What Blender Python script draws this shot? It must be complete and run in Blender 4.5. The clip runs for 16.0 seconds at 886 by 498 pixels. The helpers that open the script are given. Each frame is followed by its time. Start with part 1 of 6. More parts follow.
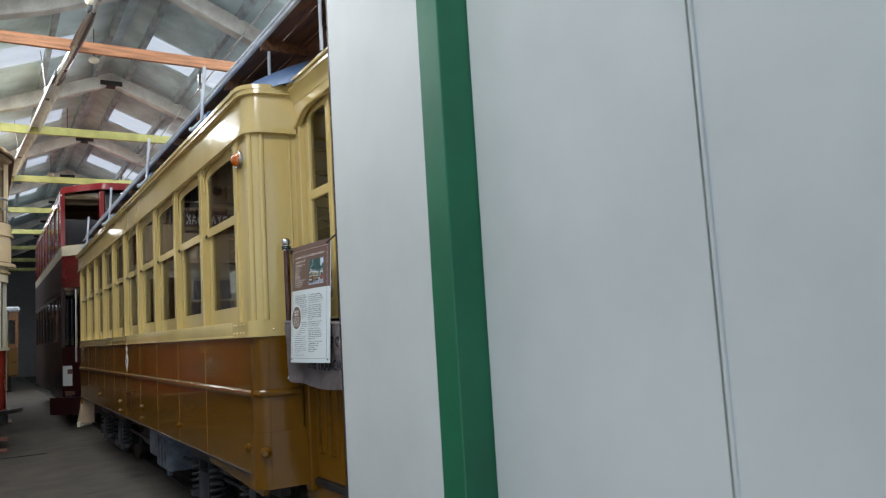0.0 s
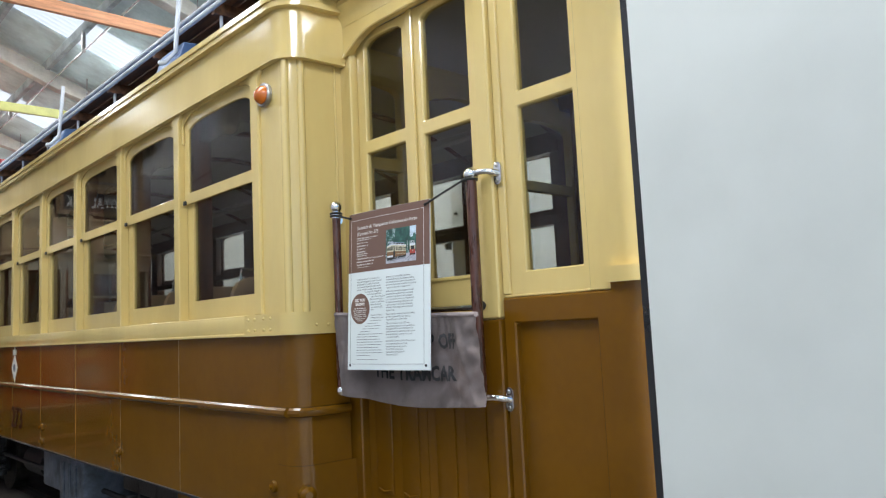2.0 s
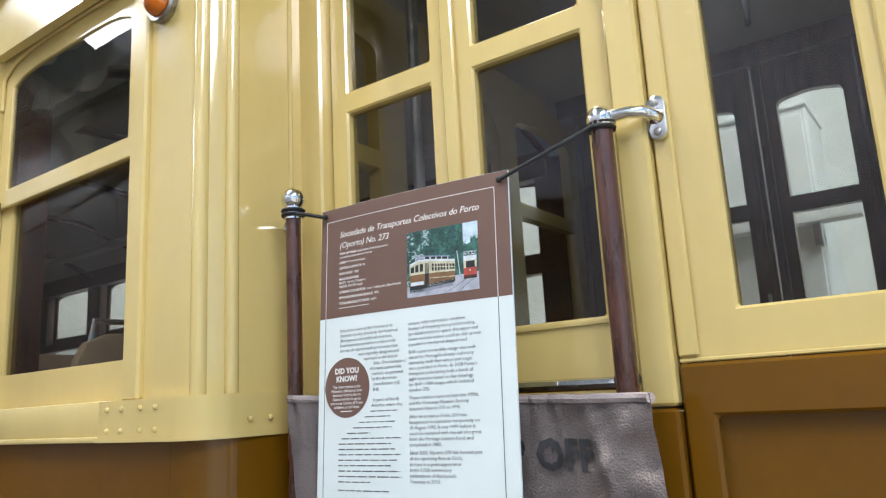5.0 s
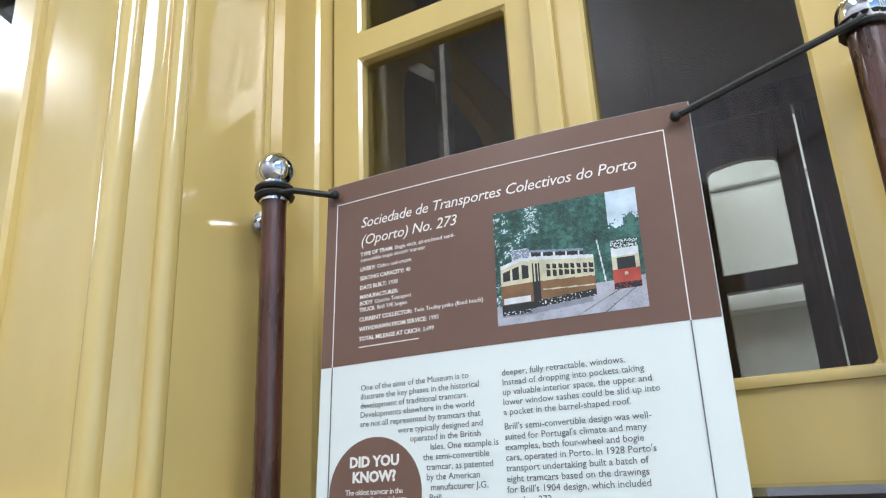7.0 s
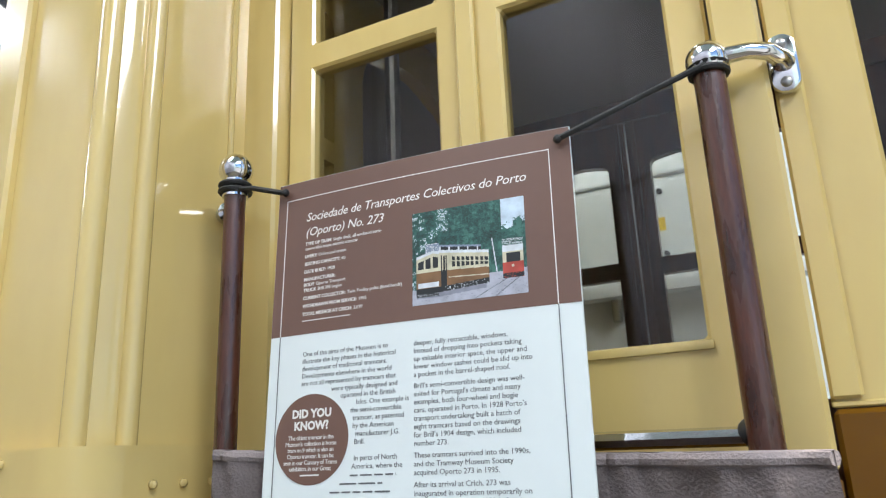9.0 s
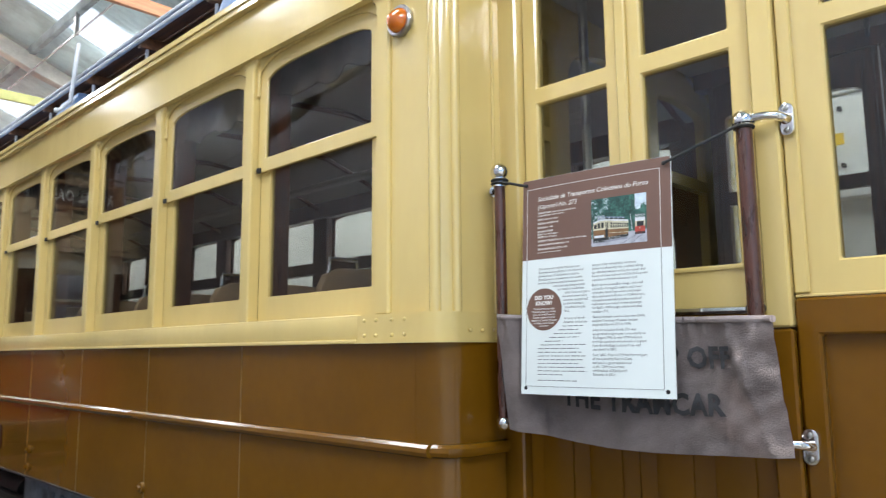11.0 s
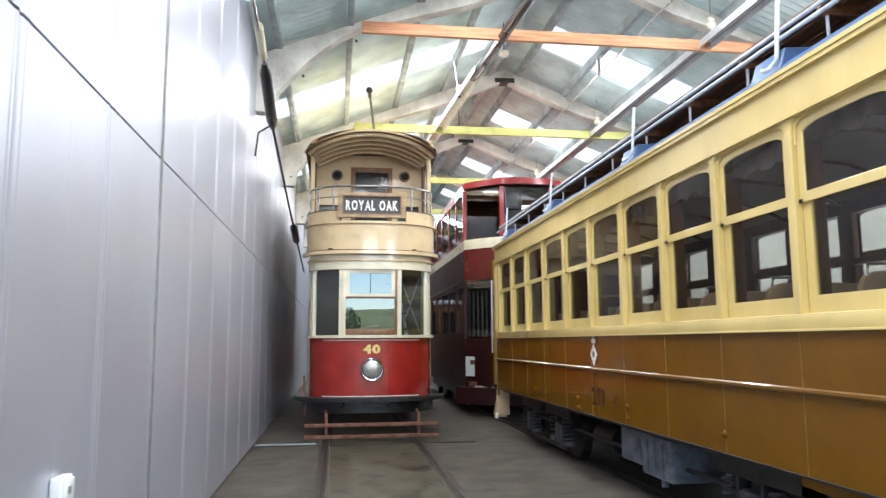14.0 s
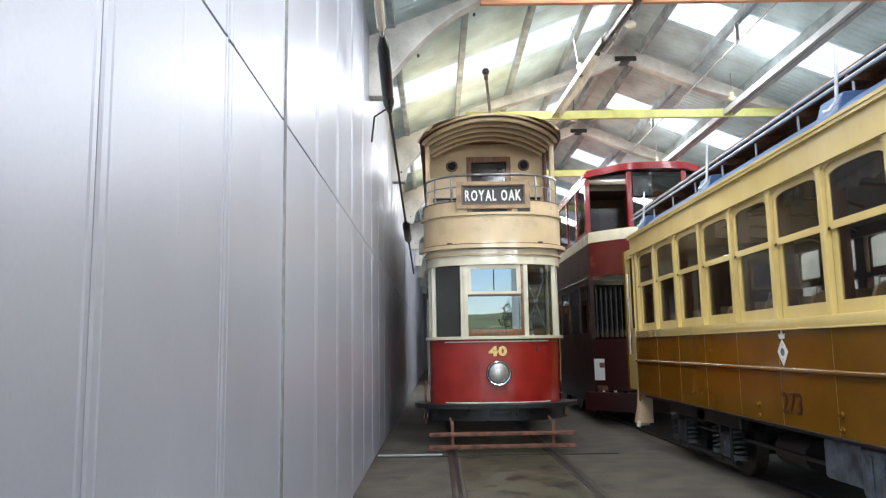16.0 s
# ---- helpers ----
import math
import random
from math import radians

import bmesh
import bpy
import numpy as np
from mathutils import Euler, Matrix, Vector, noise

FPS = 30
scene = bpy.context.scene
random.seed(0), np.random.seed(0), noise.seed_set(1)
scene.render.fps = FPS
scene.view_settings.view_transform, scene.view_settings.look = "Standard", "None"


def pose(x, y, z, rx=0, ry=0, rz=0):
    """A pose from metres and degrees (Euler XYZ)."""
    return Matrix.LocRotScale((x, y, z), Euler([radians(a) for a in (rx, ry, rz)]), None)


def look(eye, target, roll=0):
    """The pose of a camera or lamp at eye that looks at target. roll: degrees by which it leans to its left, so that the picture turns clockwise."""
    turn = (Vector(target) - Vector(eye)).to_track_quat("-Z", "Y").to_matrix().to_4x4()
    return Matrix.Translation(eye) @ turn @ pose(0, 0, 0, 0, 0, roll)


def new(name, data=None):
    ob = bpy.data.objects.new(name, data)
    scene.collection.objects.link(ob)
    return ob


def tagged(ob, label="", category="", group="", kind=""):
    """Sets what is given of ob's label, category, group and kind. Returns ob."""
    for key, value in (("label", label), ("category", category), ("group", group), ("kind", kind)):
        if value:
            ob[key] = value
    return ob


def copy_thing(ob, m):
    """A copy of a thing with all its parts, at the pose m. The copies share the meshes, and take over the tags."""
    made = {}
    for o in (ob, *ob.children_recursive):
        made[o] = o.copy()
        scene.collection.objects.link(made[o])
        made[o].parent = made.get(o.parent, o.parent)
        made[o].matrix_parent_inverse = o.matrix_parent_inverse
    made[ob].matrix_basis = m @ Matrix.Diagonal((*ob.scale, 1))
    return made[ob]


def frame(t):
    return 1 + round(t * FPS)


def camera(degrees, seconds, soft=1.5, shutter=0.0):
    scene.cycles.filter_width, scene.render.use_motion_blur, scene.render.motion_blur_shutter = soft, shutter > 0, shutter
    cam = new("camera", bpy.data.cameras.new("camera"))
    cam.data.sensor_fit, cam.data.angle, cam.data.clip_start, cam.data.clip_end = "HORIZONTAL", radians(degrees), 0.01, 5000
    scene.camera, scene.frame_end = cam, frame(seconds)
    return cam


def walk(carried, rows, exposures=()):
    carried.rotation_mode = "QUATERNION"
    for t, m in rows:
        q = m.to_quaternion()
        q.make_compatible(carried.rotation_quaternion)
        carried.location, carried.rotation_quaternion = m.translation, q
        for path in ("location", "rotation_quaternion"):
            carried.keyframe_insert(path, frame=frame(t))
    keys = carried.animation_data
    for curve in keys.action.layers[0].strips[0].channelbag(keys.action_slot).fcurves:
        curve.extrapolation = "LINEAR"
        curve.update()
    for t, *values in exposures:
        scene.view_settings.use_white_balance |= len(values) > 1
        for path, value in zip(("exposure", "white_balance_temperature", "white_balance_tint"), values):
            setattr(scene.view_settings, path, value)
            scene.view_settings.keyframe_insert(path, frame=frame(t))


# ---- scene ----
cam = camera(62.1, 16.0, soft=1.2, shutter=0.12)
PATH = [
    (0, (0.098, 0.033, 1.536), (1.156, 1.717, 1.743), -3.4),
    (0.5, (-0.081, 0.415, 1.523), (1.048, 2.048, 1.762), -3.0),
    (1, (-0.193, 0.808, 1.527), (1.046, 2.36, 1.765), -3.1),
    (1.5, (-0.192, 1.177, 1.553), (1.046, 2.735, 1.757), -2.5),
    (2, (-0.238, 1.553, 1.542), (1.124, 3.003, 1.75), -2.7),
    (2.5, (-0.185, 1.875, 1.506), (1.223, 3.278, 1.725), -3.1),
    (3, (-0.04, 2.238, 1.554), (1.418, 3.573, 1.852), -3.3),
    (3.5, (0.042, 2.518, 1.546), (1.583, 3.749, 1.879), -2.6),
    (4, (0.115, 2.691, 1.566), (1.73, 3.815, 1.926), -2.5),
    (4.2, (0.154, 2.714, 1.57), (1.745, 3.873, 1.923), -2.6),
    (6.5, (0.877, 3.486, 1.628), (2.538, 4.441, 2.202), -3.4),
    (7, (0.869, 3.536, 1.624), (2.541, 4.433, 2.257), -2.8),
    (7.5, (0.856, 3.537, 1.628), (2.56, 4.391, 2.234), -2.7),
    (8, (0.843, 3.543, 1.631), (2.573, 4.35, 2.228), -2.9),
    (8.2, (0.832, 3.531, 1.627), (2.559, 4.338, 2.233), -2.6),
    (10.3, (0.194, 3.005, 1.537), (1.859, 4.056, 1.885), -2.5),
    (10.5, (0.058, 2.951, 1.533), (1.688, 4.06, 1.87), -1.8),
    (11, (-0.188, 2.715, 1.509), (1.234, 4.095, 1.783), -0.5),
    (11.5, (-0.402, 2.463, 1.498), (0.692, 4.122, 1.727), 1.5),
    (12, (-0.632, 2.181, 1.469), (0.349, 3.903, 1.738), 2.2),
    (12.5, (-0.786, 1.935, 1.465), (0.224, 3.638, 1.747), 2.6),
    (13, (-0.851, 1.698, 1.454), (0.023, 3.483, 1.68), 2.7),
    (13.5, (-0.953, 1.595, 1.473), (-0.343, 3.494, 1.625), 2.1),
    (14, (-1.149, 1.597, 1.489), (-0.868, 3.562, 1.739), -0.3),
    (14.5, (-1.3, 1.61, 1.447), (-1.274, 3.588, 1.74), -0.7),
    (15, (-1.311, 1.9, 1.399), (-1.284, 3.881, 1.67), -1.4),
    (15.5, (-1.36, 2.225, 1.437), (-1.337, 4.208, 1.69), -1.7),
    (16, (-1.492, 2.607, 1.435), (-1.472, 4.589, 1.702), -1.0),
]
EXPOSURES = [(0.0, -0.25), (1.0, -0.1), (2.0, 0.28), (3.0, 0.65), (4.0, 0.57), (6.5, 0.43), (8.0, 0.4), (10.5, 0.45), (12.0, 0.75), (14.0, 0.8), (16.0, 0.62)]
walk(cam, [(t, look(eye, target, roll)) for t, eye, target, roll in PATH], EXPOSURES)
SKY_W, DOOR_W = 130.0, 110.0

# ---- light ----
world = bpy.data.worlds.new("world")
scene.world = world
world.use_nodes = True
wt = world.node_tree
sky = wt.nodes.new("ShaderNodeTexSky")
sky.sky_type, sky.sun_disc = "NISHITA", False
SUN_EL, SUN_AZ = 56.0, 172.0     # azimuth clockwise from +y
sky.dust_density, sky.ozone_density = 0.0, 5.0
sky.sun_elevation, sky.sun_rotation = radians(SUN_EL), radians(SUN_AZ)
wt.nodes["Background"].inputs["Strength"].default_value = 0.15
wt.links.new(sky.outputs[0], wt.nodes["Background"].inputs["Color"])
sun_data = bpy.data.lights.new("sun", "SUN")
sun_data.energy, sun_data.angle, sun_data.color = 5.0, radians(0.5), (1.0, 0.95, 0.86)
sun = new("sun", sun_data)
_d = Vector((math.sin(radians(SUN_AZ)) * math.cos(radians(SUN_EL)), math.cos(radians(SUN_AZ)) * math.cos(radians(SUN_EL)), math.sin(radians(SUN_EL))))
sun.matrix_world = look(_d * 60, (0, 0, 0))


def sky_lamp(name, m, sx, sy, power, colour=(0.93, 0.97, 1.0)):
    """Daylight that comes in through one opening."""
    d = bpy.data.lights.new(name, "AREA")
    d.shape, d.size, d.size_y, d.energy, d.color = "RECTANGLE", sx, sy, power, colour
    o = new(name, d)
    o.matrix_world = m
    return o


# ---- materials ----
def material(name, base, rough=0.5, metal=0.0, var=0.12, scale=6.0, bump=0.05, bscale=60.0, coat=0.0, spec=0.5, tint=None, stretch=None, rvar=0.1, ramp_at=(0.25, 0.62)):
    """Principled surface with broad stains, fine grain and relief."""
    m = bpy.data.materials.new(name)
    m.use_nodes = True
    nt, bs = m.node_tree, m.node_tree.nodes["Principled BSDF"]
    N, L = nt.nodes.new, nt.links.new
    co = N("ShaderNodeTexCoord")
    src = co.outputs["Object"]
    if stretch:
        mp = N("ShaderNodeMapping")
        mp.inputs["Scale"].default_value = stretch
        L(src, mp.inputs[0])
        src = mp.outputs[0]
    n1, n2 = N("ShaderNodeTexNoise"), N("ShaderNodeTexNoise")
    n1.inputs["Scale"].default_value, n1.inputs["Detail"].default_value = scale, 6
    n2.inputs["Scale"].default_value, n2.inputs["Detail"].default_value = bscale, 3
    L(src, n1.inputs["Vector"]), L(src, n2.inputs["Vector"])
    ramp = N("ShaderNodeValToRGB")
    dark = tint if tint else tuple(c * (1 - 2.2 * var) for c in base)
    ramp.color_ramp.elements[0].color, ramp.color_ramp.elements[1].color = (*dark, 1), (*(min(1, c * (1 + var)) for c in base), 1)
    ramp.color_ramp.elements[0].position, ramp.color_ramp.elements[1].position = ramp_at
    L(n1.outputs[0], ramp.inputs[0])
    mix = N("ShaderNodeMixRGB")
    mix.blend_type, mix.inputs[0].default_value = "OVERLAY", min(1, var)
    L(ramp.outputs[0], mix.inputs[1]), L(n2.outputs[0], mix.inputs[2])
    L(mix.outputs[0], bs.inputs["Base Color"])
    mr = N("ShaderNodeMapRange")
    mr.inputs[3].default_value, mr.inputs[4].default_value = max(0.02, rough - rvar), min(1, rough + rvar)
    L(n1.outputs[0], mr.inputs[0]), L(mr.outputs[0], bs.inputs["Roughness"])
    bs.inputs["Metallic"].default_value = metal
    bs.inputs["Specular IOR Level"].default_value = spec
    bs.inputs["Coat Weight"].default_value = coat
    bs.inputs["Coat Roughness"].default_value = 0.06
    if bump:
        b = N("ShaderNodeBump")
        b.inputs["Strength"].default_value, b.inputs["Distance"].default_value = bump, 0.01
        L(n2.outputs[0], b.inputs["Height"]), L(b.outputs[0], bs.inputs["Normal"])
    return m


def glass(name, tint=(0.93, 0.96, 0.95), rough=0.01, gloss=1.0):
    """Thin window glass: clear, with a mirror gloss that grows at grazing angles."""
    m = bpy.data.materials.new(name)
    m.use_nodes = True
    nt = m.node_tree
    N, L = nt.nodes.new, nt.links.new
    nt.nodes.remove(nt.nodes["Principled BSDF"])
    tr, gl, mx, lw, pw, mul = N("ShaderNodeBsdfTransparent"), N("ShaderNodeBsdfGlossy"), N("ShaderNodeMixShader"), N("ShaderNodeLayerWeight"), N("ShaderNodeMath"), N("ShaderNodeMath")
    tr.inputs[0].default_value = (*tint, 1)
    gl.inputs["Roughness"].default_value = rough
    pw.operation, pw.inputs[1].default_value = "POWER", 5.0
    mul.operation, mul.inputs[1].default_value, mul.inputs[2].default_value = "MULTIPLY_ADD", 0.5, 0.035 * gloss
    L(lw.outputs["Facing"], pw.inputs[0]), L(pw.outputs[0], mul.inputs[0])
    L(mul.outputs[0], mx.inputs[0]), L(tr.outputs[0], mx.inputs[1]), L(gl.outputs[0], mx.inputs[2])
    L(mx.outputs[0], nt.nodes["Material Output"].inputs[0])
    return m


def translucent(name, colour):
    """Weathered translucent roof sheet."""
    m = bpy.data.materials.new(name)
    m.use_nodes = True
    nt = m.node_tree
    N, L = nt.nodes.new, nt.links.new
    nt.nodes.remove(nt.nodes["Principled BSDF"])
    a, b, mx = N("ShaderNodeBsdfTranslucent"), N("ShaderNodeBsdfDiffuse"), N("ShaderNodeMixShader")
    no, rp = N("ShaderNodeTexNoise"), N("ShaderNodeValToRGB")
    no.inputs["Scale"].default_value = 2.5
    rp.color_ramp.elements[0].color, rp.color_ramp.elements[1].color = (*(c * 0.8 for c in colour), 1), (*colour, 1)
    L(no.outputs[0], rp.inputs[0]), L(rp.outputs[0], a.inputs[0])
    b.inputs[0].default_value = (*colour, 1)
    mx.inputs[0].default_value = 0.12
    L(a.outputs[0], mx.inputs[1]), L(b.outputs[0], mx.inputs[2]), L(mx.outputs[0], nt.nodes["Material Output"].inputs[0])
    return m


CREAM = material("cream_gloss_paint", (0.67, 0.505, 0.190), 0.17, var=0.05, scale=2.5, bump=0.02, bscale=28, coat=0.7, stretch=(1, 1, 0.35))
OCHRE = material("ochre_gloss_paint", (0.158, 0.067, 0.0035), 0.2, var=0.08, scale=2.0, bump=0.02, bscale=26, coat=0.32, spec=0.25)
NUMBERPAINT = material("dark_red_brown_number_paint", (0.045, 0.010, 0.006), 0.55, var=0.1, scale=20, bump=0.02, spec=0.2)
JOINT = material("worn_ochre_joint_filler", (0.27, 0.15, 0.035), 0.4, var=0.25, scale=14, bump=0.05)
PLANK = material("varnished_ochre_plank", (0.46, 0.25, 0.085), 0.2, var=0.15, scale=5, bump=0.08, bscale=40, coat=0.5, stretch=(6, 6, 0.6))
DKWOOD = material("dark_varnished_wood", (0.135, 0.055, 0.030), 0.32, var=0.25, scale=9, bump=0.08, bscale=70, coat=0.3, stretch=(5, 5, 0.5))
MAHOG = material("mahogany_pole", (0.07, 0.022, 0.013), 0.28, var=0.35, scale=14, bump=0.12, bscale=120, coat=0.5, stretch=(3, 3, 0.5))
ROOFBOARD = material("brown_roof_board", (0.16, 0.066, 0.028), 0.5, var=0.35, scale=5, bump=0.2, bscale=40, stretch=(6, 0.5, 6))
BLUEROOF = material("blue_roof_canvas", (0.085, 0.15, 0.29), 0.45, var=0.12, scale=4, bump=0.1, bscale=60)
TROUGH = material("pale_grey_trough_paint", (0.66, 0.68, 0.68), 0.5, var=0.12, scale=3, bump=0.04)
GREYPAINT = material("grey_blue_iron_paint", (0.52, 0.55, 0.60), 0.4, var=0.12, scale=8, bump=0.06)
CHROME = material("chrome", (0.75, 0.75, 0.76), 0.08, 1.0, var=0.06, scale=8, bump=0.02, rvar=0.05)
STEEL = material("worn_steel", (0.42, 0.41, 0.40), 0.35, 1.0, var=0.2, scale=12, bump=0.1)
BLACKIRON = material("oily_black_iron", (0.018, 0.017, 0.017), 0.5, var=0.4, scale=7, bump=0.3, bscale=35)
CASEGREY = material("blue_grey_case_paint", (0.13, 0.15, 0.18), 0.5, var=0.4, scale=6, bump=0.2, bscale=30)
GREYIRON = material("dusty_grey_iron", (0.045, 0.047, 0.05), 0.55, var=0.3, scale=7, bump=0.3, bscale=30)
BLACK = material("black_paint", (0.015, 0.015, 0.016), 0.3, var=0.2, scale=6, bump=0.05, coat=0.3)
RUBBER = material("black_cord", (0.012, 0.012, 0.012), 0.6, var=0.2, scale=30, bump=0.2, bscale=200)
RED = material("tram_red_gloss_paint", (0.36, 0.022, 0.016), 0.2, var=0.1, scale=3, bump=0.03, bscale=40, coat=0.5)
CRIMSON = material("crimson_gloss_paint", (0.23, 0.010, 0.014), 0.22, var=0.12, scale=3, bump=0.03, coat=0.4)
# darker copies of the crimson, for body parts coloured as if in shade
MIDCRIMSON = material("half_shaded_crimson_paint", (0.11, 0.007, 0.010), 0.25, var=0.12, scale=3, bump=0.03, coat=0.4)
DEEPRED = material("shaded_or_deep_crimson_paint", (0.026, 0.003, 0.004), 0.5, var=0.15, scale=3, bump=0.03, coat=0.08)
BUFF = material("buff_cream_paint", (0.66, 0.50, 0.29), 0.3, var=0.07, scale=3, bump=0.03, coat=0.3)
PALECREAM = material("pale_cream_paint", (0.72, 0.66, 0.50), 0.3, var=0.06, scale=4, bump=0.03, coat=0.3)
WHITELINE = material("white_lining_paint", (0.8, 0.76, 0.68), 0.4, var=0.05, bump=0)
GOLD = material("gold_leaf", (0.78, 0.55, 0.20), 0.32, 0.4, var=0.1, scale=20, bump=0.02)
TEAK = material("oiled_teak", (0.21, 0.095, 0.04), 0.35, var=0.25, scale=8, bump=0.1, coat=0.3, stretch=(4, 4, 0.6))
SEAT = material("tan_seat_leather", (0.50, 0.36, 0.23), 0.45, var=0.12, scale=5, bump=0.1, bscale=80)
LINING = material("grey_cream_ceiling_paint", (0.42, 0.385, 0.32), 0.5, var=0.06, scale=3, bump=0.02)
AMBER = material("amber_lens", (0.56, 0.13, 0.004), 0.07, var=0.1, scale=20, bump=0.05, coat=0.8)
LENS = material("headlamp_glass", (0.50, 0.49, 0.45), 0.12, 0.6, var=0.15, scale=40, bump=0.3, bscale=90, coat=0.8)
CANVAS = material("grey_mauve_canvas", (0.275, 0.23, 0.225), 0.85, var=0.16, scale=9, bump=0.4, bscale=260)
INK = material("dark_stencil_ink", (0.03, 0.03, 0.034), 0.8, var=0.2, scale=30, bump=0.1, bscale=200)
SIGNBROWN = material("sign_brown_print", (0.165, 0.09, 0.066), 0.38, var=0.04, scale=3, bump=0.0, coat=0.15)
SIGNWHITE = material("sign_white_board", (0.74, 0.80, 0.79), 0.36, var=0.02, scale=3, bump=0.0, coat=0.15)
PRINTBLACK = material("printed_black", (0.12, 0.125, 0.13), 0.45, var=0.05, bump=0)
PRINTWHITE = material("printed_white", (0.82, 0.80, 0.76), 0.45, var=0.03, bump=0)
DOORWHITE = material("white_door_sheet", (0.61, 0.63, 0.595), 0.42, var=0.05, scale=1.6, bump=0.05, bscale=9, spec=0.5)
GREEN = material("green_door_trim", (0.008, 0.135, 0.060), 0.36, var=0.12, scale=2.5, bump=0.08, bscale=14)
CLADDING = material("silver_cladding_panel", (0.46, 0.47, 0.54), 0.37, 0.45, var=0.05, scale=0.8, bump=0.0, rvar=0.06)
SEAL = material("grey_joint_seal", (0.22, 0.22, 0.22), 0.7, var=0.2, scale=14, bump=0.1)
CONCRETE = material("precast_concrete", (0.57, 0.55, 0.50), 0.85, var=0.18, scale=2.5, bump=0.3, bscale=30)
PURLIN = material("grey_purlin", (0.34, 0.38, 0.39), 0.8, var=0.2, scale=3, bump=0.2, bscale=25)
SHEET = material("grey_cement_roof_sheet", (0.60, 0.71, 0.71), 0.8, var=0.12, scale=2, bump=0.1, bscale=20)
ORANGEBEAM = material("orange_timber_tie", (0.58, 0.27, 0.14), 0.6, var=0.2, scale=5, bump=0.15, bscale=40, stretch=(0.4, 5, 5))
YELLOWBEAM = material("yellow_green_painted_tie", (0.46, 0.46, 0.15), 0.5, var=0.12, scale=4, bump=0.1)
SKYLIGHT = translucent("translucent_roof_sheet", (0.86, 0.90, 0.92))
WHITEWALL = material("white_painted_wall", (0.80, 0.82, 0.82), 0.6, var=0.06, scale=2, bump=0.1)
CABINETGREY = material("pale_grey_enamel", (0.82, 0.85, 0.86), 0.35, var=0.05, scale=3, bump=0.03)
YELLOWLABEL = material("yellow_label", (0.8, 0.55, 0.02), 0.5, var=0.05, bump=0)
RUST = material("rusty_brown_bar", (0.20, 0.085, 0.055), 0.7, var=0.3, scale=9, bump=0.25)
RAILSTEEL = material("rail_steel", (0.10, 0.088, 0.078), 0.4, 0.8, var=0.3, scale=10, bump=0.2)
BRICK = material("red_brick_wall", (0.36, 0.14, 0.08), 0.85, var=0.25, scale=3, bump=0.2)
GRASS = material("hill_grass", (0.07, 0.11, 0.03), 0.9, var=0.4, scale=0.2, bump=0.3, bscale=4)
LEAF = material("tree_leaves", (0.05, 0.10, 0.025), 0.7, var=0.4, scale=1.2, bump=0.2)
BARK = material("tree_bark", (0.12, 0.09, 0.06), 0.9, var=0.3, scale=6, bump=0.5)
SETTS = material("outside_concrete", (0.46, 0.45, 0.42), 0.85, var=0.12, scale=1.2, bump=0.3, bscale=50)
DIMYELLOW = material("dimmed_yellow_tram_paint", (0.12, 0.06, 0.012), 0.3, var=0.1, scale=3, bump=0.03)
GLASS = glass("window_glass", (0.76, 0.75, 0.72))
DARKGLASS = glass("far_window_glass", (0.95, 0.97, 0.96))
SCREENGLASS = glass("windscreen_glass", (0.72, 0.76, 0.75), 0.01, 11.0)
SIDEGLASS = glass("side_screen_glass", (0.72, 0.78, 0.75), 0.01, 3.0)
TEAL = material("teal_green_door_paint", (0.010, 0.17, 0.19), 0.4, var=0.1, scale=1.5, bump=0.05, bscale=12)
BLINDCLOTH = material("dark_brown_blind_cloth", (0.17, 0.14, 0.115), 0.75, var=0.2, scale=12, bump=0.2, bscale=90)
BOWGLASS = glass("platform_windscreen_glass", (0.80, 0.84, 0.83), 0.01, 15.0)
DIMGLASS = glass("dim_window_glass", (0.40, 0.41, 0.40), 0.01, 4.0)
OAKFRAME = material("light_oak_frame", (0.34, 0.22, 0.11), 0.4, var=0.2, scale=8, bump=0.1, coat=0.2)
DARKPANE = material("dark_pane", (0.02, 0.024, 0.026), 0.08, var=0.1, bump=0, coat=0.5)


def floor_material(name, base, rough, scale, low, high, stain):
    """Worn concrete with dust, grit and dark oil stains of their own ragged shape."""
    m = material(name, base, rough, var=0.28, scale=scale * 1.7, bump=0.4, bscale=34, rvar=0.2)
    nt = m.node_tree
    N, L = nt.nodes.new, nt.links.new
    bs = nt.nodes["Principled BSDF"]
    old = bs.inputs["Base Color"].links[0].from_socket
    co, n, r, g = N("ShaderNodeTexCoord"), N("ShaderNodeTexNoise"), N("ShaderNodeValToRGB"), N("ShaderNodeTexNoise")
    n.inputs["Scale"].default_value, n.inputs["Detail"].default_value, n.inputs["Roughness"].default_value = scale, 9, 0.62
    n.inputs["Distortion"].default_value = 0.6
    g.inputs["Scale"].default_value, g.inputs["Detail"].default_value = 75, 4
    L(co.outputs["Object"], n.inputs["Vector"]), L(co.outputs["Object"], g.inputs["Vector"])
    r.color_ramp.elements[0].position, r.color_ramp.elements[1].position = low, high
    L(n.outputs[0], r.inputs[0])
    grit, mx = N("ShaderNodeMixRGB"), N("ShaderNodeMixRGB")
    grit.blend_type, grit.inputs[0].default_value = "OVERLAY", 0.55
    L(old, grit.inputs[1]), L(g.outputs[0], grit.inputs[2])
    mx.inputs[2].default_value = (*stain, 1)
    L(r.outputs[0], mx.inputs[0]), L(grit.outputs[0], mx.inputs[1]), L(mx.outputs[0], bs.inputs["Base Color"])
    return m


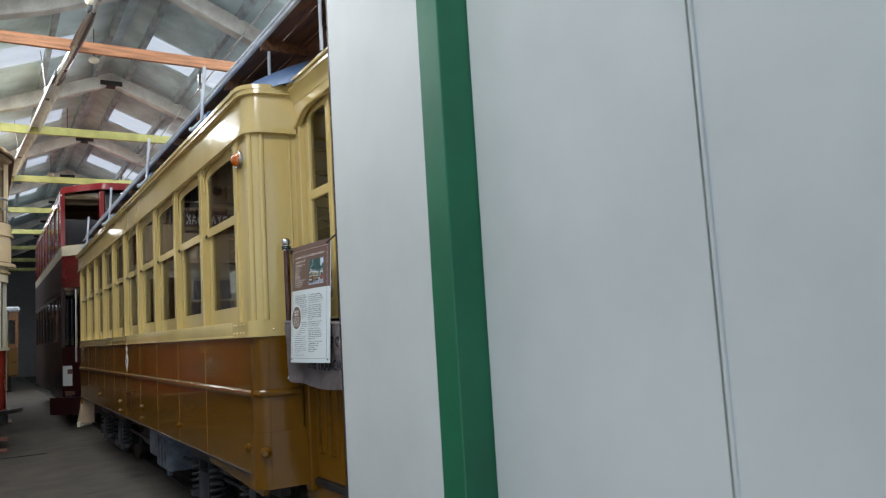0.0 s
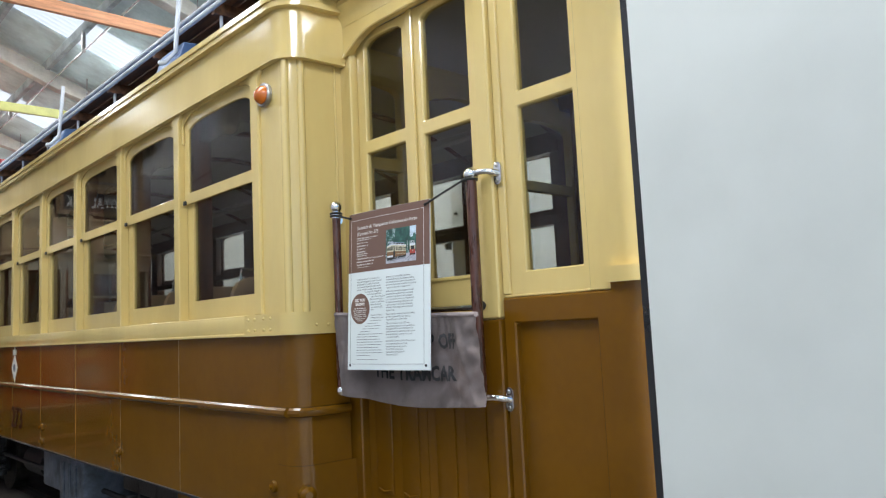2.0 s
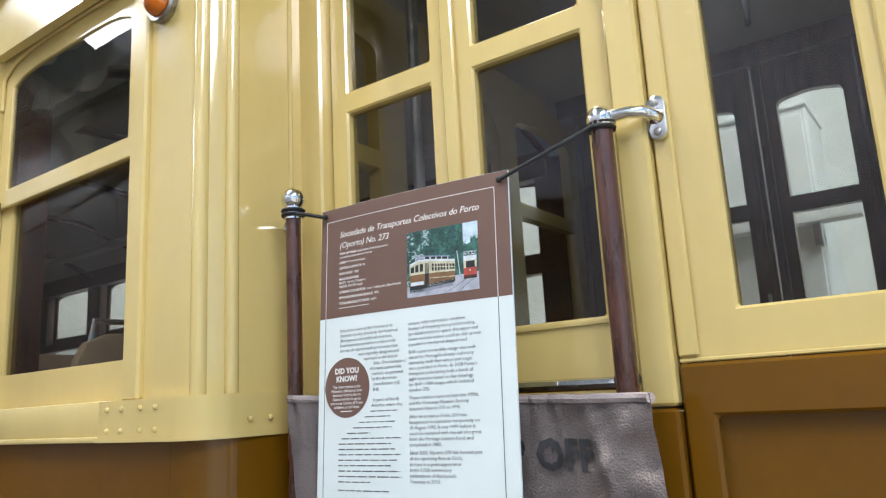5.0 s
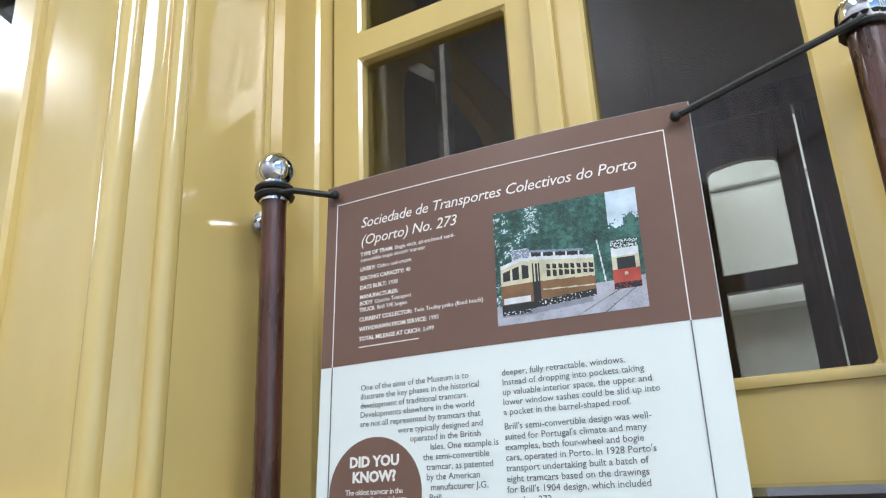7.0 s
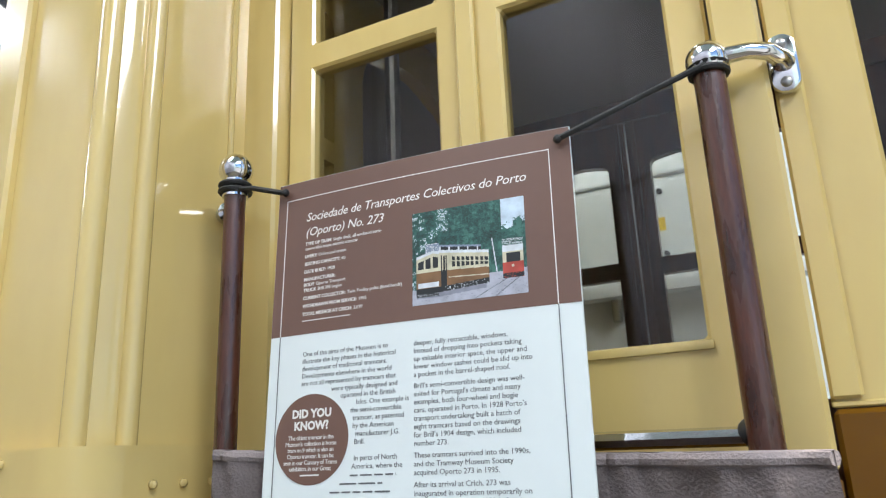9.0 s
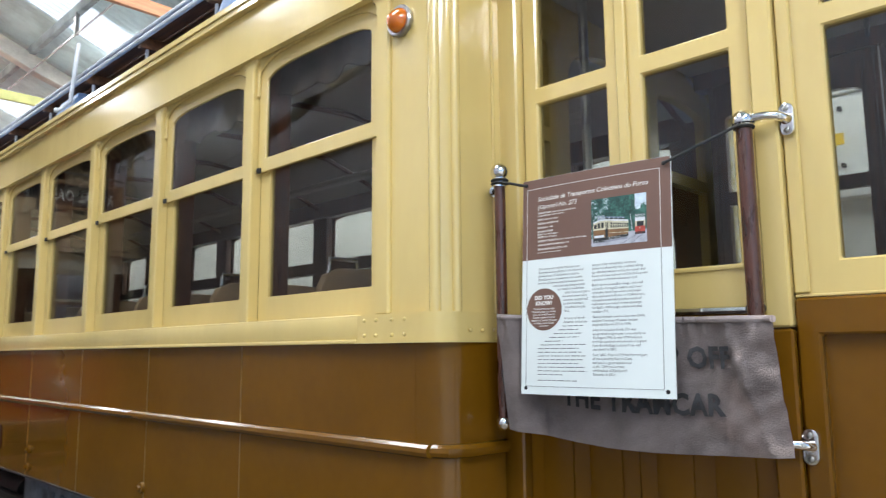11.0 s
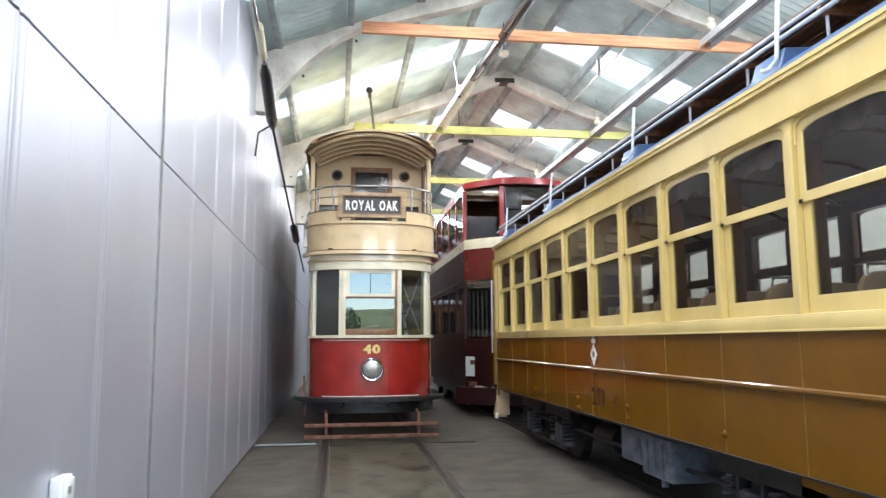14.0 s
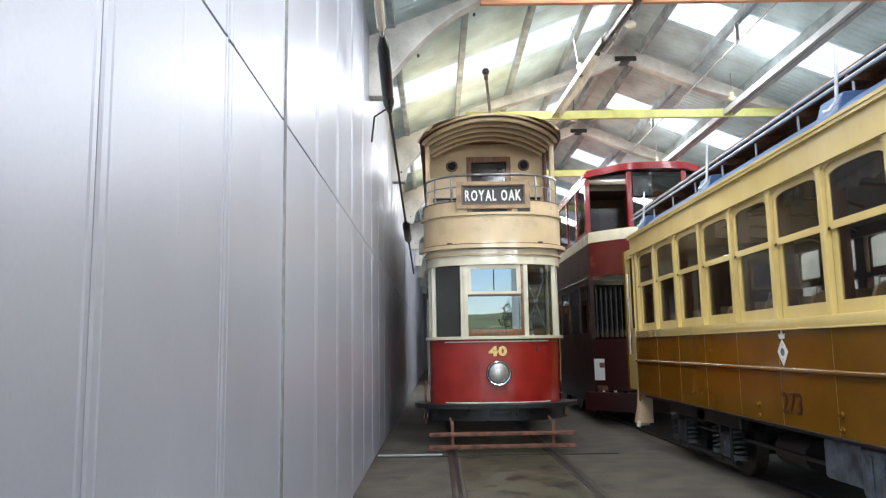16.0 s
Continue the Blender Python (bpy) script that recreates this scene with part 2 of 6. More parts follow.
FLOOR = floor_material("worn_concrete_floor", (0.085, 0.072, 0.057), 0.75, 1.5, 0.58, 0.70, (0.026, 0.022, 0.018))
TRACKBED = floor_material("damp_mossy_trackbed", (0.076, 0.073, 0.046), 0.42, 3.0, 0.53, 0.62, (0.016, 0.013, 0.010))
# near-black base holds the shade under the ochre tramcar
SHADEBED = floor_material("shade_darkened_trackbed", (0.022, 0.020, 0.017), 0.6, 2.0, 0.40, 0.60, (0.008, 0.007, 0.006))

# ---- building helpers ----
ORIGIN = {}


def thing(name, at, label, category, group="", kind=""):
    e = new(name)
    e.location, e.empty_display_size = at, 0.2
    ORIGIN[e] = Vector(at)
    return tagged(e, label, category, group, kind)


def finish(bm, mat, name, smooth=False):
    bmesh.ops.recalc_face_normals(bm, faces=bm.faces)
    me = bpy.data.meshes.new(name)
    if smooth:
        for f in bm.faces:
            f.smooth = True
        for e in bm.edges:
            if len(e.link_faces) == 2 and e.calc_face_angle(0) > 0.6:
                e.smooth = False
    bm.to_mesh(me)
    bm.free()
    me.materials.append(mat)
    return me


def part(name, bm, mat, parent=None, label="", smooth=True):
    """A bmesh in world places as one mesh object under its thing."""
    if parent is not None:
        bmesh.ops.translate(bm, verts=bm.verts, vec=-ORIGIN[parent])
    ob = new(name, finish(bm, mat, name, smooth))
    if parent is not None:
        ob.parent = parent
        ORIGIN[ob] = ORIGIN[parent]
    if label:
        ob["label"] = label
    return ob


def solo(name, bm, mat, label, category, kind="", group="", smooth=True):
    ob = part(name, bm, mat, None, label, smooth)
    ORIGIN[ob] = Vector((0, 0, 0))
    return tagged(ob, label, category, group, kind)


def box(x0, x1, y0, y1, z0, z1, bevel=0.0, bm=None):
    bm = bm or bmesh.new()
    v = [bm.verts.new((x, y, z)) for x in (x0, x1) for y in (y0, y1) for z in (z0, z1)]
    fs = [bm.faces.new([v[i] for i in q]) for q in ((0, 1, 3, 2), (4, 6, 7, 5), (0, 4, 5, 1), (2, 3, 7, 6), (0, 2, 6, 4), (1, 5, 7, 3))]
    if bevel:
        bmesh.ops.recalc_face_normals(bm, faces=fs)
        bmesh.ops.bevel(bm, geom=list({e for f in fs for e in f.edges}), offset=bevel, segments=2, affect="EDGES", profile=0.5)
    return bm


def tube(points, r, seg=10, bm=None, caps=True):
    """A round bar through the points."""
    bm = bm or bmesh.new()
    pts = [Vector(p) for p in points]
    rings = []
    for i, p in enumerate(pts):
        d = (pts[min(i + 1, len(pts) - 1)] - pts[max(i - 1, 0)]).normalized()
        a = d.orthogonal().normalized() if i == 0 else (rings[-1][1] - d * rings[-1][1].dot(d)).normalized()
        b = d.cross(a)
        rad = r[i] if isinstance(r, (list, tuple)) else r
        rings.append(([bm.verts.new(p + rad * (math.cos(2 * math.pi * k / seg) * a + math.sin(2 * math.pi * k / seg) * b)) for k in range(seg)], a))
    for (q, _), (s, _) in zip(rings, rings[1:]):
        for k in range(seg):
            bm.faces.new((q[k], q[(k + 1) % seg], s[(k + 1) % seg], s[k]))
    if caps:
        bm.faces.new(rings[0][0]), bm.faces.new(rings[-1][0])
    return bm


def ball(c, r, bm=None, squash=(1, 1, 1), u=14, v=9):
    bm = bm or bmesh.new()
    m = Matrix.Translation(c) @ Matrix.Diagonal((r * squash[0], r * squash[1], r * squash[2], 1))
    bmesh.ops.create_uvsphere(bm, u_segments=u, v_segments=v, radius=1, matrix=m)
    return bm


def extrude_plan(pts, z0, z1, thick=0.0, bm=None):
    """An upright sheet that follows the plan line; thick goes to the line's left."""
    bm = bm or bmesh.new()
    P = [Vector((*p, 0)) for p in pts]
    out = []
    for i, p in enumerate(P):
        d = (P[min(i + 1, len(P) - 1)] - P[max(i - 1, 0)]).normalized()
        out.append(p + Vector((-d.y, d.x, 0)) * thick)
    loops = [[bm.verts.new((p.x, p.y, z)) for p in row] for row, z in ((P, z0), (P, z1), (out, z1), (out, z0))]
    n = len(P)
    for a, b in ((0, 1), (1, 2), (2, 3), (3, 0)):
        for i in range(n - 1):
            bm.faces.new((loops[a][i], loops[a][i + 1], loops[b][i + 1], loops[b][i]))
    bm.faces.new([l[0] for l in loops]), bm.faces.new([l[-1] for l in loops])
    return bm


def prism(poly, axis, a0, a1, bm=None):
    """A flat outline in the two other axes, pulled along axis from a0 to a1."""
    bm = bm or bmesh.new()

    def place(p, a):
        return {"x": (a, p[0], p[1]), "y": (p[0], a, p[1]), "z": (p[0], p[1], a)}[axis]
    A, B = [bm.verts.new(place(p, a0)) for p in poly], [bm.verts.new(place(p, a1)) for p in poly]
    bm.faces.new(A), bm.faces.new(B)
    for i in range(len(poly)):
        bm.faces.new((A[i], A[(i + 1) % len(poly)], B[(i + 1) % len(poly)], B[i]))
    return bm


def holed(outer, holes, axis, a0, a1, bend=None):
    """A plate with openings, of the thickness a0 to a1 along axis."""
    bm = bmesh.new()

    def place(p, a):
        return {"x": (a, p[0], p[1]), "y": (p[0], a, p[1]), "z": (p[0], p[1], a)}[axis]
    edges, loops = [], []
    for loop in (outer, *holes):
        vs = [bm.verts.new(place(p, a0)) for p in loop]
        loops.append(vs)
        edges += [bm.edges.new((vs[i], vs[(i + 1) % len(vs)])) for i in range(len(vs))]
    bmesh.ops.triangle_fill(bm, use_beauty=True, use_dissolve=False, edges=edges)
    front = list(bm.faces)
    back = {}
    for vs in loops:
        for v in vs:
            q = list(v.co)
            q["xyz".index(axis)] = a1
            back[v] = bm.verts.new(q)
    for f in front:
        bm.faces.new([back[v] for v in f.verts])
    for vs in loops:
        for i in range(len(vs)):
            a, b = vs[i], vs[(i + 1) % len(vs)]
            bm.faces.new((a, b, back[b], back[a]))
    return bm


def rect(y0, y1, z0, z1):
    return [(y0, z0), (y1, z0), (y1, z1), (y0, z1)]


def arched(y0, y1, z0, z1, r=0.10, rise=0.03, n=5):
    """An opening with rounded upper corners and a slightly crowned head."""
    pts = [(y0, z0), (y1, z0)]
    for k in range(n + 1):
        a = math.pi / 2 * k / n
        pts.append((y1 - r + r * math.cos(a), z1 - rise - r + r * math.sin(a)))
    for k in range(1, n):
        s = k / n
        pts.append((y1 - r + (y0 - y1 + 2 * r) * s, z1 - rise + rise * math.sin(math.pi * s)))
    for k in range(n + 1):
        a = math.pi / 2 * (1 + k / n)
        pts.append((y0 + r + r * math.cos(a), z1 - rise - r + r * math.sin(a)))
    return pts


def segmental(y0, y1, z0, z1, drop=0.03, r=0.025, n=14):
    """An opening with a nearly straight head that falls away towards small rounded corners."""
    pts = [(y0, z0), (y1, z0), (y1, z1 - drop - r)]
    for k in range(n + 1):
        q = 1 - k / n
        edge = abs(2 * q - 1)
        pts.append((y0 + (y1 - y0) * (0.5 + (q - 0.5) * (1 - 0.4 * r / (y1 - y0))), z1 - drop * edge ** 4.5 - (r * 0.3 if k in (0, n) else 0)))
    return pts + [(y0, z1 - drop - r)]


def arc(cx, cy, r, a0, a1, n=6):
    return [(cx + r * math.cos(radians(a0 + (a1 - a0) * k / n)), cy + r * math.sin(radians(a0 + (a1 - a0) * k / n))) for k in range(n + 1)]


def lettering(words, size, m, depth=0.0006, shear=0.0, bold=0.0, space=1.0, align="LEFT"):
    """Words in the built-in font as a bmesh at the pose m (text runs along x, up along y)."""
    cu = bpy.data.curves.new("words", "FONT")
    cu.body, cu.size, cu.extrude, cu.shear, cu.offset, cu.space_character, cu.align_x = words, size, depth, shear, bold, space, align
    cu.resolution_u = 2
    ob = bpy.data.objects.new("words", cu)
    scene.collection.objects.link(ob)
    me = bpy.data.meshes.new_from_object(ob.evaluated_get(bpy.context.evaluated_depsgraph_get()))
    bpy.data.objects.remove(ob)
    bm = bmesh.new()
    bm.from_mesh(me)
    bpy.data.meshes.remove(me)
    bm.transform(m)
    return bm


def merge(bms):
    out = bmesh.new()
    for b in bms:
        me = bpy.data.meshes.new("tmp")
        b.to_mesh(me)
        b.free()
        out.from_mesh(me)
        bpy.data.meshes.remove(me)
    return out


def bevelled(bm, offset=0.006, seg=1, angle=0.7):
    """Softens the sharp edges."""
    bmesh.ops.recalc_face_normals(bm, faces=bm.faces)
    es = [e for e in bm.edges if len(e.link_faces) == 2 and e.calc_face_angle(0) > angle]
    bmesh.ops.bevel(bm, geom=es, offset=offset, segments=seg, affect="EDGES", profile=0.5, clamp_overlap=True)
    return bm


def mirrored(bm, cx):
    for v in bm.verts:
        v.co.x = 2 * cx - v.co.x
    return bm

# ---- structure ----
WALL_X, RIDGE_X, RIDGE_Z, SLOPE = -2.33, 2.43, 7.65, 0.40
FRAMES = [7.0 + 5.0 * k for k in range(9)]
Y_END = 50.0
EAVE_R = 2 * RIDGE_X - WALL_X


def roof_z(x):
    return RIDGE_Z - SLOPE * abs(x - RIDGE_X)


# ground outside, one sheet to the horizon
solo("ground", box(-900, 900, -1500, 1.2, -0.25, -0.03), SETTS, "pale worn concrete yard outside the shed", "ground", "structure")
TRACKS = (-0.62, 2.66)
floor = solo("floor", box(WALL_X - 0.3, EAVE_R + 0.3, 1.2, Y_END, -0.25, 0.0), FLOOR, "worn dusty concrete shed floor with oil stains", "floor", "structure")
for tx, mat, lab in zip(TRACKS, (TRACKBED, SHADEBED), ("damp mossy concrete between the rails, stained with oil", "stained concrete between the rails, coloured near black for the shade under the tramcar")):
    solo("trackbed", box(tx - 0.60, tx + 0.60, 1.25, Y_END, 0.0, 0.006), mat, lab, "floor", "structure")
    for s in (-1, 1):
        x = tx + s * 0.7175
        r = thing("rail_track", (x, 25, 0), "grooved steel tram rail set into the floor", "rail", "tram rails", "structure")
        part("rail_head", box(x - 0.03, x + 0.03, 1.25, Y_END, 0.0, 0.012, 0.003), RAILSTEEL, r)
        part("rail_lip", box(x - s * 0.075 - 0.01, x - s * 0.075 + 0.01, 1.25, Y_END, 0.0, 0.010, 0.002), RAILSTEEL, r)
        part("groove", box(x - s * 0.065 + 0.0, x - s * 0.03, 1.25, Y_END, 0.0, 0.007) if s < 0 else box(x - 0.065, x - 0.03, 1.25, Y_END, 0.0, 0.007), BLACKIRON, r, "dirt-filled flangeway")
dr = thing("drain_slot", (-0.6, 12.75, 0), "dark drain channel across the tram track", "drain", "", "structure")
part("slot", box(WALL_X + 0.02, 0.9, 12.68, 12.76, 0.0, 0.008), BLACKIRON, dr)
part("kerb_edge", box(WALL_X + 0.02, -1.45, 12.77, 12.86, 0.0, 0.02, 0.004), PURLIN, dr)

# left wall of silver panels, two rows, with raised joints
wl = solo("wall_left", box(WALL_X - 0.30, WALL_X - 0.045, 1.2, Y_END, 0.0, 5.75), SEAL, "silver composite cladding wall with vertical panel joints", "wall", "structure")


def cladding_panel(y0, y1, z0, z1):
    bm = bmesh.new()
    w = y1 - y0
    prof = [(0.0, -0.006), (0.012, 0.0), (0.045, 0.0), (0.052, 0.003), (0.064, 0.003), (0.071, 0.0), (0.52 * w - 0.02, 0.0), (0.52 * w, 0.0012), (0.52 * w + 0.02, 0.0), (w - 0.05, 0.0), (w - 0.042, 0.004), (w - 0.027, 0.004), (w - 0.019, 0.0), (w - 0.012, 0.0), (w, -0.006)]
    cols = [(bm.verts.new((WALL_X + d, y0 + y, z0)), bm.verts.new((WALL_X + d, y0 + y, z1))) for y, d in prof]
    for (a, b), (c, d) in zip(cols, cols[1:]):
        bm.faces.new((a, c, d, b))
    back = [(bm.verts.new((WALL_X - 0.04, y, z0)), bm.verts.new((WALL_X - 0.04, y, z1))) for y in (y0, y1)]
    bm.faces.new((cols[0][0], cols[0][1], back[0][1], back[0][0])), bm.faces.new((cols[-1][0], cols[-1][1], back[1][1], back[1][0]))
    bm.faces.new((back[0][0], back[0][1], back[1][1], back[1][0]))
    bm.faces.new([c[0] for c in cols] + [back[1][0], back[0][0]]), bm.faces.new([c[1] for c in cols] + [back[1][1], back[0][1]])
    return bm


y = 2.19
while y < Y_END - 1.2:
    part("cladding_panel", cladding_panel(y + 0.003, y + 1.104, 0.03, 2.705), CLADDING, wl, smooth=False)
    part("cladding_panel", cladding_panel(y + 0.003, y + 1.104, 2.72, 5.72), CLADDING, wl, smooth=False)
    y += 1.107
part("joint_cover", box(WALL_X - 0.01, WALL_X + 0.012, 6.585, 6.635, 0.03, 5.7, 0.004), SEAL, wl, "scuffed grey vertical joint cover")
sk = thing("wall_socket", (WALL_X, 5.02, 0.86), "small white electric socket box on the silver wall", "socket")
part("back_box", box(WALL_X + 0.004, WALL_X + 0.05, 4.95, 5.09, 0.79, 0.93, 0.006), WHITEWALL, sk)
part("cover_plate", box(WALL_X + 0.05, WALL_X + 0.062, 4.96, 5.08, 0.80, 0.92, 0.004), CABINETGREY, sk)
part("rocker_switch", box(WALL_X + 0.062, WALL_X + 0.07, 5.00, 5.02, 0.86, 0.89, 0.002), STEEL, sk)

# right side, rear and front walls
solo("wall_right", box(EAVE_R, EAVE_R + 0.3, 1.2, Y_END, 0, 5.75), WHITEWALL, "white painted shed wall", "wall", "structure")
solo("wall_rear", box(WALL_X - 0.3, EAVE_R + 0.3, Y_END, Y_END + 0.3, 0, 7.8), SEAL, "dark grey rear wall of the shed", "wall", "structure")
solo("wall_front", prism([(WALL_X - 0.3, 4.9), (EAVE_R + 0.3, 4.9), (EAVE_R + 0.3, 5.7), (RIDGE_X, 7.6), (WALL_X - 0.3, 5.7)], "y", 1.2, 1.45), SHEET, "grey sheeted gable above the shed doors", "wall", "structure")
solo("wall_front_pier", box(WALL_X - 0.3, WALL_X - 0.02, 1.2, 2.185, 0, 4.9), SHEET, "grey pier beside the shed door opening", "wall", "structure")
solo("wall_front_bay", box(4.6, EAVE_R + 0.3, 1.2, 1.45, 0, 4.9), SHEET, "grey sheeted front wall of the shed", "wall", "structure")

# concrete portal frames with curved haunches
def portal(y):
    t = 0.11
    left = [(WALL_X - 0.02, 4.72), (WALL_X + 0.26, 4.72), (WALL_X + 0.30, 5.02)]
    for k in range(1, 7):
        a = k / 6
        left.append((WALL_X + 0.30 + 1.35 * a, 5.02 + 1.02 * (1 - (1 - a) ** 1.6) * 1.02))
    under = roof_z(0.9) - 0.50
    left += [(0.9, under), (RIDGE_X, RIDGE_Z - 0.46), (RIDGE_X, RIDGE_Z - 0.20), (WALL_X - 0.02, roof_z(WALL_X) - 0.20)]
    a = prism(left, "y", y - t, y + t)
    b = mirrored(prism(left, "y", y - t, y + t), RIDGE_X)
    return a, b


for y in FRAMES:
    pf = thing("portal_frame", (RIDGE_X, y, 4.7), "pale precast concrete roof portal frame with curved haunches", "roof frame", "portal frames", "structure")
    a, b = portal(y)
    part("rafter", bevelled(a, 0.012), CONCRETE, pf)
    part("rafter", bevelled(b, 0.012), CONCRETE, pf)
    part("ridge_plate", box(RIDGE_X - 0.22, RIDGE_X + 0.22, y - 0.14, y + 0.14, RIDGE_Z - 0.50, RIDGE_Z - 0.40, 0.01), BLACKIRON, pf, "dark bolted ridge plate")
    for dx in (0.08, 0.55, 1.3):
        part("bolt", tube([(WALL_X + 0.1 + dx, y - 0.13, 4.85 + dx * 0.75), (WALL_X + 0.1 + dx, y - 0.09, 4.85 + dx * 0.75)], 0.018, 8), BLACKIRON, pf)
    col = ORANGEBEAM if y < 13 else YELLOWBEAM
    lab = "bare orange timber tie beam across the roof" if y < 13 else "yellow-green painted tie beam across the roof"
    tie = solo("tie_beam", box(-0.85, 5.75, y - 0.20, y - 0.125, 5.93, 6.10, 0.008), col, lab, "roof beam", "structure", "tie beams")

# roof sheets, corrugated, with translucent strips
def corrugated(x0, x1, y0, y1, lift=0.0):
    bm = bmesh.new()
    n = max(2, int((y1 - y0) / 0.0375))
    rows = []
    for k in range(n + 1):
        yy = y0 + (y1 - y0) * k / n
        dz = 0.022 * math.sin(2 * math.pi * yy / 0.15) + lift
        rows.append([bm.verts.new((x, yy, roof_z(x) + dz)) for x in (x0, x1)])
    for a, b in zip(rows, rows[1:]):
        bm.faces.new((a[0], a[1], b[1], b[0]))
    return bm


SKY0 = [4.6 + 5.0 * k for k in range(9)]
ceiling_l, ceiling_r, strips = [], [], []
edge = 1.2
for s0 in SKY0 + [None]:
    e1 = s0 if s0 is not None else Y_END
    ceiling_l.append(corrugated(WALL_X - 0.3, RIDGE_X, edge, e1)), ceiling_r.append(corrugated(RIDGE_X, EAVE_R + 0.3, edge, e1))
    if s0 is not None:
        edge = s0 + 1.05
        ceiling_l.append(corrugated(1.72, RIDGE_X, s0, edge)), ceiling_r.append(corrugated(RIDGE_X, 2.78, s0, edge))
        strips.append((s0, edge))
solo("ceiling_left", merge(ceiling_l), SHEET, "grey corrugated cement roof sheets", "ceiling", "structure")
solo("ceiling_right", merge(ceiling_r), SHEET, "grey corrugated cement roof sheets", "ceiling", "structure")
for a, b in strips:
    solo("skylight", corrugated(WALL_X - 0.3, 1.72, a, b, 0.004), SKYLIGHT, "bright translucent corrugated skylight strip in the roof", "skylight", "structure", "skylights")
    solo("skylight", corrugated(2.78, EAVE_R + 0.3, a, b, 0.004), SKYLIGHT, "bright translucent corrugated skylight strip in the roof", "skylight", "structure", "skylights")
for k, off in enumerate((0.32, 1.35, 2.4, 3.45, 4.45)):
    for s in (-1, 1):
        x = RIDGE_X + s * off
        z = roof_z(x) - 0.03
        solo("purlin", box(x - 0.045, x + 0.045, 1.3, Y_END, z - 0.19, z - 0.02, 0.008), PURLIN, "grey concrete roof purlin", "purlin", "structure", "purlins")
solo("ridge_cap", box(RIDGE_X - 0.12, RIDGE_X + 0.12, 1.2, Y_END, RIDGE_Z + 0.005, RIDGE_Z + 0.06, 0.01), SHEET, "grey ridge capping of the roof", "ridge", "structure")

# overhead conductor trough with its drop wires
tr = thing("overhead_trough", (1.22, 11.9, 6.0), "long grey overhead wire trough with a black rubber end", "wire trough")


def askew(bm):
    """The overhead line runs slightly across the building."""
    for v in bm.verts:
        v.co.x += 0.07 - 0.056 * (v.co.y - 12)
    return bm


part("trough", askew(prism([(1.05, 5.96), (1.065, 5.96), (1.08, 6.06), (1.22, 6.06), (1.235, 5.96), (1.25, 5.96), (1.235, 6.075), (1.165, 6.08), (1.165, 6.15), (1.135, 6.15), (1.135, 6.08), (1.065, 6.075)], "y", 13.2, 46)), TROUGH, tr)
part("end_sleeve", askew(bevelled(tube([(1.15, 10.3, 5.93), (1.15, 10.7, 5.96), (1.15, 11.7, 5.98), (1.15, 13.7, 6.03)], [0.03, 0.065, 0.075, 0.07], 10), 0.003)), BLACK, tr, "black rubber sleeve")
part("feed_rod", askew(tube([(1.15, 2.0, 5.7), (1.15, 10.4, 5.94)], 0.022, 8)), STEEL, tr)
for y in (10.6, 14.8, 19.6, 24.6):
    part("hanger", askew(tube([(1.15, y, 6.05), (1.05, y + 0.1, 7.0)], 0.008, 6)), STEEL, tr, "thin steel hanger")
    part("insulator", askew(ball((1.15, y, 6.22), 0.06, squash=(1, 1, 1.3))), PALECREAM, tr, "white porcelain insulator")
    part("clamp", askew(box(1.12, 1.18, y - 0.05, y + 0.05, 6.05, 6.14, 0.006)), GREYIRON, tr)
t2 = thing("overhead_trough", (4.42, 12.0, 6.0), "long grey overhead wire trough above the second track", "wire trough")
part("trough", prism([(4.31, 5.96), (4.325, 5.96), (4.34, 6.06), (4.50, 6.06), (4.515, 5.96), (4.53, 5.96), (4.515, 6.075), (4.435, 6.08), (4.435, 6.15), (4.405, 6.15), (4.405, 6.08), (4.325, 6.075)], "y", 9.6, 46), TROUGH, t2)
part("contact_wire", tube([(4.42, 2.0, 5.9), (4.42, 9.6, 5.98), (4.42, 46, 5.98)], 0.012, 6), STEEL, t2)
for y in (11.6, 16.6, 21.6):
    part("hanger", tube([(4.42, y, 6.15), (4.42, y, roof_z(4.42) - 0.1)], 0.010, 6), STEEL, t2, "thin steel hanger")
    part("insulator", merge([ball((4.42, y, 6.24), 0.07, squash=(1, 1, 0.8)), ball((4.42, y, 6.33), 0.055, squash=(1, 1, 0.8))]), PALECREAM, t2, "white porcelain insulator")
w2 = thing("roof_conduit", (3.75, 20, 6.6), "thin grey conduit along the roof slope", "conduit")
part("pipe", tube([(3.75, 2.0, 6.55), (3.75, 46, 6.55)], 0.016, 8), STEEL, w2)
for k in range(8):
    part("saddle_clip", box(3.72, 3.78, 9.6 + 5 * k, 9.64 + 5 * k, 6.53, roof_z(3.75) - 0.2, 0.004), STEEL, w2)

# sagging feeder cable beside the left wall
fc = thing("feeder_cable", (-2.0, 10, 4.4), "black feeder cable with insulators hung along the silver wall", "cable")
line = [(-1.95, 3.0, 5.45), (-1.98, 6.5, 5.0), (-2.0, 9.6, 4.62), (-2.0, 11.2, 4.36)]
part("support_rod", tube(line, 0.02, 8), STEEL, fc)
part("white_joint", tube([(-1.99, 9.0, 4.72), (-2.0, 9.6, 4.62)], 0.045, 10), PALECREAM, fc, "white porcelain strain insulator")
part("black_insulator", tube([(-2.0, 9.75, 4.60), (-2.0, 9.9, 4.55), (-2.02, 11.0, 4.33), (-2.02, 11.2, 4.27)], [0.03, 0.07, 0.07, 0.03], 12), BLACK, fc, "black rubber insulator")
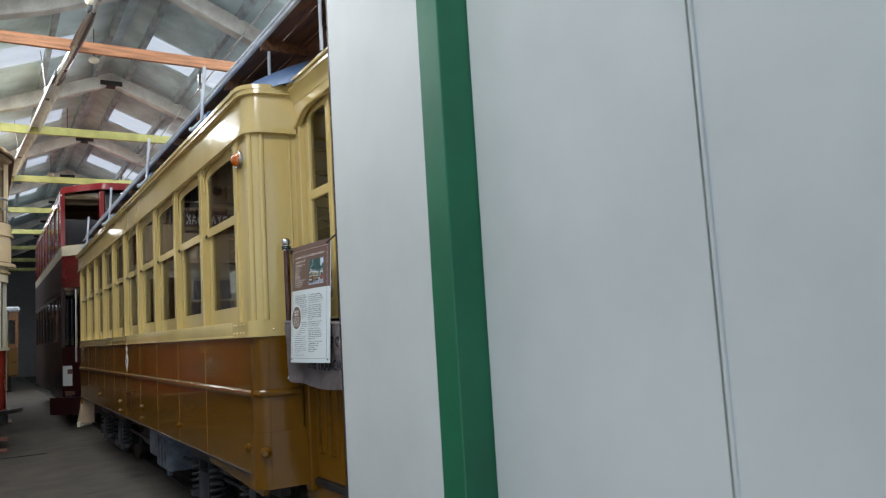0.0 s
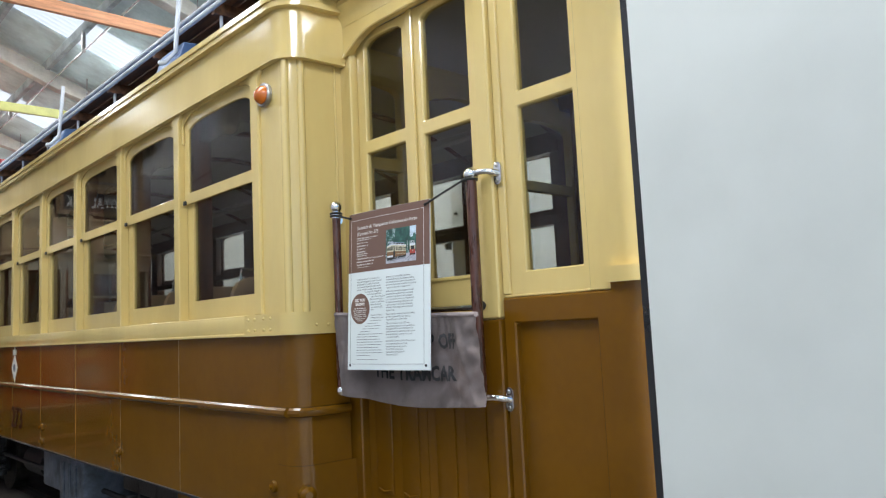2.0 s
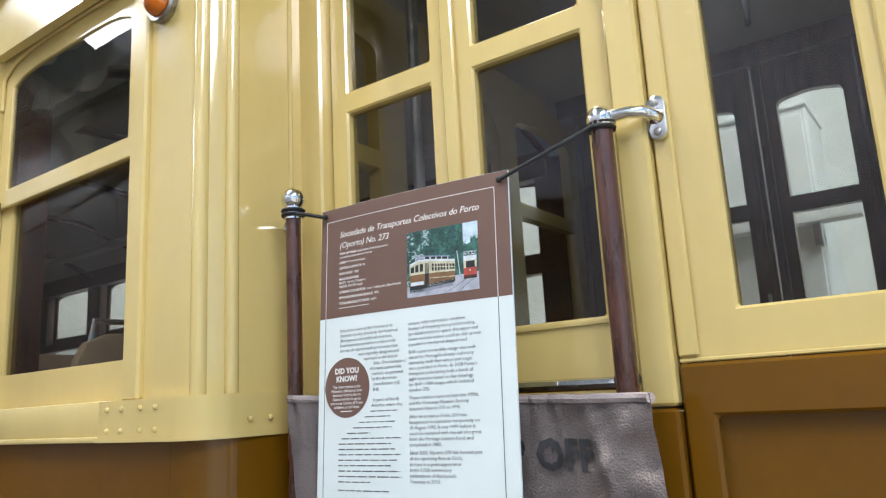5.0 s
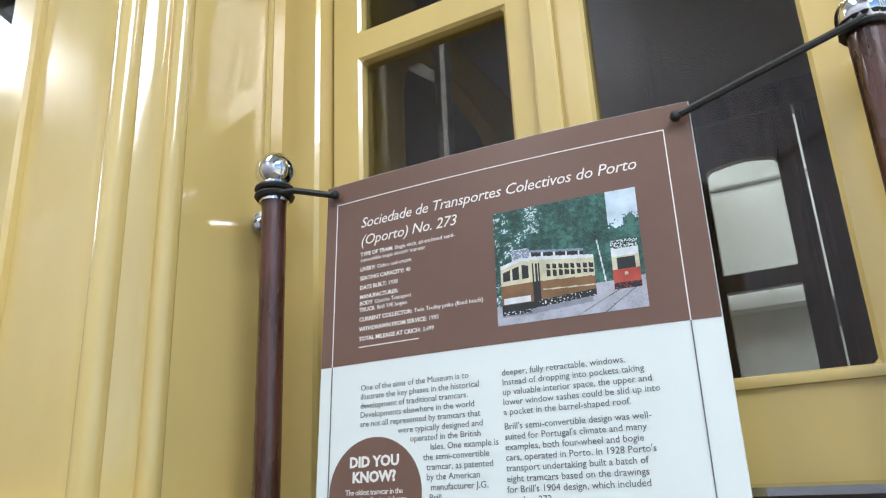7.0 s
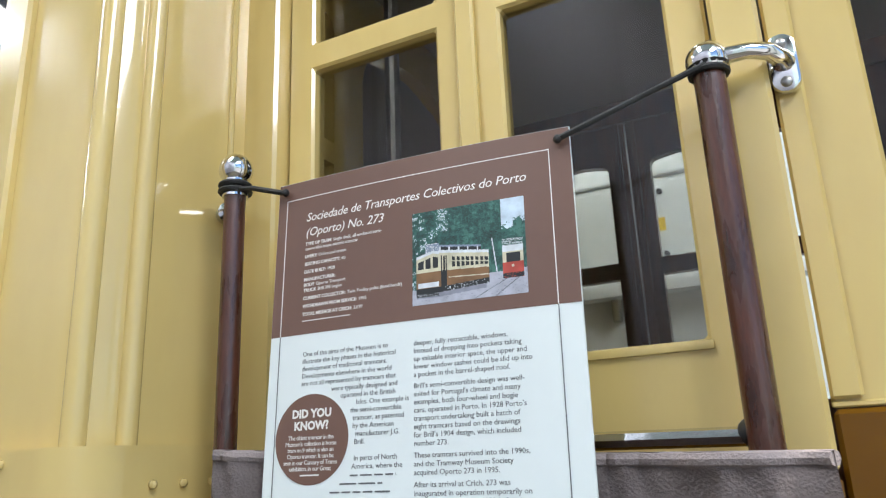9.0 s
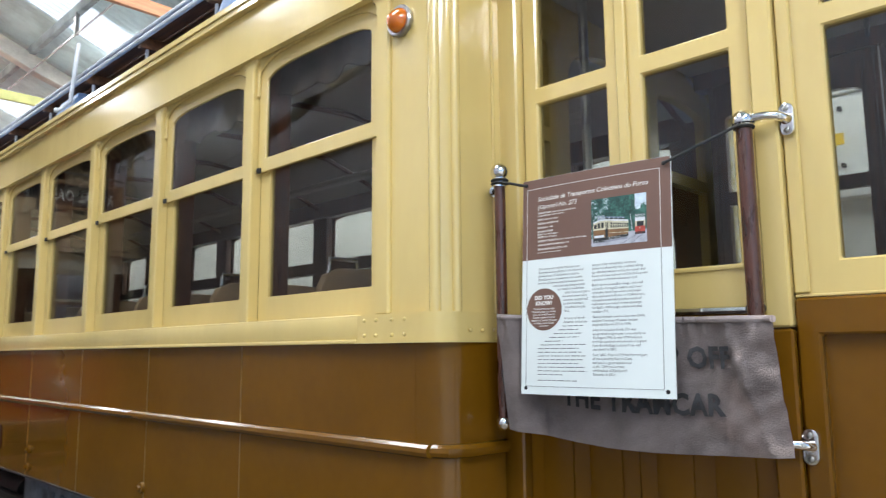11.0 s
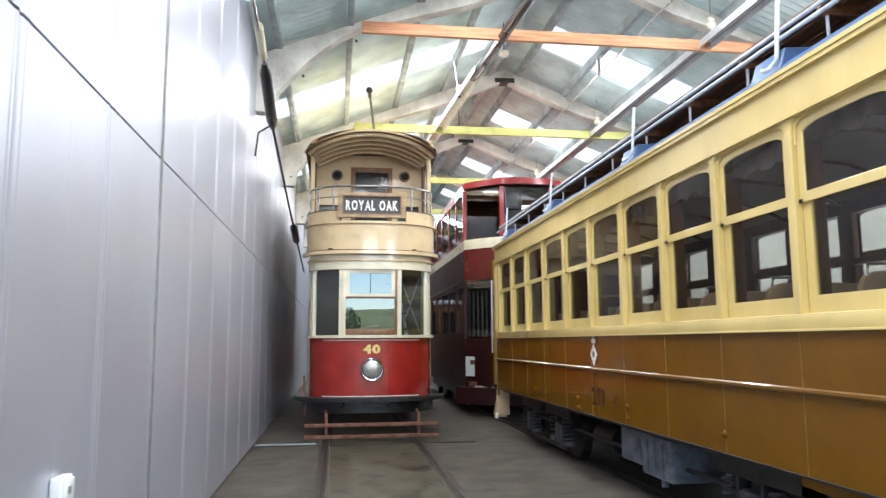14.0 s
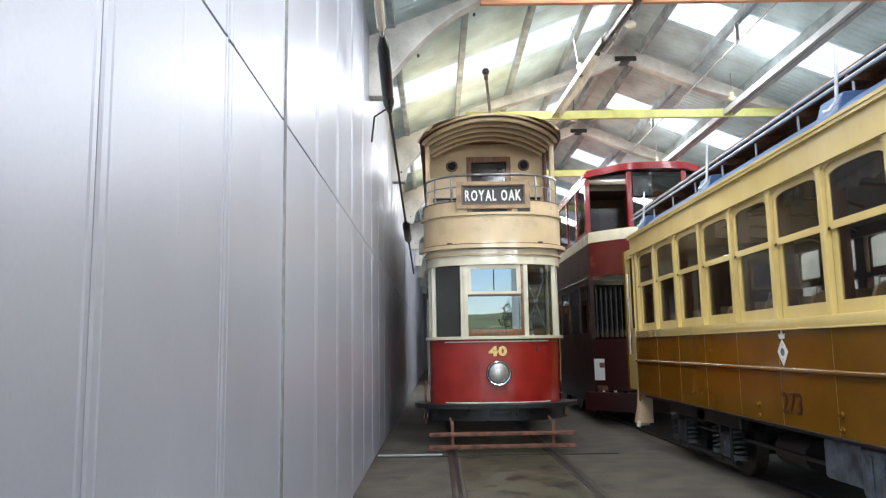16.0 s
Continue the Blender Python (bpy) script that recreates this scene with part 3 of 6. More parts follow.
part("cable", tube([(-2.02, 11.2, 4.27), (-2.04, 15, 3.9), (-2.05, 17, 3.75), (-2.08, 22, 3.4)], 0.018, 8), RUBBER, fc)
part("black_insulator", tube([(-2.05, 16.4, 3.82), (-2.05, 16.6, 3.8), (-2.06, 17.8, 3.7), (-2.06, 18.0, 3.68)], [0.03, 0.075, 0.075, 0.03], 12), BLACK, fc, "black rubber insulator")
part("pigtail", tube([(-2.02, 11.1, 4.3), (-2.2, 11.15, 4.2), (-2.24, 11.2, 3.9)], 0.012, 6), RUBBER, fc)

# small roof lamps
lamp = thing("roof_lamp", (1.75, 14.0, 6.6), "small white dome roof lamp hanging on a short cord", "lamp", "roof lamps")
part("cord", tube([(1.75, 14.0, 6.68), (1.75, 14.0, 7.2)], 0.008, 6), RUBBER, lamp)
part("shade", ball((1.75, 14.0, 6.62), 0.09, squash=(1, 1, 0.7)), PALECREAM, lamp)
for x, y in ((1.75, 19.0), (1.75, 24.0), (3.1, 9.0)):
    copy_thing(lamp, Matrix.Translation((x, y, 6.6)))

# the opened white sheet door with its green corner angle
A, B = (1.085, 1.56), (1.15, 2.40)
dl = thing("shed_door", (1.3, 1.8, 0), "large white sheeted shed door folded open, with green steel corner angles", "door", "", "structure")
part("return_leaf", prism([(A[0], A[1] + 0.01), (B[0], B[1]), (B[0] + 0.06, B[1]), (A[0] + 0.065, A[1] + 0.06)], "z", 0.06, 4.85), DOORWHITE, dl, smooth=False)
part("edge_strip", prism([(B[0] + 0.002, B[1] + 0.001), (B[0] + 0.062, B[1] + 0.001), (B[0] + 0.062, B[1] + 0.018), (B[0] + 0.002, B[1] + 0.018)], "z", 0.06, 4.85), BLACK, dl, "black rubber edge seal")
part("front_leaf", box(1.165, 1.215, 0.866, 1.545, 0.06, 4.85), DOORWHITE, dl, smooth=False)
part("front_leaf", box(1.165, 1.215, -1.4, 0.849, 0.06, 4.85), DOORWHITE, dl, smooth=False)
part("gap_seal", box(1.19, 1.205, 0.8492, 0.8658, 0.06, 4.85), BLACK, dl, "dark gap between the door sheets")
part("joint_strip", box(1.160, 1.188, 0.8495, 0.8585, 0.06, 4.85, 0.003), DOORWHITE, dl, "grey joint strip between the door sheets")
part("hinge_seal", box(1.175, 1.21, 1.5455, 1.556, 0.06, 4.85), BLACK, dl, "black hinge gap seal")
part("green_angle", bevelled(prism([(A[0] - 0.012, A[1] - 0.012), (A[0] + 0.085, A[1] - 0.012), (A[0] + 0.085, A[1] + 0.003), (A[0] + 0.004, A[1] + 0.003), (A[0] + 0.012, A[1] + 0.105), (A[0] - 0.003, A[1] + 0.105)], "z", 0.05, 4.85), 0.003), GREEN, dl, "green painted steel corner angle")

d2 = thing("shed_door", (4.55, 0.0, 0), "teal green painted shed door folded open beside the second track", "door", "", "structure")
part("front_leaf", box(4.52, 4.58, -0.02, 0.56, 0.06, 4.85, 0.004), TEAL, d2, smooth=False)
part("front_leaf", box(4.52, 4.58, 0.57, 1.18, 0.06, 4.85, 0.004), TEAL, d2, smooth=False)
part("edge_strip", box(4.515, 4.585, -0.04, -0.022, 0.06, 4.85), BLACK, d2, "black rubber edge seal")
part("cable", tube([(4.50, 0.1, 3.9), (4.50, 0.4, 3.0), (4.505, 0.6, 2.4)], 0.012, 6), RUBBER, d2, "thin black cable")

# daylight through the openings
for s0 in SKY0[:6]:
    for xa, xb, sg in ((WALL_X, 1.72, 1), (2.78, EAVE_R, -1)):
        xm = (xa + xb) / 2
        m = Matrix.Translation((xm, s0 + 0.52, roof_z(xm) - 0.30)) @ Matrix.Rotation(-sg * math.atan(SLOPE), 4, "Y")
        sky_lamp("skylight_lamp", m, xb - xa - 1.3, 0.9, SKY_W)
for xa, xb in ((-1.9, 0.95), (1.35, 4.5)):
    xm = (xa + xb) / 2
    sky_lamp("doorway_lamp", look((xm, 1.42, 4.47), (xm, 5.0, 1.2)), xb - xa - 0.9, 0.8, DOOR_W if xa > 0 else 0.8 * DOOR_W, (0.95, 0.97, 1.0))

# ---- ochre and cream single-deck tramcar ----
XN, XC = 1.45, 2.66
XF = 2 * XC - XN
BAY0, BAY, NB = 4.58, 0.877, 10
Y_FAR = BAY0 + BAY * NB                     # 13.35
tram = thing("tramcar", (XC, 8.9, 0.0), "ochre and cream single-deck bogie tramcar with ten arched side windows", "tramcar")


def both(name, make, mat, label="", smooth=True):
    """The same part on the near and the far side of the car."""
    part(name, make(), mat, tram, label, smooth)
    part(name, mirrored(make(), XC), mat, tram, label, smooth)


# lower body panels with fine joints
ends = [4.43] + [BAY0 + BAY * k + 0.02 for k in range(1, NB)] + [Y_FAR + 0.18]
for a, b in zip(ends, ends[1:]):
    both("waist_panel", lambda: box(XN, XN + 0.03, a + 0.0015, b - 0.0015, 1.215, 1.535, 0.0015), OCHRE, smooth=False)
    both("skirt_panel", lambda: prism([(XN + 0.002, 1.19), (XN + 0.002, 0.735), (XN + 0.03, 0.735), (XN + 0.03, 1.19)], "y", a + 0.0015, b - 0.0015), OCHRE, smooth=False)
for b in ends[1:-1]:
    part("joint_bead", box(XN - 0.0015, XN + 0.01, b - 0.0022, b + 0.0022, 1.225, 1.532), JOINT, tram, "worn lighter joint line")
    part("joint_bead", box(XN + 0.0003, XN + 0.012, b - 0.0022, b + 0.0022, 0.738, 1.182), JOINT, tram, "worn lighter joint line")
both("rubbing_rail", lambda: tube([(XN - 0.004, 4.36, 1.203), (XN - 0.004, Y_FAR + 0.2, 1.203)], 0.022, 10), OCHRE)
both("skirt_lining", lambda: box(XN + 0.031, XN + 0.05, 4.4, Y_FAR + 0.18, 0.72, 1.54), DKWOOD)
both("skirt_edge", lambda: box(XN - 0.004, XN + 0.04, 4.4, Y_FAR + 0.18, 0.722, 0.735, 0.003), BLACKIRON, "dark iron angle under the skirt")
both("step_beam", lambda: prism([(4.42, 0.60), (5.62, 0.66), (5.62, 0.72), (4.42, 0.72)], "x", XN + 0.05, XN + 0.09), OCHRE)

# corner pillars, waist plates and cornice round the corners
corner = [(XN, 4.60), (XN, 4.42)] + arc(XN + 0.07, 4.39, 0.07, 180, 262, 14) + [(1.70, 4.305), (1.74, 4.30)]
low = [(XN, 4.43)] + arc(XN + 0.10, 4.40, 0.10, 180, 258, 14) + [(1.72, 4.29)]
both("corner_pillar", lambda: extrude_plan(corner, 1.56, 2.80, 0.03), CREAM)
both("corner_panel", lambda: extrude_plan(low, 0.74, 1.535, 0.03), OCHRE)
both("corner_casting", lambda: extrude_plan([(XN - 0.006, 4.45), (XN - 0.006, 4.38)] + arc(XN + 0.09, 4.38, 0.096, 180, 260, 5) + [(1.74, 4.275)], 0.655, 0.98, 0.03), OCHRE)
both("corner_rail", lambda: tube([(XN - 0.004, 4.40, 1.203), (XN + 0.03, 4.315, 1.203), (XN + 0.09, 4.29, 1.203), (1.71, 4.28, 1.203)], 0.022, 10), OCHRE)
both("waist_plate", lambda: extrude_plan([(XN - 0.021, 4.698)] + [(XN - 0.021, 4.40)] + arc(XN + 0.07, 4.39, 0.091, 180, 266, 14) + [(1.73, 4.295)], 1.545, 1.632, 0.035), CREAM)
both("waist_lip", lambda: extrude_plan([(XN - 0.028, 4.70)] + [(XN - 0.028, 4.40)] + arc(XN + 0.07, 4.39, 0.098, 180, 266, 14) + [(1.73, 4.288)], 1.535, 1.546, 0.04), CREAM)
for x, y, r in ((XN + 0.012, 4.352, 0.019), (XN + 0.075, 4.318, 0.017)):
    part("reed", tube([(x, y, 1.627), (x, y, 2.785)], r, 12), CREAM, tram)
part("bead", tube([(1.70, 4.302, 1.6), (1.70, 4.302, 2.8)], 0.006, 8), CREAM, tram)
for yy in (4.66, 4.60, 4.52, 4.46):
    for zz in (1.562, 1.612):
        part("rivet", ball((XN - 0.022, yy, zz), 0.007, u=8, v=5), CREAM, tram)
for xx in (1.56, 1.62, 1.68):
    part("rivet", ball((xx, 4.293, 1.575), 0.007, u=8, v=5), CREAM, tram)
for yy, zz in ((4.50, 0.88), (6.37, 0.86), (8.06, 0.90), (8.06, 0.79), (9.45, 0.88), (9.45, 0.78), (11.2, 0.88)):
    b = part("bolt_boss", tube([(XN + 0.004, yy, zz), (XN - 0.012, yy, zz), (XN - 0.014, yy, zz)], [0.028, 0.026, 0.012], 12), OCHRE, tram)
    part("bolt_head", tube([(XN - 0.010, yy, zz), (XN - 0.026, yy, zz)], 0.012, 6), OCHRE, b)
b = part("jack_boss", tube([(1.50, 4.33, 0.87), (1.475, 4.26, 0.87), (1.468, 4.245, 0.87)], [0.036, 0.034, 0.015], 14), OCHRE, tram)

# cream side: sill rail, posts, letterboard, gutter
both("sill_rail", lambda: box(XN - 0.019, XN + 0.05, 4.70, Y_FAR + 0.1, 1.545, 1.634, 0.005), CREAM)
both("sill_bead", lambda: box(XN - 0.026, XN + 0.02, 4.705, Y_FAR + 0.14, 1.535, 1.549, 0.003), CREAM)
def post_shape():
    return bevelled(prism([(-0.034, 1.630), (0.034, 1.630), (0.034, 2.715), (0.040, 2.735), (0.056, 2.752), (0.056, 2.785), (-0.056, 2.785), (-0.056, 2.752), (-0.040, 2.735), (-0.034, 2.715)], "x", XN - 0.016, XN + 0.04), 0.006)
for k in range(NB + 1):
    yy = BAY0 + BAY * k
    bm = post_shape()
    bmesh.ops.translate(bm, verts=bm.verts, vec=(0, yy, 0))
    part("window_post", bm, CREAM, tram)
    part("window_post", box(XF - 0.05, XF, yy - 0.04, yy + 0.04, 1.6, 2.79), CREAM, tram)
    part("inner_post", box(XN + 0.062, XN + 0.17, yy - 0.055, yy + 0.055, 1.55, 2.75, 0.006), DKWOOD, tram, "dark varnished inner post")
    part("inner_post", box(XF - 0.12, XF - 0.055, yy - 0.10, yy + 0.10, 1.55, 2.80, 0.006), DKWOOD, tram, "dark varnished inner post")
fas = [(XN - 0.02, Y_FAR + 0.22), (XN - 0.02, 4.44)] + arc(XN + 0.10, 4.40, 0.12, 180, 262, 16) + [(1.66, 4.27), (1.73, 4.25)]
both("letterboard", lambda: extrude_plan(fas, 2.78, 3.00, 0.05), CREAM)
mould = [(XN - 0.034, Y_FAR + 0.22), (XN - 0.034, 4.44)] + arc(XN + 0.10, 4.40, 0.134, 180, 262, 16) + [(1.73, 4.255)]
both("cornice_bead", lambda: extrude_plan(mould, 2.765, 2.795, 0.03), CREAM)
gut = [(XN - 0.05, Y_FAR + 0.25), (XN - 0.05, 4.44)] + arc(XN + 0.11, 4.40, 0.16, 180, 258, 16) + [(1.66, 4.225), (1.69, 4.22)]
both("gutter", lambda: extrude_plan(gut, 3.00, 3.03, 0.10), CREAM)
both("gutter_lip", lambda: extrude_plan([(x - 0.008, y) for x, y in gut], 3.028, 3.055, 0.025), CREAM)

# sashes: the upper one outside, the lower one set back
for k in range(NB):
    y0, y1 = BAY0 + BAY * k + 0.038, BAY0 + BAY * (k + 1) - 0.038
    for near in (True, False):
        fix = (lambda q: q) if near else (lambda q: mirrored(q, XC))
        wood = CREAM if near else DKWOOD
        up = part("upper_sash", fix(bevelled(holed(rect(y0, y1, 2.265, 2.785), [segmental(y0 + 0.058, y1 - 0.058, 2.325, 2.705, 0.026, 0.02)], "x", XN + 0.016, XN + 0.032), 0.003)), wood, tram, smooth=False)
        if near:
            head = segmental(y0 + 0.012, y1 - 0.012, 2.60, 2.764, 0.045, 0.025)[2:]
            part("arch_moulding", bevelled(prism([(y1 + 0.002, 2.60), (y1 - 0.012, 2.60)] + head + [(y0 + 0.012, 2.60), (y0 - 0.002, 2.60), (y0 - 0.002, 2.786), (y1 + 0.002, 2.786)], "x", XN + 0.003, XN + 0.0155), 0.004), CREAM, up)
            blind = bmesh.new()
            cols = []
            for i in range(37):
                q, wob = i / 36, noise.noise((k * 3.1, i * 0.17, 0.4))
                zb = 2.615 - 0.03 * k % 0.05 + 0.018 * math.sin(q * 21 + k) + 0.02 * wob
                xx = XN + 0.115 + 0.012 * math.sin(q * 30 + 2 * k)
                cols.append([blind.verts.new((xx + dx, y0 + (y1 - y0) * q, z)) for dx, z in ((0.0, 2.79), (0.004, (2.79 + zb) / 2), (-0.012, zb), (-0.008, zb - 0.004), (0.010, (2.79 + zb) / 2), (0.006, 2.79))])
            for ca, cb in zip(cols, cols[1:]):
                for j in range(6):
                    blind.faces.new((ca[j], cb[j], cb[(j + 1) % 6], ca[(j + 1) % 6]))
            if k < 5:
                part("raised_blind", blind, BLINDCLOTH, up, "dark rucked window blind, pulled up")
            else:
                blind.free()
        part("pane", fix(box(XN + 0.022, XN + 0.026, y0 + 0.05, y1 - 0.05, 2.31, 2.74)), GLASS if near else DARKGLASS, up)
        lo = part("lower_sash", fix(holed(rect(y0, y1, 1.62, 2.30), [rect(y0 + 0.07, y1 - 0.07, 1.735, 2.275)], "x", XN + 0.034, XN + 0.058)), wood, tram, smooth=False)
        part("pane", fix(box(XN + 0.044, XN + 0.048, y0 + 0.05, y1 - 0.05, 1.72, 2.30)), GLASS if near else DARKGLASS, lo)
        if near:
            part("sash_catch", box(XN + 0.004, XN + 0.0158, y1 - 0.03, y1 - 0.005, 2.262, 2.285, 0.003), BLACKIRON, up)

# amber side lamp
al = part("side_lamp", tube([(XN - 0.002, 4.49, 2.635), (XN - 0.014, 4.49, 2.635)], 0.055, 18), STEEL, tram, "steel-rimmed amber side lamp")
part("lens", tube([(XN - 0.012, 4.49, 2.635), (XN - 0.024, 4.49, 2.635), (XN - 0.036, 4.49, 2.636), (XN - 0.047, 4.49, 2.638), (XN - 0.055, 4.49, 2.640), (XN - 0.059, 4.49, 2.641)], [0.043, 0.044, 0.040, 0.031, 0.018, 0.005], 20), AMBER, al, "amber glass lens")
part("lamp_rim", tube([(XN - 0.016, 4.49 + 0.049 * math.cos(a), 2.635 + 0.049 * math.sin(a)) for a in (2 * math.pi * j / 24 for j in range(25))], 0.008, 6), STEEL, al)

# crest and fleet number on the side
SIDE = Matrix(((0, 0, -1, XN - 0.001), (-1, 0, 0, 0), (0, 1, 0, 0), (0, 0, 0, 1)))
def on_side(yc, zc):
    return Matrix.Translation((0, yc, zc)) @ SIDE
crest = prism([(8.910, 1.232), (9.005, 1.354), (8.910, 1.465), (8.815, 1.354)], "x", XN - 0.003, XN + 0.001)
cr = part("crest", crest, WHITELINE, tram, "white lozenge crest")
part("crest_crown", merge([prism([(8.864, 1.465), (8.956, 1.465), (8.969, 1.510), (8.936, 1.497), (8.910, 1.536), (8.884, 1.497), (8.851, 1.510)], "x", XN - 0.003, XN + 0.001), ball((8.91 * 0 + XN - 0.002, 8.91, 1.545), 0.016, squash=(0.2, 1, 1))]), WHITELINE, cr)
part("crest_mark", prism(arc(8.91, 1.352, 0.034, 0, 360, 14)[:-1], "x", XN - 0.005, XN - 0.0031), CASEGREY, cr, "grey crest shield")
for dz in (0.062, -0.062):
    part("crest_mark", prism(rect(8.897, 8.923, 1.352 + dz - 0.008, 1.352 + dz + 0.008), "x", XN - 0.005, XN - 0.0031), GREYPAINT, cr)
part("fleet_number", lettering("273", 0.25, on_side(9.00, 0.845), 0.0012, bold=0.002), NUMBERPAINT, tram, "dark brown fleet number")

# roof with dome ends
def roof_shell(lift, inset, y0, y1, n=26):
    bm = bmesh.new()
    rows = []
    ys = [y0 + (y1 - y0) * k / 40 for k in range(41)]
    for yy in ys:
        e = min(1.0, (yy - y0) / 0.9, (y1 - yy) / 0.9)
        h = math.sqrt(max(0.0, 1 - (1 - e) ** 2))
        w = ((XF - XN) / 2 - inset) * (0.40 + 0.60 * h)
        rows.append([bm.verts.new((XC + w * math.sin(a) / math.sin(1.3) , yy, 3.03 + lift + (0.05 + 0.36 * h) * (math.cos(a) - math.cos(1.3)) / (1 - math.cos(1.3)))) for a in (1.3 * (2 * j / n - 1) for j in range(n + 1))])
    for a, b in zip(rows, rows[1:]):
        for j in range(n):
            bm.faces.new((a[j], a[j + 1], b[j + 1], b[j]))
    return bm
both("gutter_top", lambda: box(XN - 0.035, XN + 0.12, 4.5, Y_FAR + 0.2, 3.032, 3.040), PALECREAM, "pale painted roof edge")
part("roof", roof_shell(0.01, -0.03, 3.86, Y_FAR + 0.2), BLUEROOF, tram, "blue-grey painted canvas roof")
part("vestibule_roof", roof_shell(0.06, 0.30, 2.45, 4.5), BLUEROOF, tram, "blue-grey painted canvas roof")
part("vestibule_roof", roof_shell(0.0, 0.30, Y_FAR + 0.0, Y_FAR + 2.0), BLUEROOF, tram, "blue-grey painted canvas roof")
for yy in (5.60, 7.85, 10.5, 13.0):
    for sgn in (1, -1):
        fx = (lambda q: q) if sgn > 0 else (lambda q: mirrored(q, XC))
        st = part("stanchion", fx(tube([(XN - 0.02, yy + 0.05, 3.14), (XN - 0.03, yy + 0.02, 3.12), (XN - 0.01, yy, 3.13), (XN + 0.05, yy, 3.20), (XN + 0.08, yy, 3.62)], 0.014, 8)), GREYPAINT, tram, "grey-blue iron stanchion")
        part("roof_block", fx(bevelled(prism([(XN + 0.02, 3.05), (XN + 0.42, 3.05), (XN + 0.42, 3.30), (XN + 0.09, 3.27)], "y", yy - 0.02, yy + 0.30), 0.008)), BLUEROOF, tram, "blue painted roof bearer")
for sgn in (1, -1):
    fx = (lambda q: q) if sgn > 0 else (lambda q: mirrored(q, XC))
    part("roof_rail", fx(tube([(XN + 0.08, 3.1, 3.33), (XN + 0.08, Y_FAR + 0.4, 3.33)], 0.014, 8)), GREYPAINT, tram, "grey-blue iron roof rail")
    part("roof_rail", fx(tube([(XN + 0.12, 3.1, 3.41), (XN + 0.12, Y_FAR + 0.4, 3.41)], 0.014, 8)), GREYPAINT, tram, "grey-blue iron roof rail")
    for j in range(4):
        part("walkway_board", fx(box(XN + 0.14 + 0.15 * j, XN + 0.282 + 0.15 * j, 3.2, Y_FAR + 0.4, 3.43, 3.455, 0.003)), ROOFBOARD, tram, "weathered brown roof walkway board", smooth=False)
    part("walkway_fascia", fx(box(XN + 0.46, XN + 0.485, 3.2, Y_FAR + 0.4, 3.12, 3.43)), ROOFBOARD, tram, "weathered brown roof board")
    for j in range(12):
        part("walkway_bracket", fx(box(XN + 0.15, XN + 0.46, 3.6 + 0.85 * j, 3.64 + 0.85 * j, 3.36, 3.43, 0.003)), ROOFBOARD, tram)
        part("walkway_strut", fx(tube([(XN + 0.20, 3.62 + 0.85 * j, 3.06), (XN + 0.20, 3.62 + 0.85 * j, 3.37)], 0.010, 6)), GREYPAINT, tram)
for j in range(5):
    part("ladder_rung", tube([(1.78 + 0.02 * j, 3.98 - 0.05 * j, 3.10), (1.80 + 0.02 * j, 3.98 - 0.05 * j, 3.17 + 0.01 * j), (2.0, 3.98 - 0.05 * j, 3.22)], 0.008, 6), GREYPAINT, tram)

# interior: floor, ceiling, ribs, bulkheads and seats
part("car_floor", box(XN + 0.06, XF - 0.06, 4.42, Y_FAR + 0.1, 0.88, 0.93), DKWOOD, tram)
part("platform_floor", box(1.83, 2 * XC - 1.83, 2.75, 4.40, 0.72, 0.78), DKWOOD, tram)
part("ceiling", merge([prism([(XN + 0.05, 2.80), (XC - 0.7, 3.00), (XC, 3.05), (XC + 0.7, 3.00), (XF - 0.05, 2.80), (XF - 0.05, 2.83), (XC + 0.7, 3.02), (XC, 3.07), (XC - 0.7, 3.02), (XN + 0.05, 2.83)], "y", 4.42, Y_FAR + 0.1), box(1.84, 2 * XC - 1.84, 2.7, 4.41, 2.96, 2.985)]), LINING, tram, "off-white curved ceiling")
for k in range(NB + 1):
    yy = BAY0 + BAY * k
    part("ceiling_rib", tube([(XN + 0.08, yy, 2.76), (XN + 0.35, yy, 2.87), (XC - 0.5, yy, 2.985), (XC, yy, 3.02), (XC + 0.5, yy, 2.985), (XF - 0.35, yy, 2.87), (XF - 0.08, yy, 2.76)], 0.018, 6), DKWOOD, tram)
both("inner_sill", lambda: box(XN + 0.06, XN + 0.12, 4.6, Y_FAR, 1.56, 1.66, 0.004), DKWOOD)
part("far_cant_rail", box(XF - 0.14, XF - 0.06, 4.6, Y_FAR, 2.70, 2.85), DKWOOD, tram)
part("far_waist_rail", box(XF - 0.13, XF - 0.055, 4.6, Y_FAR, 2.20, 2.26), DKWOOD, tram)
for xx in (1.95, 3.35):
    part("lamp_strip", box(xx - 0.05, xx + 0.05, 5.0, Y_FAR - 0.5, 2.83, 2.87, 0.01), LINING, tram)
bulk = holed(rect(XN + 0.06, XF - 0.06, 0.93, 2.98), [rect(1.68, 2.20, 1.75, 2.345), arched(1.68, 2.20, 2.405, 2.80, 0.05, 0.02), rect(2 * XC - 2.20, 2 * XC - 1.68, 1.75, 2.345), arched(2 * XC - 2.20, 2 * XC - 1.68, 2.405, 2.80, 0.05, 0.02), arched(2.34, 2 * XC - 2.34, 0.95, 2.82, 0.15)], "y", 4.42, 4.47)
part("bulkhead", bulk, CREAM, tram, "cream painted bulkhead")
part("bulkhead", box(XN + 0.06, XF - 0.06, Y_FAR + 0.02, Y_FAR + 0.06, 0.93, 2.98), DKWOOD, tram, "dark varnished bulkhead")
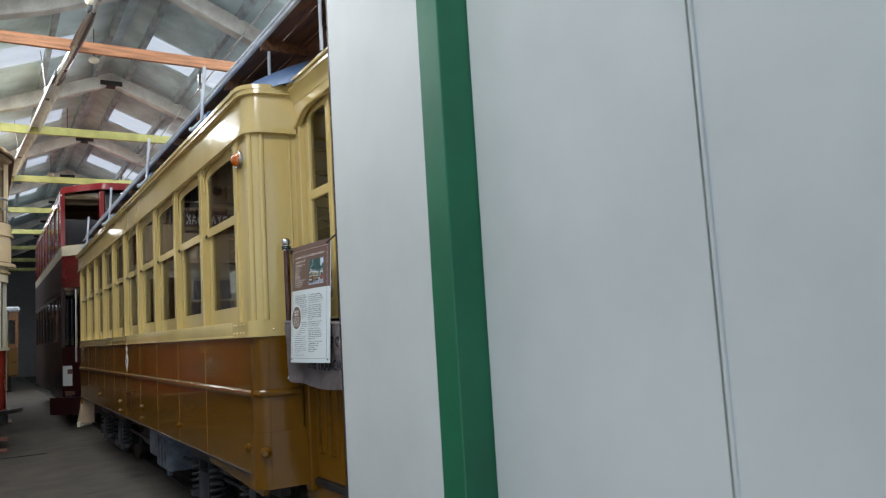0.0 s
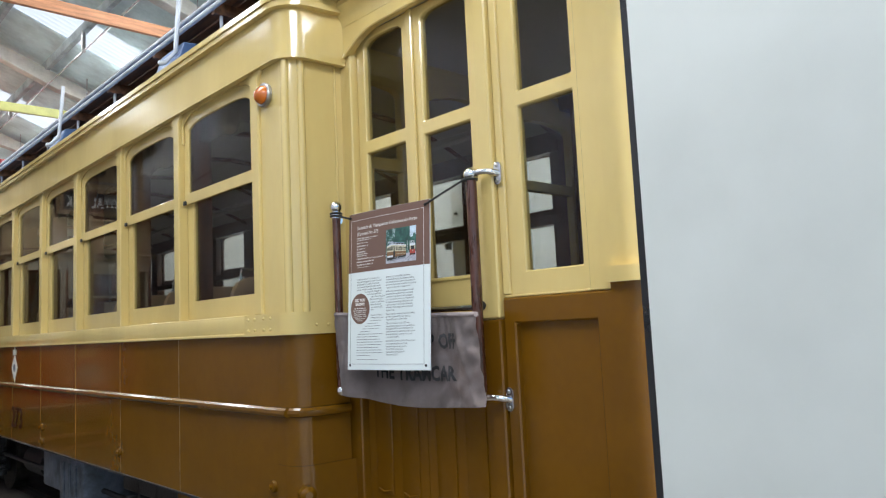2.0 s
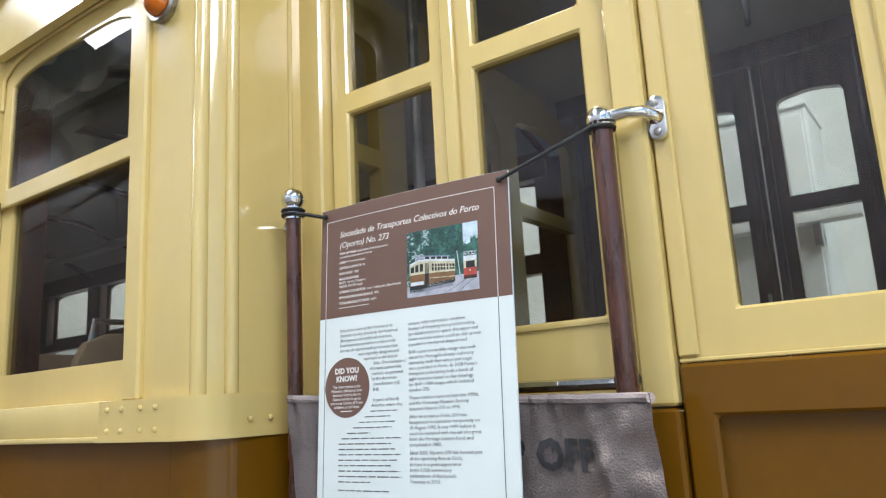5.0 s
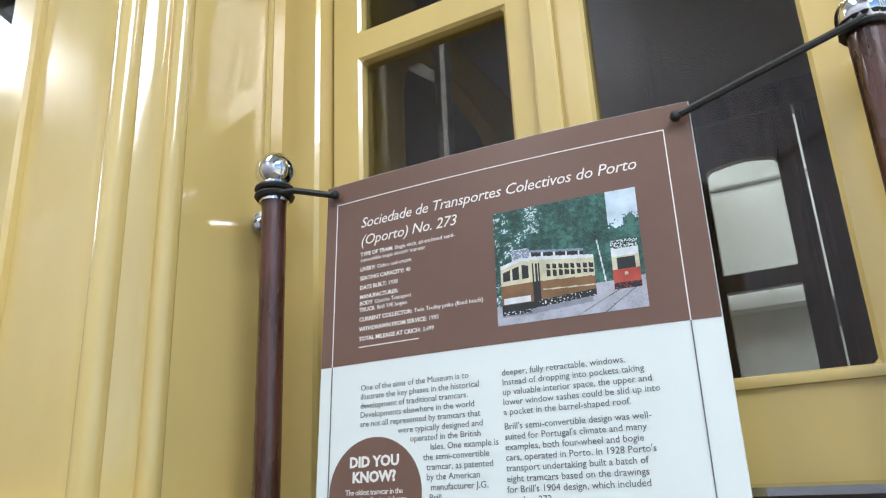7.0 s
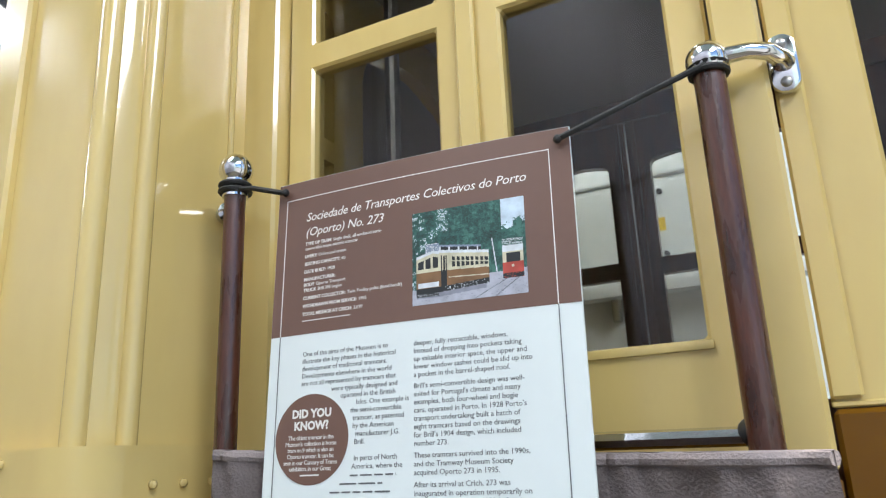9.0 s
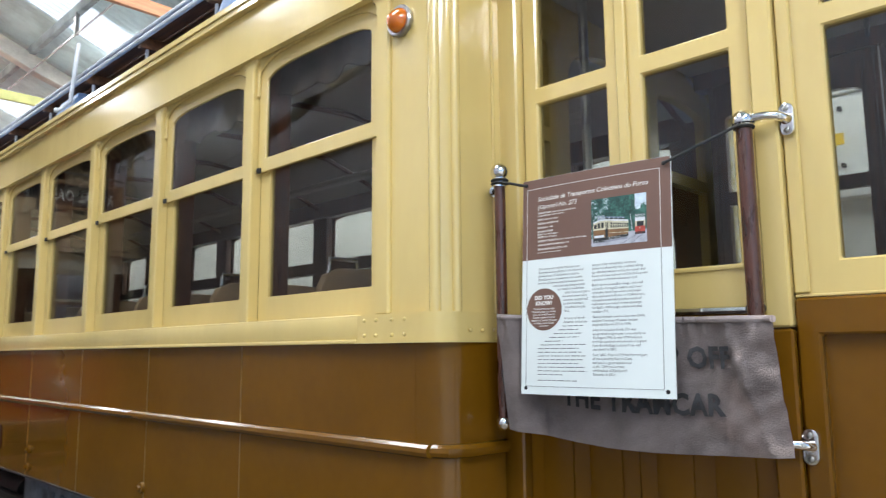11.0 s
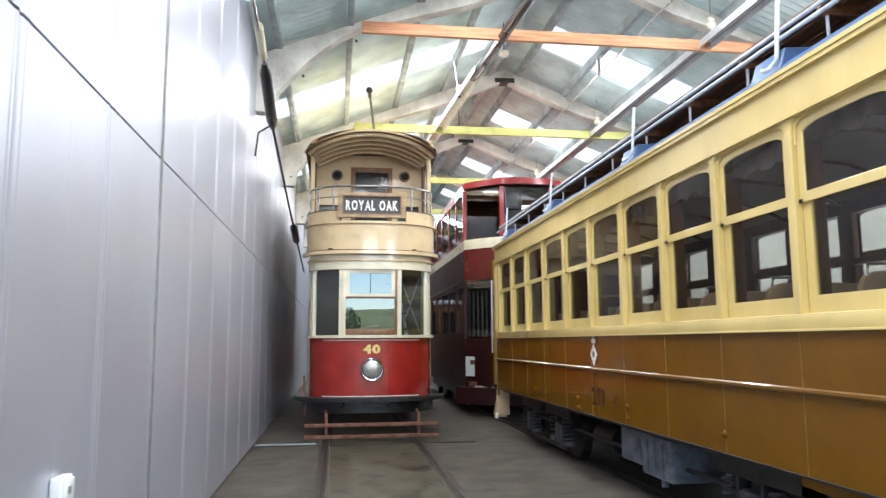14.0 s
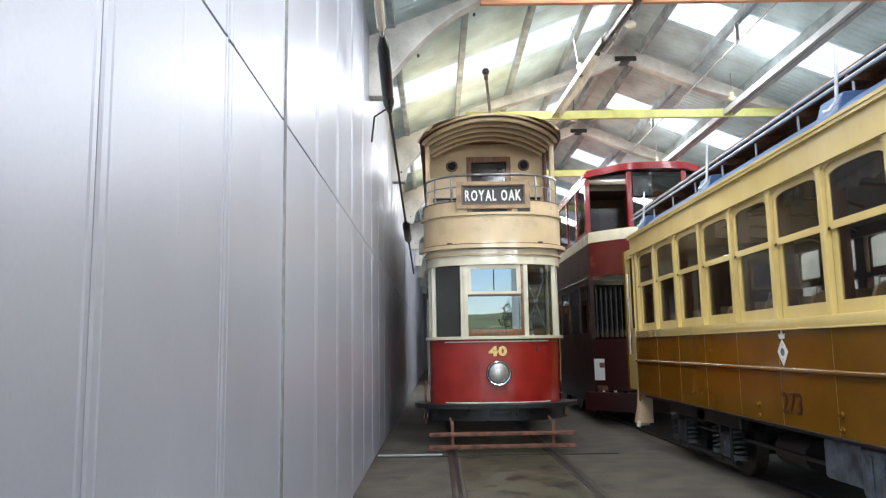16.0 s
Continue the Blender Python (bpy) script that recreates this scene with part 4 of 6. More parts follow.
def seat(yc, x0, x1):
    ob = part("bench_seat", box(x0, x1, yc - 0.21, yc + 0.21, 1.32, 1.40, 0.02), SEAT, tram, "tan leather cross seat")
    bk = [(x0, 1.38), (x1, 1.38), (x1, 1.77), (x1 - 0.03, 1.825), (x1 - 0.10, 1.855), (x1 - 0.30, 1.865), (x0 + 0.30, 1.865), (x0 + 0.10, 1.855), (x0 + 0.03, 1.825), (x0, 1.77)]
    part("seat_back", bevelled(prism(bk, "y", yc + 0.20, yc + 0.25), 0.012, 2), SEAT, ob)
    part("grab_handle", tube([(x0 + 0.05, yc + 0.225, 1.82), (x0 + 0.06, yc + 0.225, 1.895), (x0 + 0.20, yc + 0.225, 1.895), (x0 + 0.21, yc + 0.225, 1.84)], 0.010, 6), CHROME, ob)
    part("seat_frame", box(x0 + 0.05, x1 - 0.05, yc - 0.05, yc + 0.05, 0.93, 1.32), BLACKIRON, ob)
for k in range(NB):
    seat(BAY0 + BAY * (k + 0.42), XN + 0.16, XN + 0.98)
    seat(BAY0 + BAY * (k + 0.42), XF - 0.98, XF - 0.16)

# near vestibule: folding doors, end panel, round corner and bowed front
VX = 1.77
ve = thing("vestibule", (XC, 3.3, 0.6), "ochre and cream tram platform with folding doors and bowed plank front", "tram platform")
jamb = part("door_jamb", bevelled(box(VX - 0.035, VX + 0.05, 4.225, 4.315, 0.80, 2.86), 0.006), CREAM, ve)
part("lower_jamb", bevelled(box(VX - 0.037, VX + 0.052, 4.224, 4.317, 0.62, 1.545), 0.006), OCHRE, ve)
for a, b in ((3.835, 4.222), (3.445, 3.831)):
    lf = part("door_leaf", bevelled(holed(rect(a, b, 1.56, 2.90), [rect(a + 0.06, b - 0.06, 1.735, 2.335), segmental(a + 0.06, b - 0.06, 2.395, 2.865, 0.022, 0.014)], "x", VX, VX + 0.04), 0.005), CREAM, ve, smooth=False)
    part("pane", box(VX + 0.018, VX + 0.022, a + 0.05, b - 0.05, 1.72, 2.88), GLASS, lf)
    part("sash_bead", box(VX - 0.006, VX + 0.002, a + 0.052, b - 0.052, 1.72, 1.733, 0.002), CREAM, lf)
    dp = part("door_panel", box(VX + 0.002, VX + 0.04, a, b, 0.70, 1.556), OCHRE, ve)
    for j in range(2):
        c = a + (b - a) * (0.28 + 0.44 * j)
        part("raised_panel", bevelled(prism(arched(c - 0.055, c + 0.055, 0.84, 1.45, 0.03, 0.0), "x", VX - 0.006, VX + 0.004), 0.008, 2), OCHRE, dp)
        part("vent_lip", tube([(VX - 0.002, c - 0.045, 0.86), (VX - 0.010, c, 0.85), (VX - 0.002, c + 0.045, 0.86)], 0.006, 6), OCHRE, dp)
part("meeting_bead", bevelled(box(VX - 0.014, VX + 0.0, 3.815, 3.85, 1.58, 2.9), 0.004), CREAM, ve)
# arch head over the door
headp = [(4.30, 3.01), (4.30, 2.79)] + [(4.250 - 0.24 * (k / 8), 2.80 + 0.088 * math.sin(math.pi / 2 * k / 8)) for k in range(9)] + [(3.62, 2.892)] + [(3.60 - 0.17 * (k / 6), 2.889 - 0.03 * (k / 6) ** 2) for k in range(7)] + [(3.40, 2.82), (3.40, 3.01)]
part("arch_head", bevelled(prism(headp, "x", VX - 0.05, VX - 0.012), 0.005), CREAM, ve)
part("arch_trim", tube([(VX - 0.052, y, z) for y, z in headp[2:-2]], 0.008, 8), CREAM, ve)
part("fascia", prism([(VX - 0.052, 2.945), (VX + 0.04, 2.945), (VX + 0.04, 3.045), (VX - 0.10, 3.045), (VX - 0.10, 3.022), (VX - 0.088, 3.015), (VX - 0.064, 2.985), (VX - 0.054, 2.965)], "y", 2.80, 4.262), CREAM, ve)
part("roof_lip", box(VX - 0.112, VX - 0.085, 2.80, 4.25, 3.046, 3.066, 0.004), CREAM, ve)
# post between the doors and the end panel
part("centre_post", bevelled(box(VX - 0.03, VX + 0.05, 3.375, 3.44, 1.56, 2.96), 0.006), CREAM, ve)
part("centre_post", bevelled(box(VX - 0.03, VX + 0.05, 3.375, 3.44, 0.70, 1.556), 0.006), OCHRE, ve)
ep = part("end_panel", bevelled(holed(rect(2.90, 3.372, 1.635, 2.95), [rect(3.015, 3.26, 1.725, 2.325), segmental(3.015, 3.26, 2.385, 2.86, 0.035)], "x", VX + 0.0, VX + 0.04), 0.005), CREAM, ve, smooth=False)
part("pane", box(VX + 0.018, VX + 0.022, 3.0, 3.27, 1.71, 2.88), GLASS, ep)
part("corner_stile", bevelled(box(VX - 0.012, VX + 0.001, 2.885, 2.985, 1.634, 2.95), 0.004), CREAM, ep)
part("bottom_rail", bevelled(box(VX - 0.005, VX + 0.001, 2.988, 3.372, 1.634, 1.642), 0.002), CREAM, ep)
part("panel_bead", bevelled(box(VX - 0.010, VX + 0.001, 3.335, 3.372, 1.644, 2.95), 0.004), CREAM, ep)
lp = part("lower_panel", bevelled(holed(rect(2.885, 3.372, 0.74, 1.632), [rect(2.965, 3.315, 0.80, 1.54)], "x", VX - 0.014, VX + 0.03), 0.006), OCHRE, ve, smooth=False)
part("sunk_panel", box(VX + 0.012, VX + 0.03, 2.95, 3.33, 0.79, 1.55), OCHRE, lp)
part("door_sill", box(VX - 0.02, VX + 0.05, 2.9, 4.22, 0.655, 0.695, 0.006), BLACKIRON, ve, "black iron door sill")
part("step_tread", box(VX - 0.02, VX + 0.25, 3.45, 4.24, 0.40, 0.43, 0.005), BLACKIRON, ve, "black folding step")
part("platform_sill", box(VX - 0.005, XF - 0.32, 2.9, 4.4, 0.56, 0.65), OCHRE, ve)
# bowed front: corner sheet, planks, belt, windscreen
def bow(n=20, off=0.0):
    """Plan line of the platform front, from the near side round to the far side."""
    side = [(1.775 - off, 2.90)] + arc(1.878, 2.865, 0.103 + off, 178, 250, 8)
    mid = []
    for k in range(1, n):
        u = k / n
        x = side[-1][0] + (2 * XC - 2 * side[-1][0]) * u
        mid.append((x, side[-1][1] - 0.21 * math.sin(math.pi * u)))
    return side + mid + [(2 * XC - x, y) for x, y in reversed(side)]
B = bow()
near_c = B[:11]
part("corner_sheet", extrude_plan(near_c, 1.70, 3.0, -0.025), CREAM, ve)
part("corner_sheet", extrude_plan([(2 * XC - x, y) for x, y in near_c], 1.70, 3.0, 0.025), CREAM, ve)
part("corner_skirt", extrude_plan(B[:9], 0.72, 1.66, -0.025), OCHRE, ve, "ochre curved corner sheet")
part("belt", extrude_plan(bow(off=0.012), 1.655, 1.705, -0.04), CREAM, ve)
part("screen_sill", extrude_plan([p for p in B if B[9][0] < p[0] < 2 * XC - B[9][0]], 1.70, 1.86, -0.025), CREAM, ve)
part("screen_head", extrude_plan([p for p in B if B[9][0] < p[0] < 2 * XC - B[9][0]], 2.74, 3.0, -0.025), CREAM, ve)
part("front_lining", extrude_plan(bow(off=-0.03), 0.72, 1.66, -0.02), DKWOOD, ve)
fr = bow(130, 0.0)
acc, last = [], None
for p, q in zip(fr, fr[1:]):
    acc.append(p)
    if math.dist(acc[0], q) > 0.048:
        if acc[0][0] > B[8][0] - 0.005 and q[0] < 2 * XC - B[8][0]:
            part("plank", extrude_plan([acc[0], ((acc[0][0] + q[0]) / 2, (acc[0][1] + q[1]) / 2 - 0.0), (q[0] - 0.004, q[1])], 0.72, 1.655, -0.02), PLANK, ve, smooth=False)
        acc = [q]
for z in (1.60, 1.38, 1.12, 0.86):
    part("screw", ball((1.895, 2.735, z), 0.008, u=8, v=5), DKWOOD, ve)
for dx, dz in ((0, 0), (0.03, 0.01), (0.0, 0.07), (0.035, 0.075), (0.06, 0.035)):
    part("rivet", ball((1.915 + dx, 2.724 - dx * 0.35, 1.74 + dz), 0.007, u=8, v=5), CREAM, ve)
scr = [p for p in B if B[9][0] < p[0] < 2 * XC - B[9][0]]
third = [scr[0], min(scr, key=lambda p: abs(p[0] - (XC - 0.28))), min(scr, key=lambda p: abs(p[0] - (XC + 0.28))), scr[-1]]
for p, q in zip(third, third[1:]):
    part("windscreen_pane", extrude_plan([p, q], 1.86, 2.74, -0.006), BOWGLASS, ve, smooth=False)
for p in third[1:3]:
    part("screen_pillar", box(p[0] - 0.03, p[0] + 0.03, p[1] - 0.01, p[1] + 0.05, 1.86, 2.74, 0.006), CREAM, ve)
part("fleet_digit", merge([lettering("273", 0.30, Matrix.Translation((2.15, 2.60, 1.02)) @ pose(0, 0, 0, 90, 0, -14), 0.002, bold=0.006)]), DEEPRED, ve, "dark red fleet number")
part("front_roof_edge", extrude_plan(bow(off=0.07), 3.0, 3.05, -0.12), CREAM, ve)
# far door of the platform, seen through the glass
FX = XF - 0.30
for a, b in ((3.945, 4.350), (3.533, 3.938), (3.121, 3.526)):
    fd = part("far_door_leaf", holed(rect(a, b, 0.9, 2.95), [rect(a + 0.08, b - 0.08, 1.74, 2.25), arched(a + 0.08, b - 0.08, 2.315, 2.74, 0.03, 0.012)], "x", FX, FX + 0.04), DKWOOD, ve, "dark varnished folding door leaf", smooth=False)
    part("pane", box(FX + 0.018, FX + 0.022, a + 0.06, b - 0.06, 1.72, 2.76), DARKGLASS, fd)
    for ss in (a + 0.028, b - 0.028):
        part("stile_bead", box(FX - 0.012, FX + 0.001, ss - 0.008, ss + 0.008, 0.95, 2.93, 0.003), DKWOOD, fd)
    part("door_handle", tube([(FX - 0.002, a + 0.03, 1.75), (FX - 0.05, a + 0.03, 1.77), (FX - 0.05, a + 0.03, 1.93), (FX - 0.002, a + 0.03, 1.95)], 0.009, 6), CHROME, fd)
part("far_end_panel", box(FX, FX + 0.04, 2.9, 3.115, 0.9, 2.95), DKWOOD, ve, "dark varnished panel", smooth=False)
part("far_fascia", box(FX - 0.02, FX + 0.08, 2.78, 4.42, 2.90, 3.10), DKWOOD, ve)
part("grab_pole", tube([(2.05, 4.15, 0.93), (2.05, 4.15, 2.95)], 0.017, 10), STEEL, ve)
part("hanging_cable", tube([(2.2, 3.25, 3.0), (2.19, 3.25, 2.55), (2.17, 3.25, 2.42), (2.15, 3.25, 2.55), (2.15, 3.2, 3.0)], 0.007, 6), RUBBER, ve)

# far platform of the same car
fv = thing("vestibule", (XC, Y_FAR + 1.1, 0.6), "ochre and cream tramcar platform end", "tram platform")
yy = Y_FAR + 0.20
part("corner_pillar", extrude_plan([(XN + 0.0, yy + 0.02), (XN + 0.05, yy + 0.10), (1.72, yy + 0.14)], 1.55, 2.80, -0.03), CREAM, fv)
part("corner_panel", extrude_plan([(XN + 0.0, yy + 0.0), (XN + 0.05, yy + 0.10), (1.72, yy + 0.14)], 0.62, 1.54, -0.03), OCHRE, fv)
part("side_frame", holed(rect(yy + 0.14, yy + 1.45, 0.72, 3.0), [rect(yy + 0.22, yy + 0.72, 1.7, 2.85), rect(yy + 0.85, yy + 1.35, 1.7, 2.85)], "x", VX - 0.06, VX), CREAM, fv, smooth=False)
part("bow_front", extrude_plan([(VX - 0.06, yy + 1.45), (1.95, yy + 1.72), (2.4, yy + 1.86), (2.9, yy + 1.86), (3.4, yy + 1.7), (3.6, yy + 1.45)], 0.7, 3.0, 0.03), OCHRE, fv)
part("lifeguard_apron", bevelled(extrude_plan([(XN + 0.16, yy + 0.16), (XN + 0.02, yy + 0.10), (XN - 0.06, yy + 0.0), (XN - 0.07, yy - 0.12)], 0.26, 0.34, 0.05), 0.008), PALECREAM, fv, "worn pale step edge")
part("step_scoop", bevelled(prism([(XN + 0.02, 0.78), (XN + 0.20, 0.78), (XN + 0.20, 0.30), (XN - 0.05, 0.30), (XN - 0.03, 0.40), (XN + 0.00, 0.55)], "y", yy + 0.0, yy + 0.14), 0.01), SEAT, fv, "worn tan step apron")
part("far_handrail", tube([(XN - 0.05, yy + 0.12, 1.3), (XN - 0.05, yy + 0.12, 2.5)], 0.02, 8), CHROME, fv)

# running gear under the car
def bogie(yc):
    bg = thing("bogie", (XC, yc, 0.0), "oily dark iron tram bogie with coil springs and axle boxes", "bogie", "bogies")
    for s in (1, -1):
        fx = (lambda q: q) if s > 0 else (lambda q: mirrored(q, XC))
        for dy in (-0.72, 0.72):
            wh = part("wheel", fx(tube([(XC - 0.80, yc + dy, 0.33), (XC - 0.67, yc + dy, 0.33)], 0.33, 28)), RAILSTEEL, bg)
            part("axle_box", fx(bevelled(box(XC - 1.02, XC - 0.80, yc + dy - 0.12, yc + dy + 0.12, 0.20, 0.46), 0.03, 2)), GREYIRON, bg, "dusty grey axle box")
            part("pedestal", fx(box(XC - 1.0, XC - 0.9, yc + dy - 0.17, yc + dy - 0.13, 0.14, 0.62, 0.008)), BLACKIRON, bg)
            part("pedestal", fx(box(XC - 1.0, XC - 0.9, yc + dy + 0.13, yc + dy + 0.17, 0.14, 0.62, 0.008)), BLACKIRON, bg)
            for ds in (-0.30, 0.30):
                pts = [(XC - 0.96 + 0.055 * math.cos(a), yc + dy + ds + 0.055 * math.sin(a), 0.26 + 0.26 * a / (2 * math.pi * 5)) for a in (2 * math.pi * 5 * j / 50 for j in range(51))]
                part("coil_spring", fx(tube(pts, 0.014, 6)), GREYIRON, bg)
                part("spring_seat", fx(tube([(XC - 0.96, yc + dy + ds, 0.21), (XC - 0.96, yc + dy + ds, 0.26)], 0.075, 14)), GREYIRON, bg)
        part("side_frame", fx(bevelled(box(XC - 1.0, XC - 0.92, yc - 1.15, yc + 1.15, 0.53, 0.66), 0.012)), BLACKIRON, bg)
        part("tie_bar", fx(bevelled(box(XC - 0.99, XC - 0.93, yc - 0.95, yc + 0.95, 0.14, 0.19), 0.008)), BLACKIRON, bg)
    for dy in (-0.72, 0.72):
        part("axle", tube([(XC - 0.9, yc + dy, 0.33), (XC + 0.9, yc + dy, 0.33)], 0.06, 12), BLACKIRON, bg)
    part("motor_case", bevelled(box(XC - 0.5, XC + 0.5, yc - 0.35, yc + 0.35, 0.16, 0.62), 0.05, 2), BLACKIRON, bg)
    part("bolster", box(XC - 1.0, XC + 1.0, yc - 0.14, yc + 0.14, 0.5, 0.72, 0.02), BLACKIRON, bg)
bogie(5.75)
bogie(11.6)
eb = thing("resistance_box", (1.75, 8.2, 0.36), "dusty blue-grey iron equipment case hung under the tramcar", "equipment case")
part("case", bevelled(box(1.60, 2.1, 7.55, 8.15, 0.30, 0.66), 0.03, 2), CASEGREY, eb)
part("case", bevelled(box(1.64, 2.1, 8.20, 8.75, 0.34, 0.66), 0.03, 2), CASEGREY, eb)
for yy in (7.7, 7.85, 8.0):
    part("cooling_rib", box(1.585, 1.60, yy - 0.02, yy + 0.02, 0.33, 0.62, 0.004), CASEGREY, eb)
part("drain_cock", tube([(1.66, 7.8, 0.24), (1.66, 7.8, 0.31)], 0.03, 8), CASEGREY, eb)
ub = thing("underframe", (XC, 8.9, 0.6), "dark iron underframe of the tramcar", "underframe")
for xx in (XN + 0.09, XC - 0.4, XC + 0.35, XF - 0.14):
    part("sole_bar", box(xx, xx + 0.05, 4.5, Y_FAR + 0.2, 0.68, 0.86), BLACKIRON, ub)
part("brake_rod", tube([(1.75, 4.6, 0.42), (1.75, 13, 0.42)], 0.02, 8), BLACKIRON, ub)
part("brake_cylinder", tube([(1.9, 9.3, 0.42), (1.9, 9.9, 0.42)], 0.14, 16), BLACKIRON, ub)
part("truss_post", tube([(1.62, 4.9, 0.12), (1.62, 5.0, 0.7)], 0.035, 8), GREYIRON, ub)

# handrail poles at the door, cord, sign board and canvas
hp = thing("handrail_pole", (1.62, 4.22, 1.27), "dark mahogany handrail pole with a chrome ball end", "handrail", "door handrails")
part("pole", tube([(1.625, 4.215, 1.30), (1.625, 4.215, 2.06)], 0.018, 14), MAHOG, hp)
part("ball_end", ball((1.625, 4.215, 2.085), 0.029, u=18, v=12), CHROME, hp)
part("collar", tube([(1.625, 4.215, 2.035), (1.625, 4.215, 2.065)], 0.022, 14), CHROME, hp)
part("bracket_arm", tube([(1.625, 4.215, 2.05), (1.655, 4.245, 2.045), (1.688, 4.288, 2.04)], 0.011, 10), CHROME, hp)
part("flange", tube([(1.686, 4.286, 2.04), (1.693, 4.299, 2.04)], 0.020, 14), CHROME, hp)
part("ball_end", ball((1.625, 4.215, 1.285), 0.024, u=14, v=9), CHROME, hp)
rp = thing("handrail_pole", (1.70, 3.447, 1.27), "dark mahogany handrail pole on chrome brackets", "handrail", "door handrails")
part("pole", tube([(1.700, 3.447, 1.30), (1.700, 3.447, 2.08)], 0.021, 14), MAHOG, rp)
for z in (2.098, 1.275):
    part("elbow", ball((1.700, 3.447, z), 0.029, u=18, v=12), CHROME, rp)
    part("bracket_arm", tube([(1.700, 3.447, z), (1.700, 3.420, z + 0.003), (1.704, 3.396, z + 0.004), (1.715, 3.372, z + 0.002), (1.735, 3.358, z - 0.002), (1.752, 3.355, z - 0.004)], [0.013, 0.012, 0.011, 0.012, 0.013, 0.018], 14), CHROME, rp)
    fl = part("flange", bevelled(prism(arc(3.355, z + 0.020, 0.019, 0, 180, 8) + arc(3.355, z - 0.030, 0.019, 180, 360, 8), "x", 1.744, 1.758), 0.004, 2), CHROME, rp)
    for dz in (0.027, -0.031):
        part("flange_screw", ball((1.743, 3.355, z + dz - 0.004), 0.008, u=10, v=6, squash=(0.6, 1, 1)), STEEL, fl)
part("cross_rod", tube([(1.71, 4.20, 1.615), (1.725, 3.44, 1.605)], 0.012, 8), CHROME, rp)
part("rod_socket", ball((1.722, 3.455, 1.61), 0.020, squash=(1, 1.3, 1)), BLACKIRON, rp, "black iron socket")

cd_ = thing("hanging_cord", (1.63, 3.85, 2.04), "black elastic cord that ties the sign to the handrail poles", "cord")
part("cord", tube([(1.62, 4.225, 2.05), (1.605, 4.16, 2.035), (1.618, 4.102, 2.018)], 0.0045, 8), RUBBER, cd_)
part("cord", tube([(1.678, 3.447, 2.085), (1.662, 3.54, 2.052), (1.648, 3.648, 2.015)], 0.0045, 8), RUBBER, cd_)
for c, r, turns in (((1.625, 4.215, 2.045), 0.025, (0.0, 0.011)), ((1.700, 3.447, 2.080), 0.024, (0.0, 0.010))):
    for dz in turns:
        part("cord_loop", tube([(c[0] + r * math.cos(a), c[1] + r * math.sin(a), c[2] + dz) for a in (2 * math.pi * j / 14 for j in range(15))], 0.0045, 6), RUBBER, cd_)
for x, y, z in ((1.617, 4.100, 2.018), (1.647, 3.650, 2.014)):
    part("knot", ball((x, y, z), 0.0065, u=8, v=6), RUBBER, cd_)

# sign board: gently bowed sheet, from the top edge down
SY0, SY1, SZ0, SZM, SZ1 = 4.119, 3.636, 1.379, 1.782, 2.035


def sign_x(y, z):
    """The board leans out a little and bows in the middle."""
    u = (SY0 - y) / (SY0 - SY1)
    return 1.627 + 0.033 * u - 0.035 * (SZ1 - z) / 0.65 - 0.010 * 4 * u * (1 - u)


def bent(bm):
    """Lays a flat drawing (y, z, with x as its height) onto the board."""
    for v in bm.verts:
        v.co.x = sign_x(v.co.y, v.co.z) + v.co.x
    return bm


def sheet(y0, y1, z0, z1, x0, x1, n=16):
    bm = bmesh.new()
    rows = []
    for k in range(n + 1):
        y = y0 + (y1 - y0) * k / n
        rows.append([bm.verts.new((x, y, z)) for x, z in ((x0, z0), (x0, z1), (x1, z1), (x1, z0))])
    for a, b in zip(rows, rows[1:]):
        for j in range(4):
            bm.faces.new((a[j], a[(j + 1) % 4], b[(j + 1) % 4], b[j]))
    bm.faces.new(rows[0]), bm.faces.new(rows[-1])
    return bm


sg = thing("information_sign", (1.64, 3.88, 1.388), "brown and white printed tram information board hung on black cord", "sign")
part("board", bent(sheet(SY0, SY1, SZ0, SZ1, 0.0, 0.004)), SIGNWHITE, sg)
part("brown_heading", bent(sheet(SY0 - 0.0005, SY1 + 0.0005, SZM, SZ1 - 0.0005, -0.0004, -0.0001)), SIGNBROWN, sg, "brown printed heading")
FACE = Matrix(((0, 0, -1, 0), (-1, 0, 0, 0), (0, 1, 0, 0), (0, 0, 0, 1)))


def words(text, u, z, size, mat, parent, shear=0.0, bold=0.0, x=-0.0007, space=1.0, align="LEFT"):
    """Printed line that starts u metres from the board's edge at the height z."""
    bm = lettering(text, size, Matrix.Translation((x, SY0 - u, z)) @ FACE, 0.0001, shear, bold, space, align)
    return bent(bm)


def print_lines(name, rows, mat, label=""):
    part(name, merge([words(*r[:4], mat, sg, **(r[4] if len(r) > 4 else {})) for r in rows]), mat, sg, label, smooth=False)


def bar(u0, u1, z0, z1, x=-0.0006, n=8):
    return bent(sheet(SY0 - u0, SY0 - u1, z0, z1, x - 0.0002, x + 0.0003, n))


T = 2.035


def size_for(text, width, **kw):
    """The letter size at which the text is as wide as asked."""
    probe = lettering(text, 1.0, Matrix.Identity(4), 0.0, **kw)
    w = max(v.co.x for v in probe.verts) - min(v.co.x for v in probe.verts)
    probe.free()
    return width / w


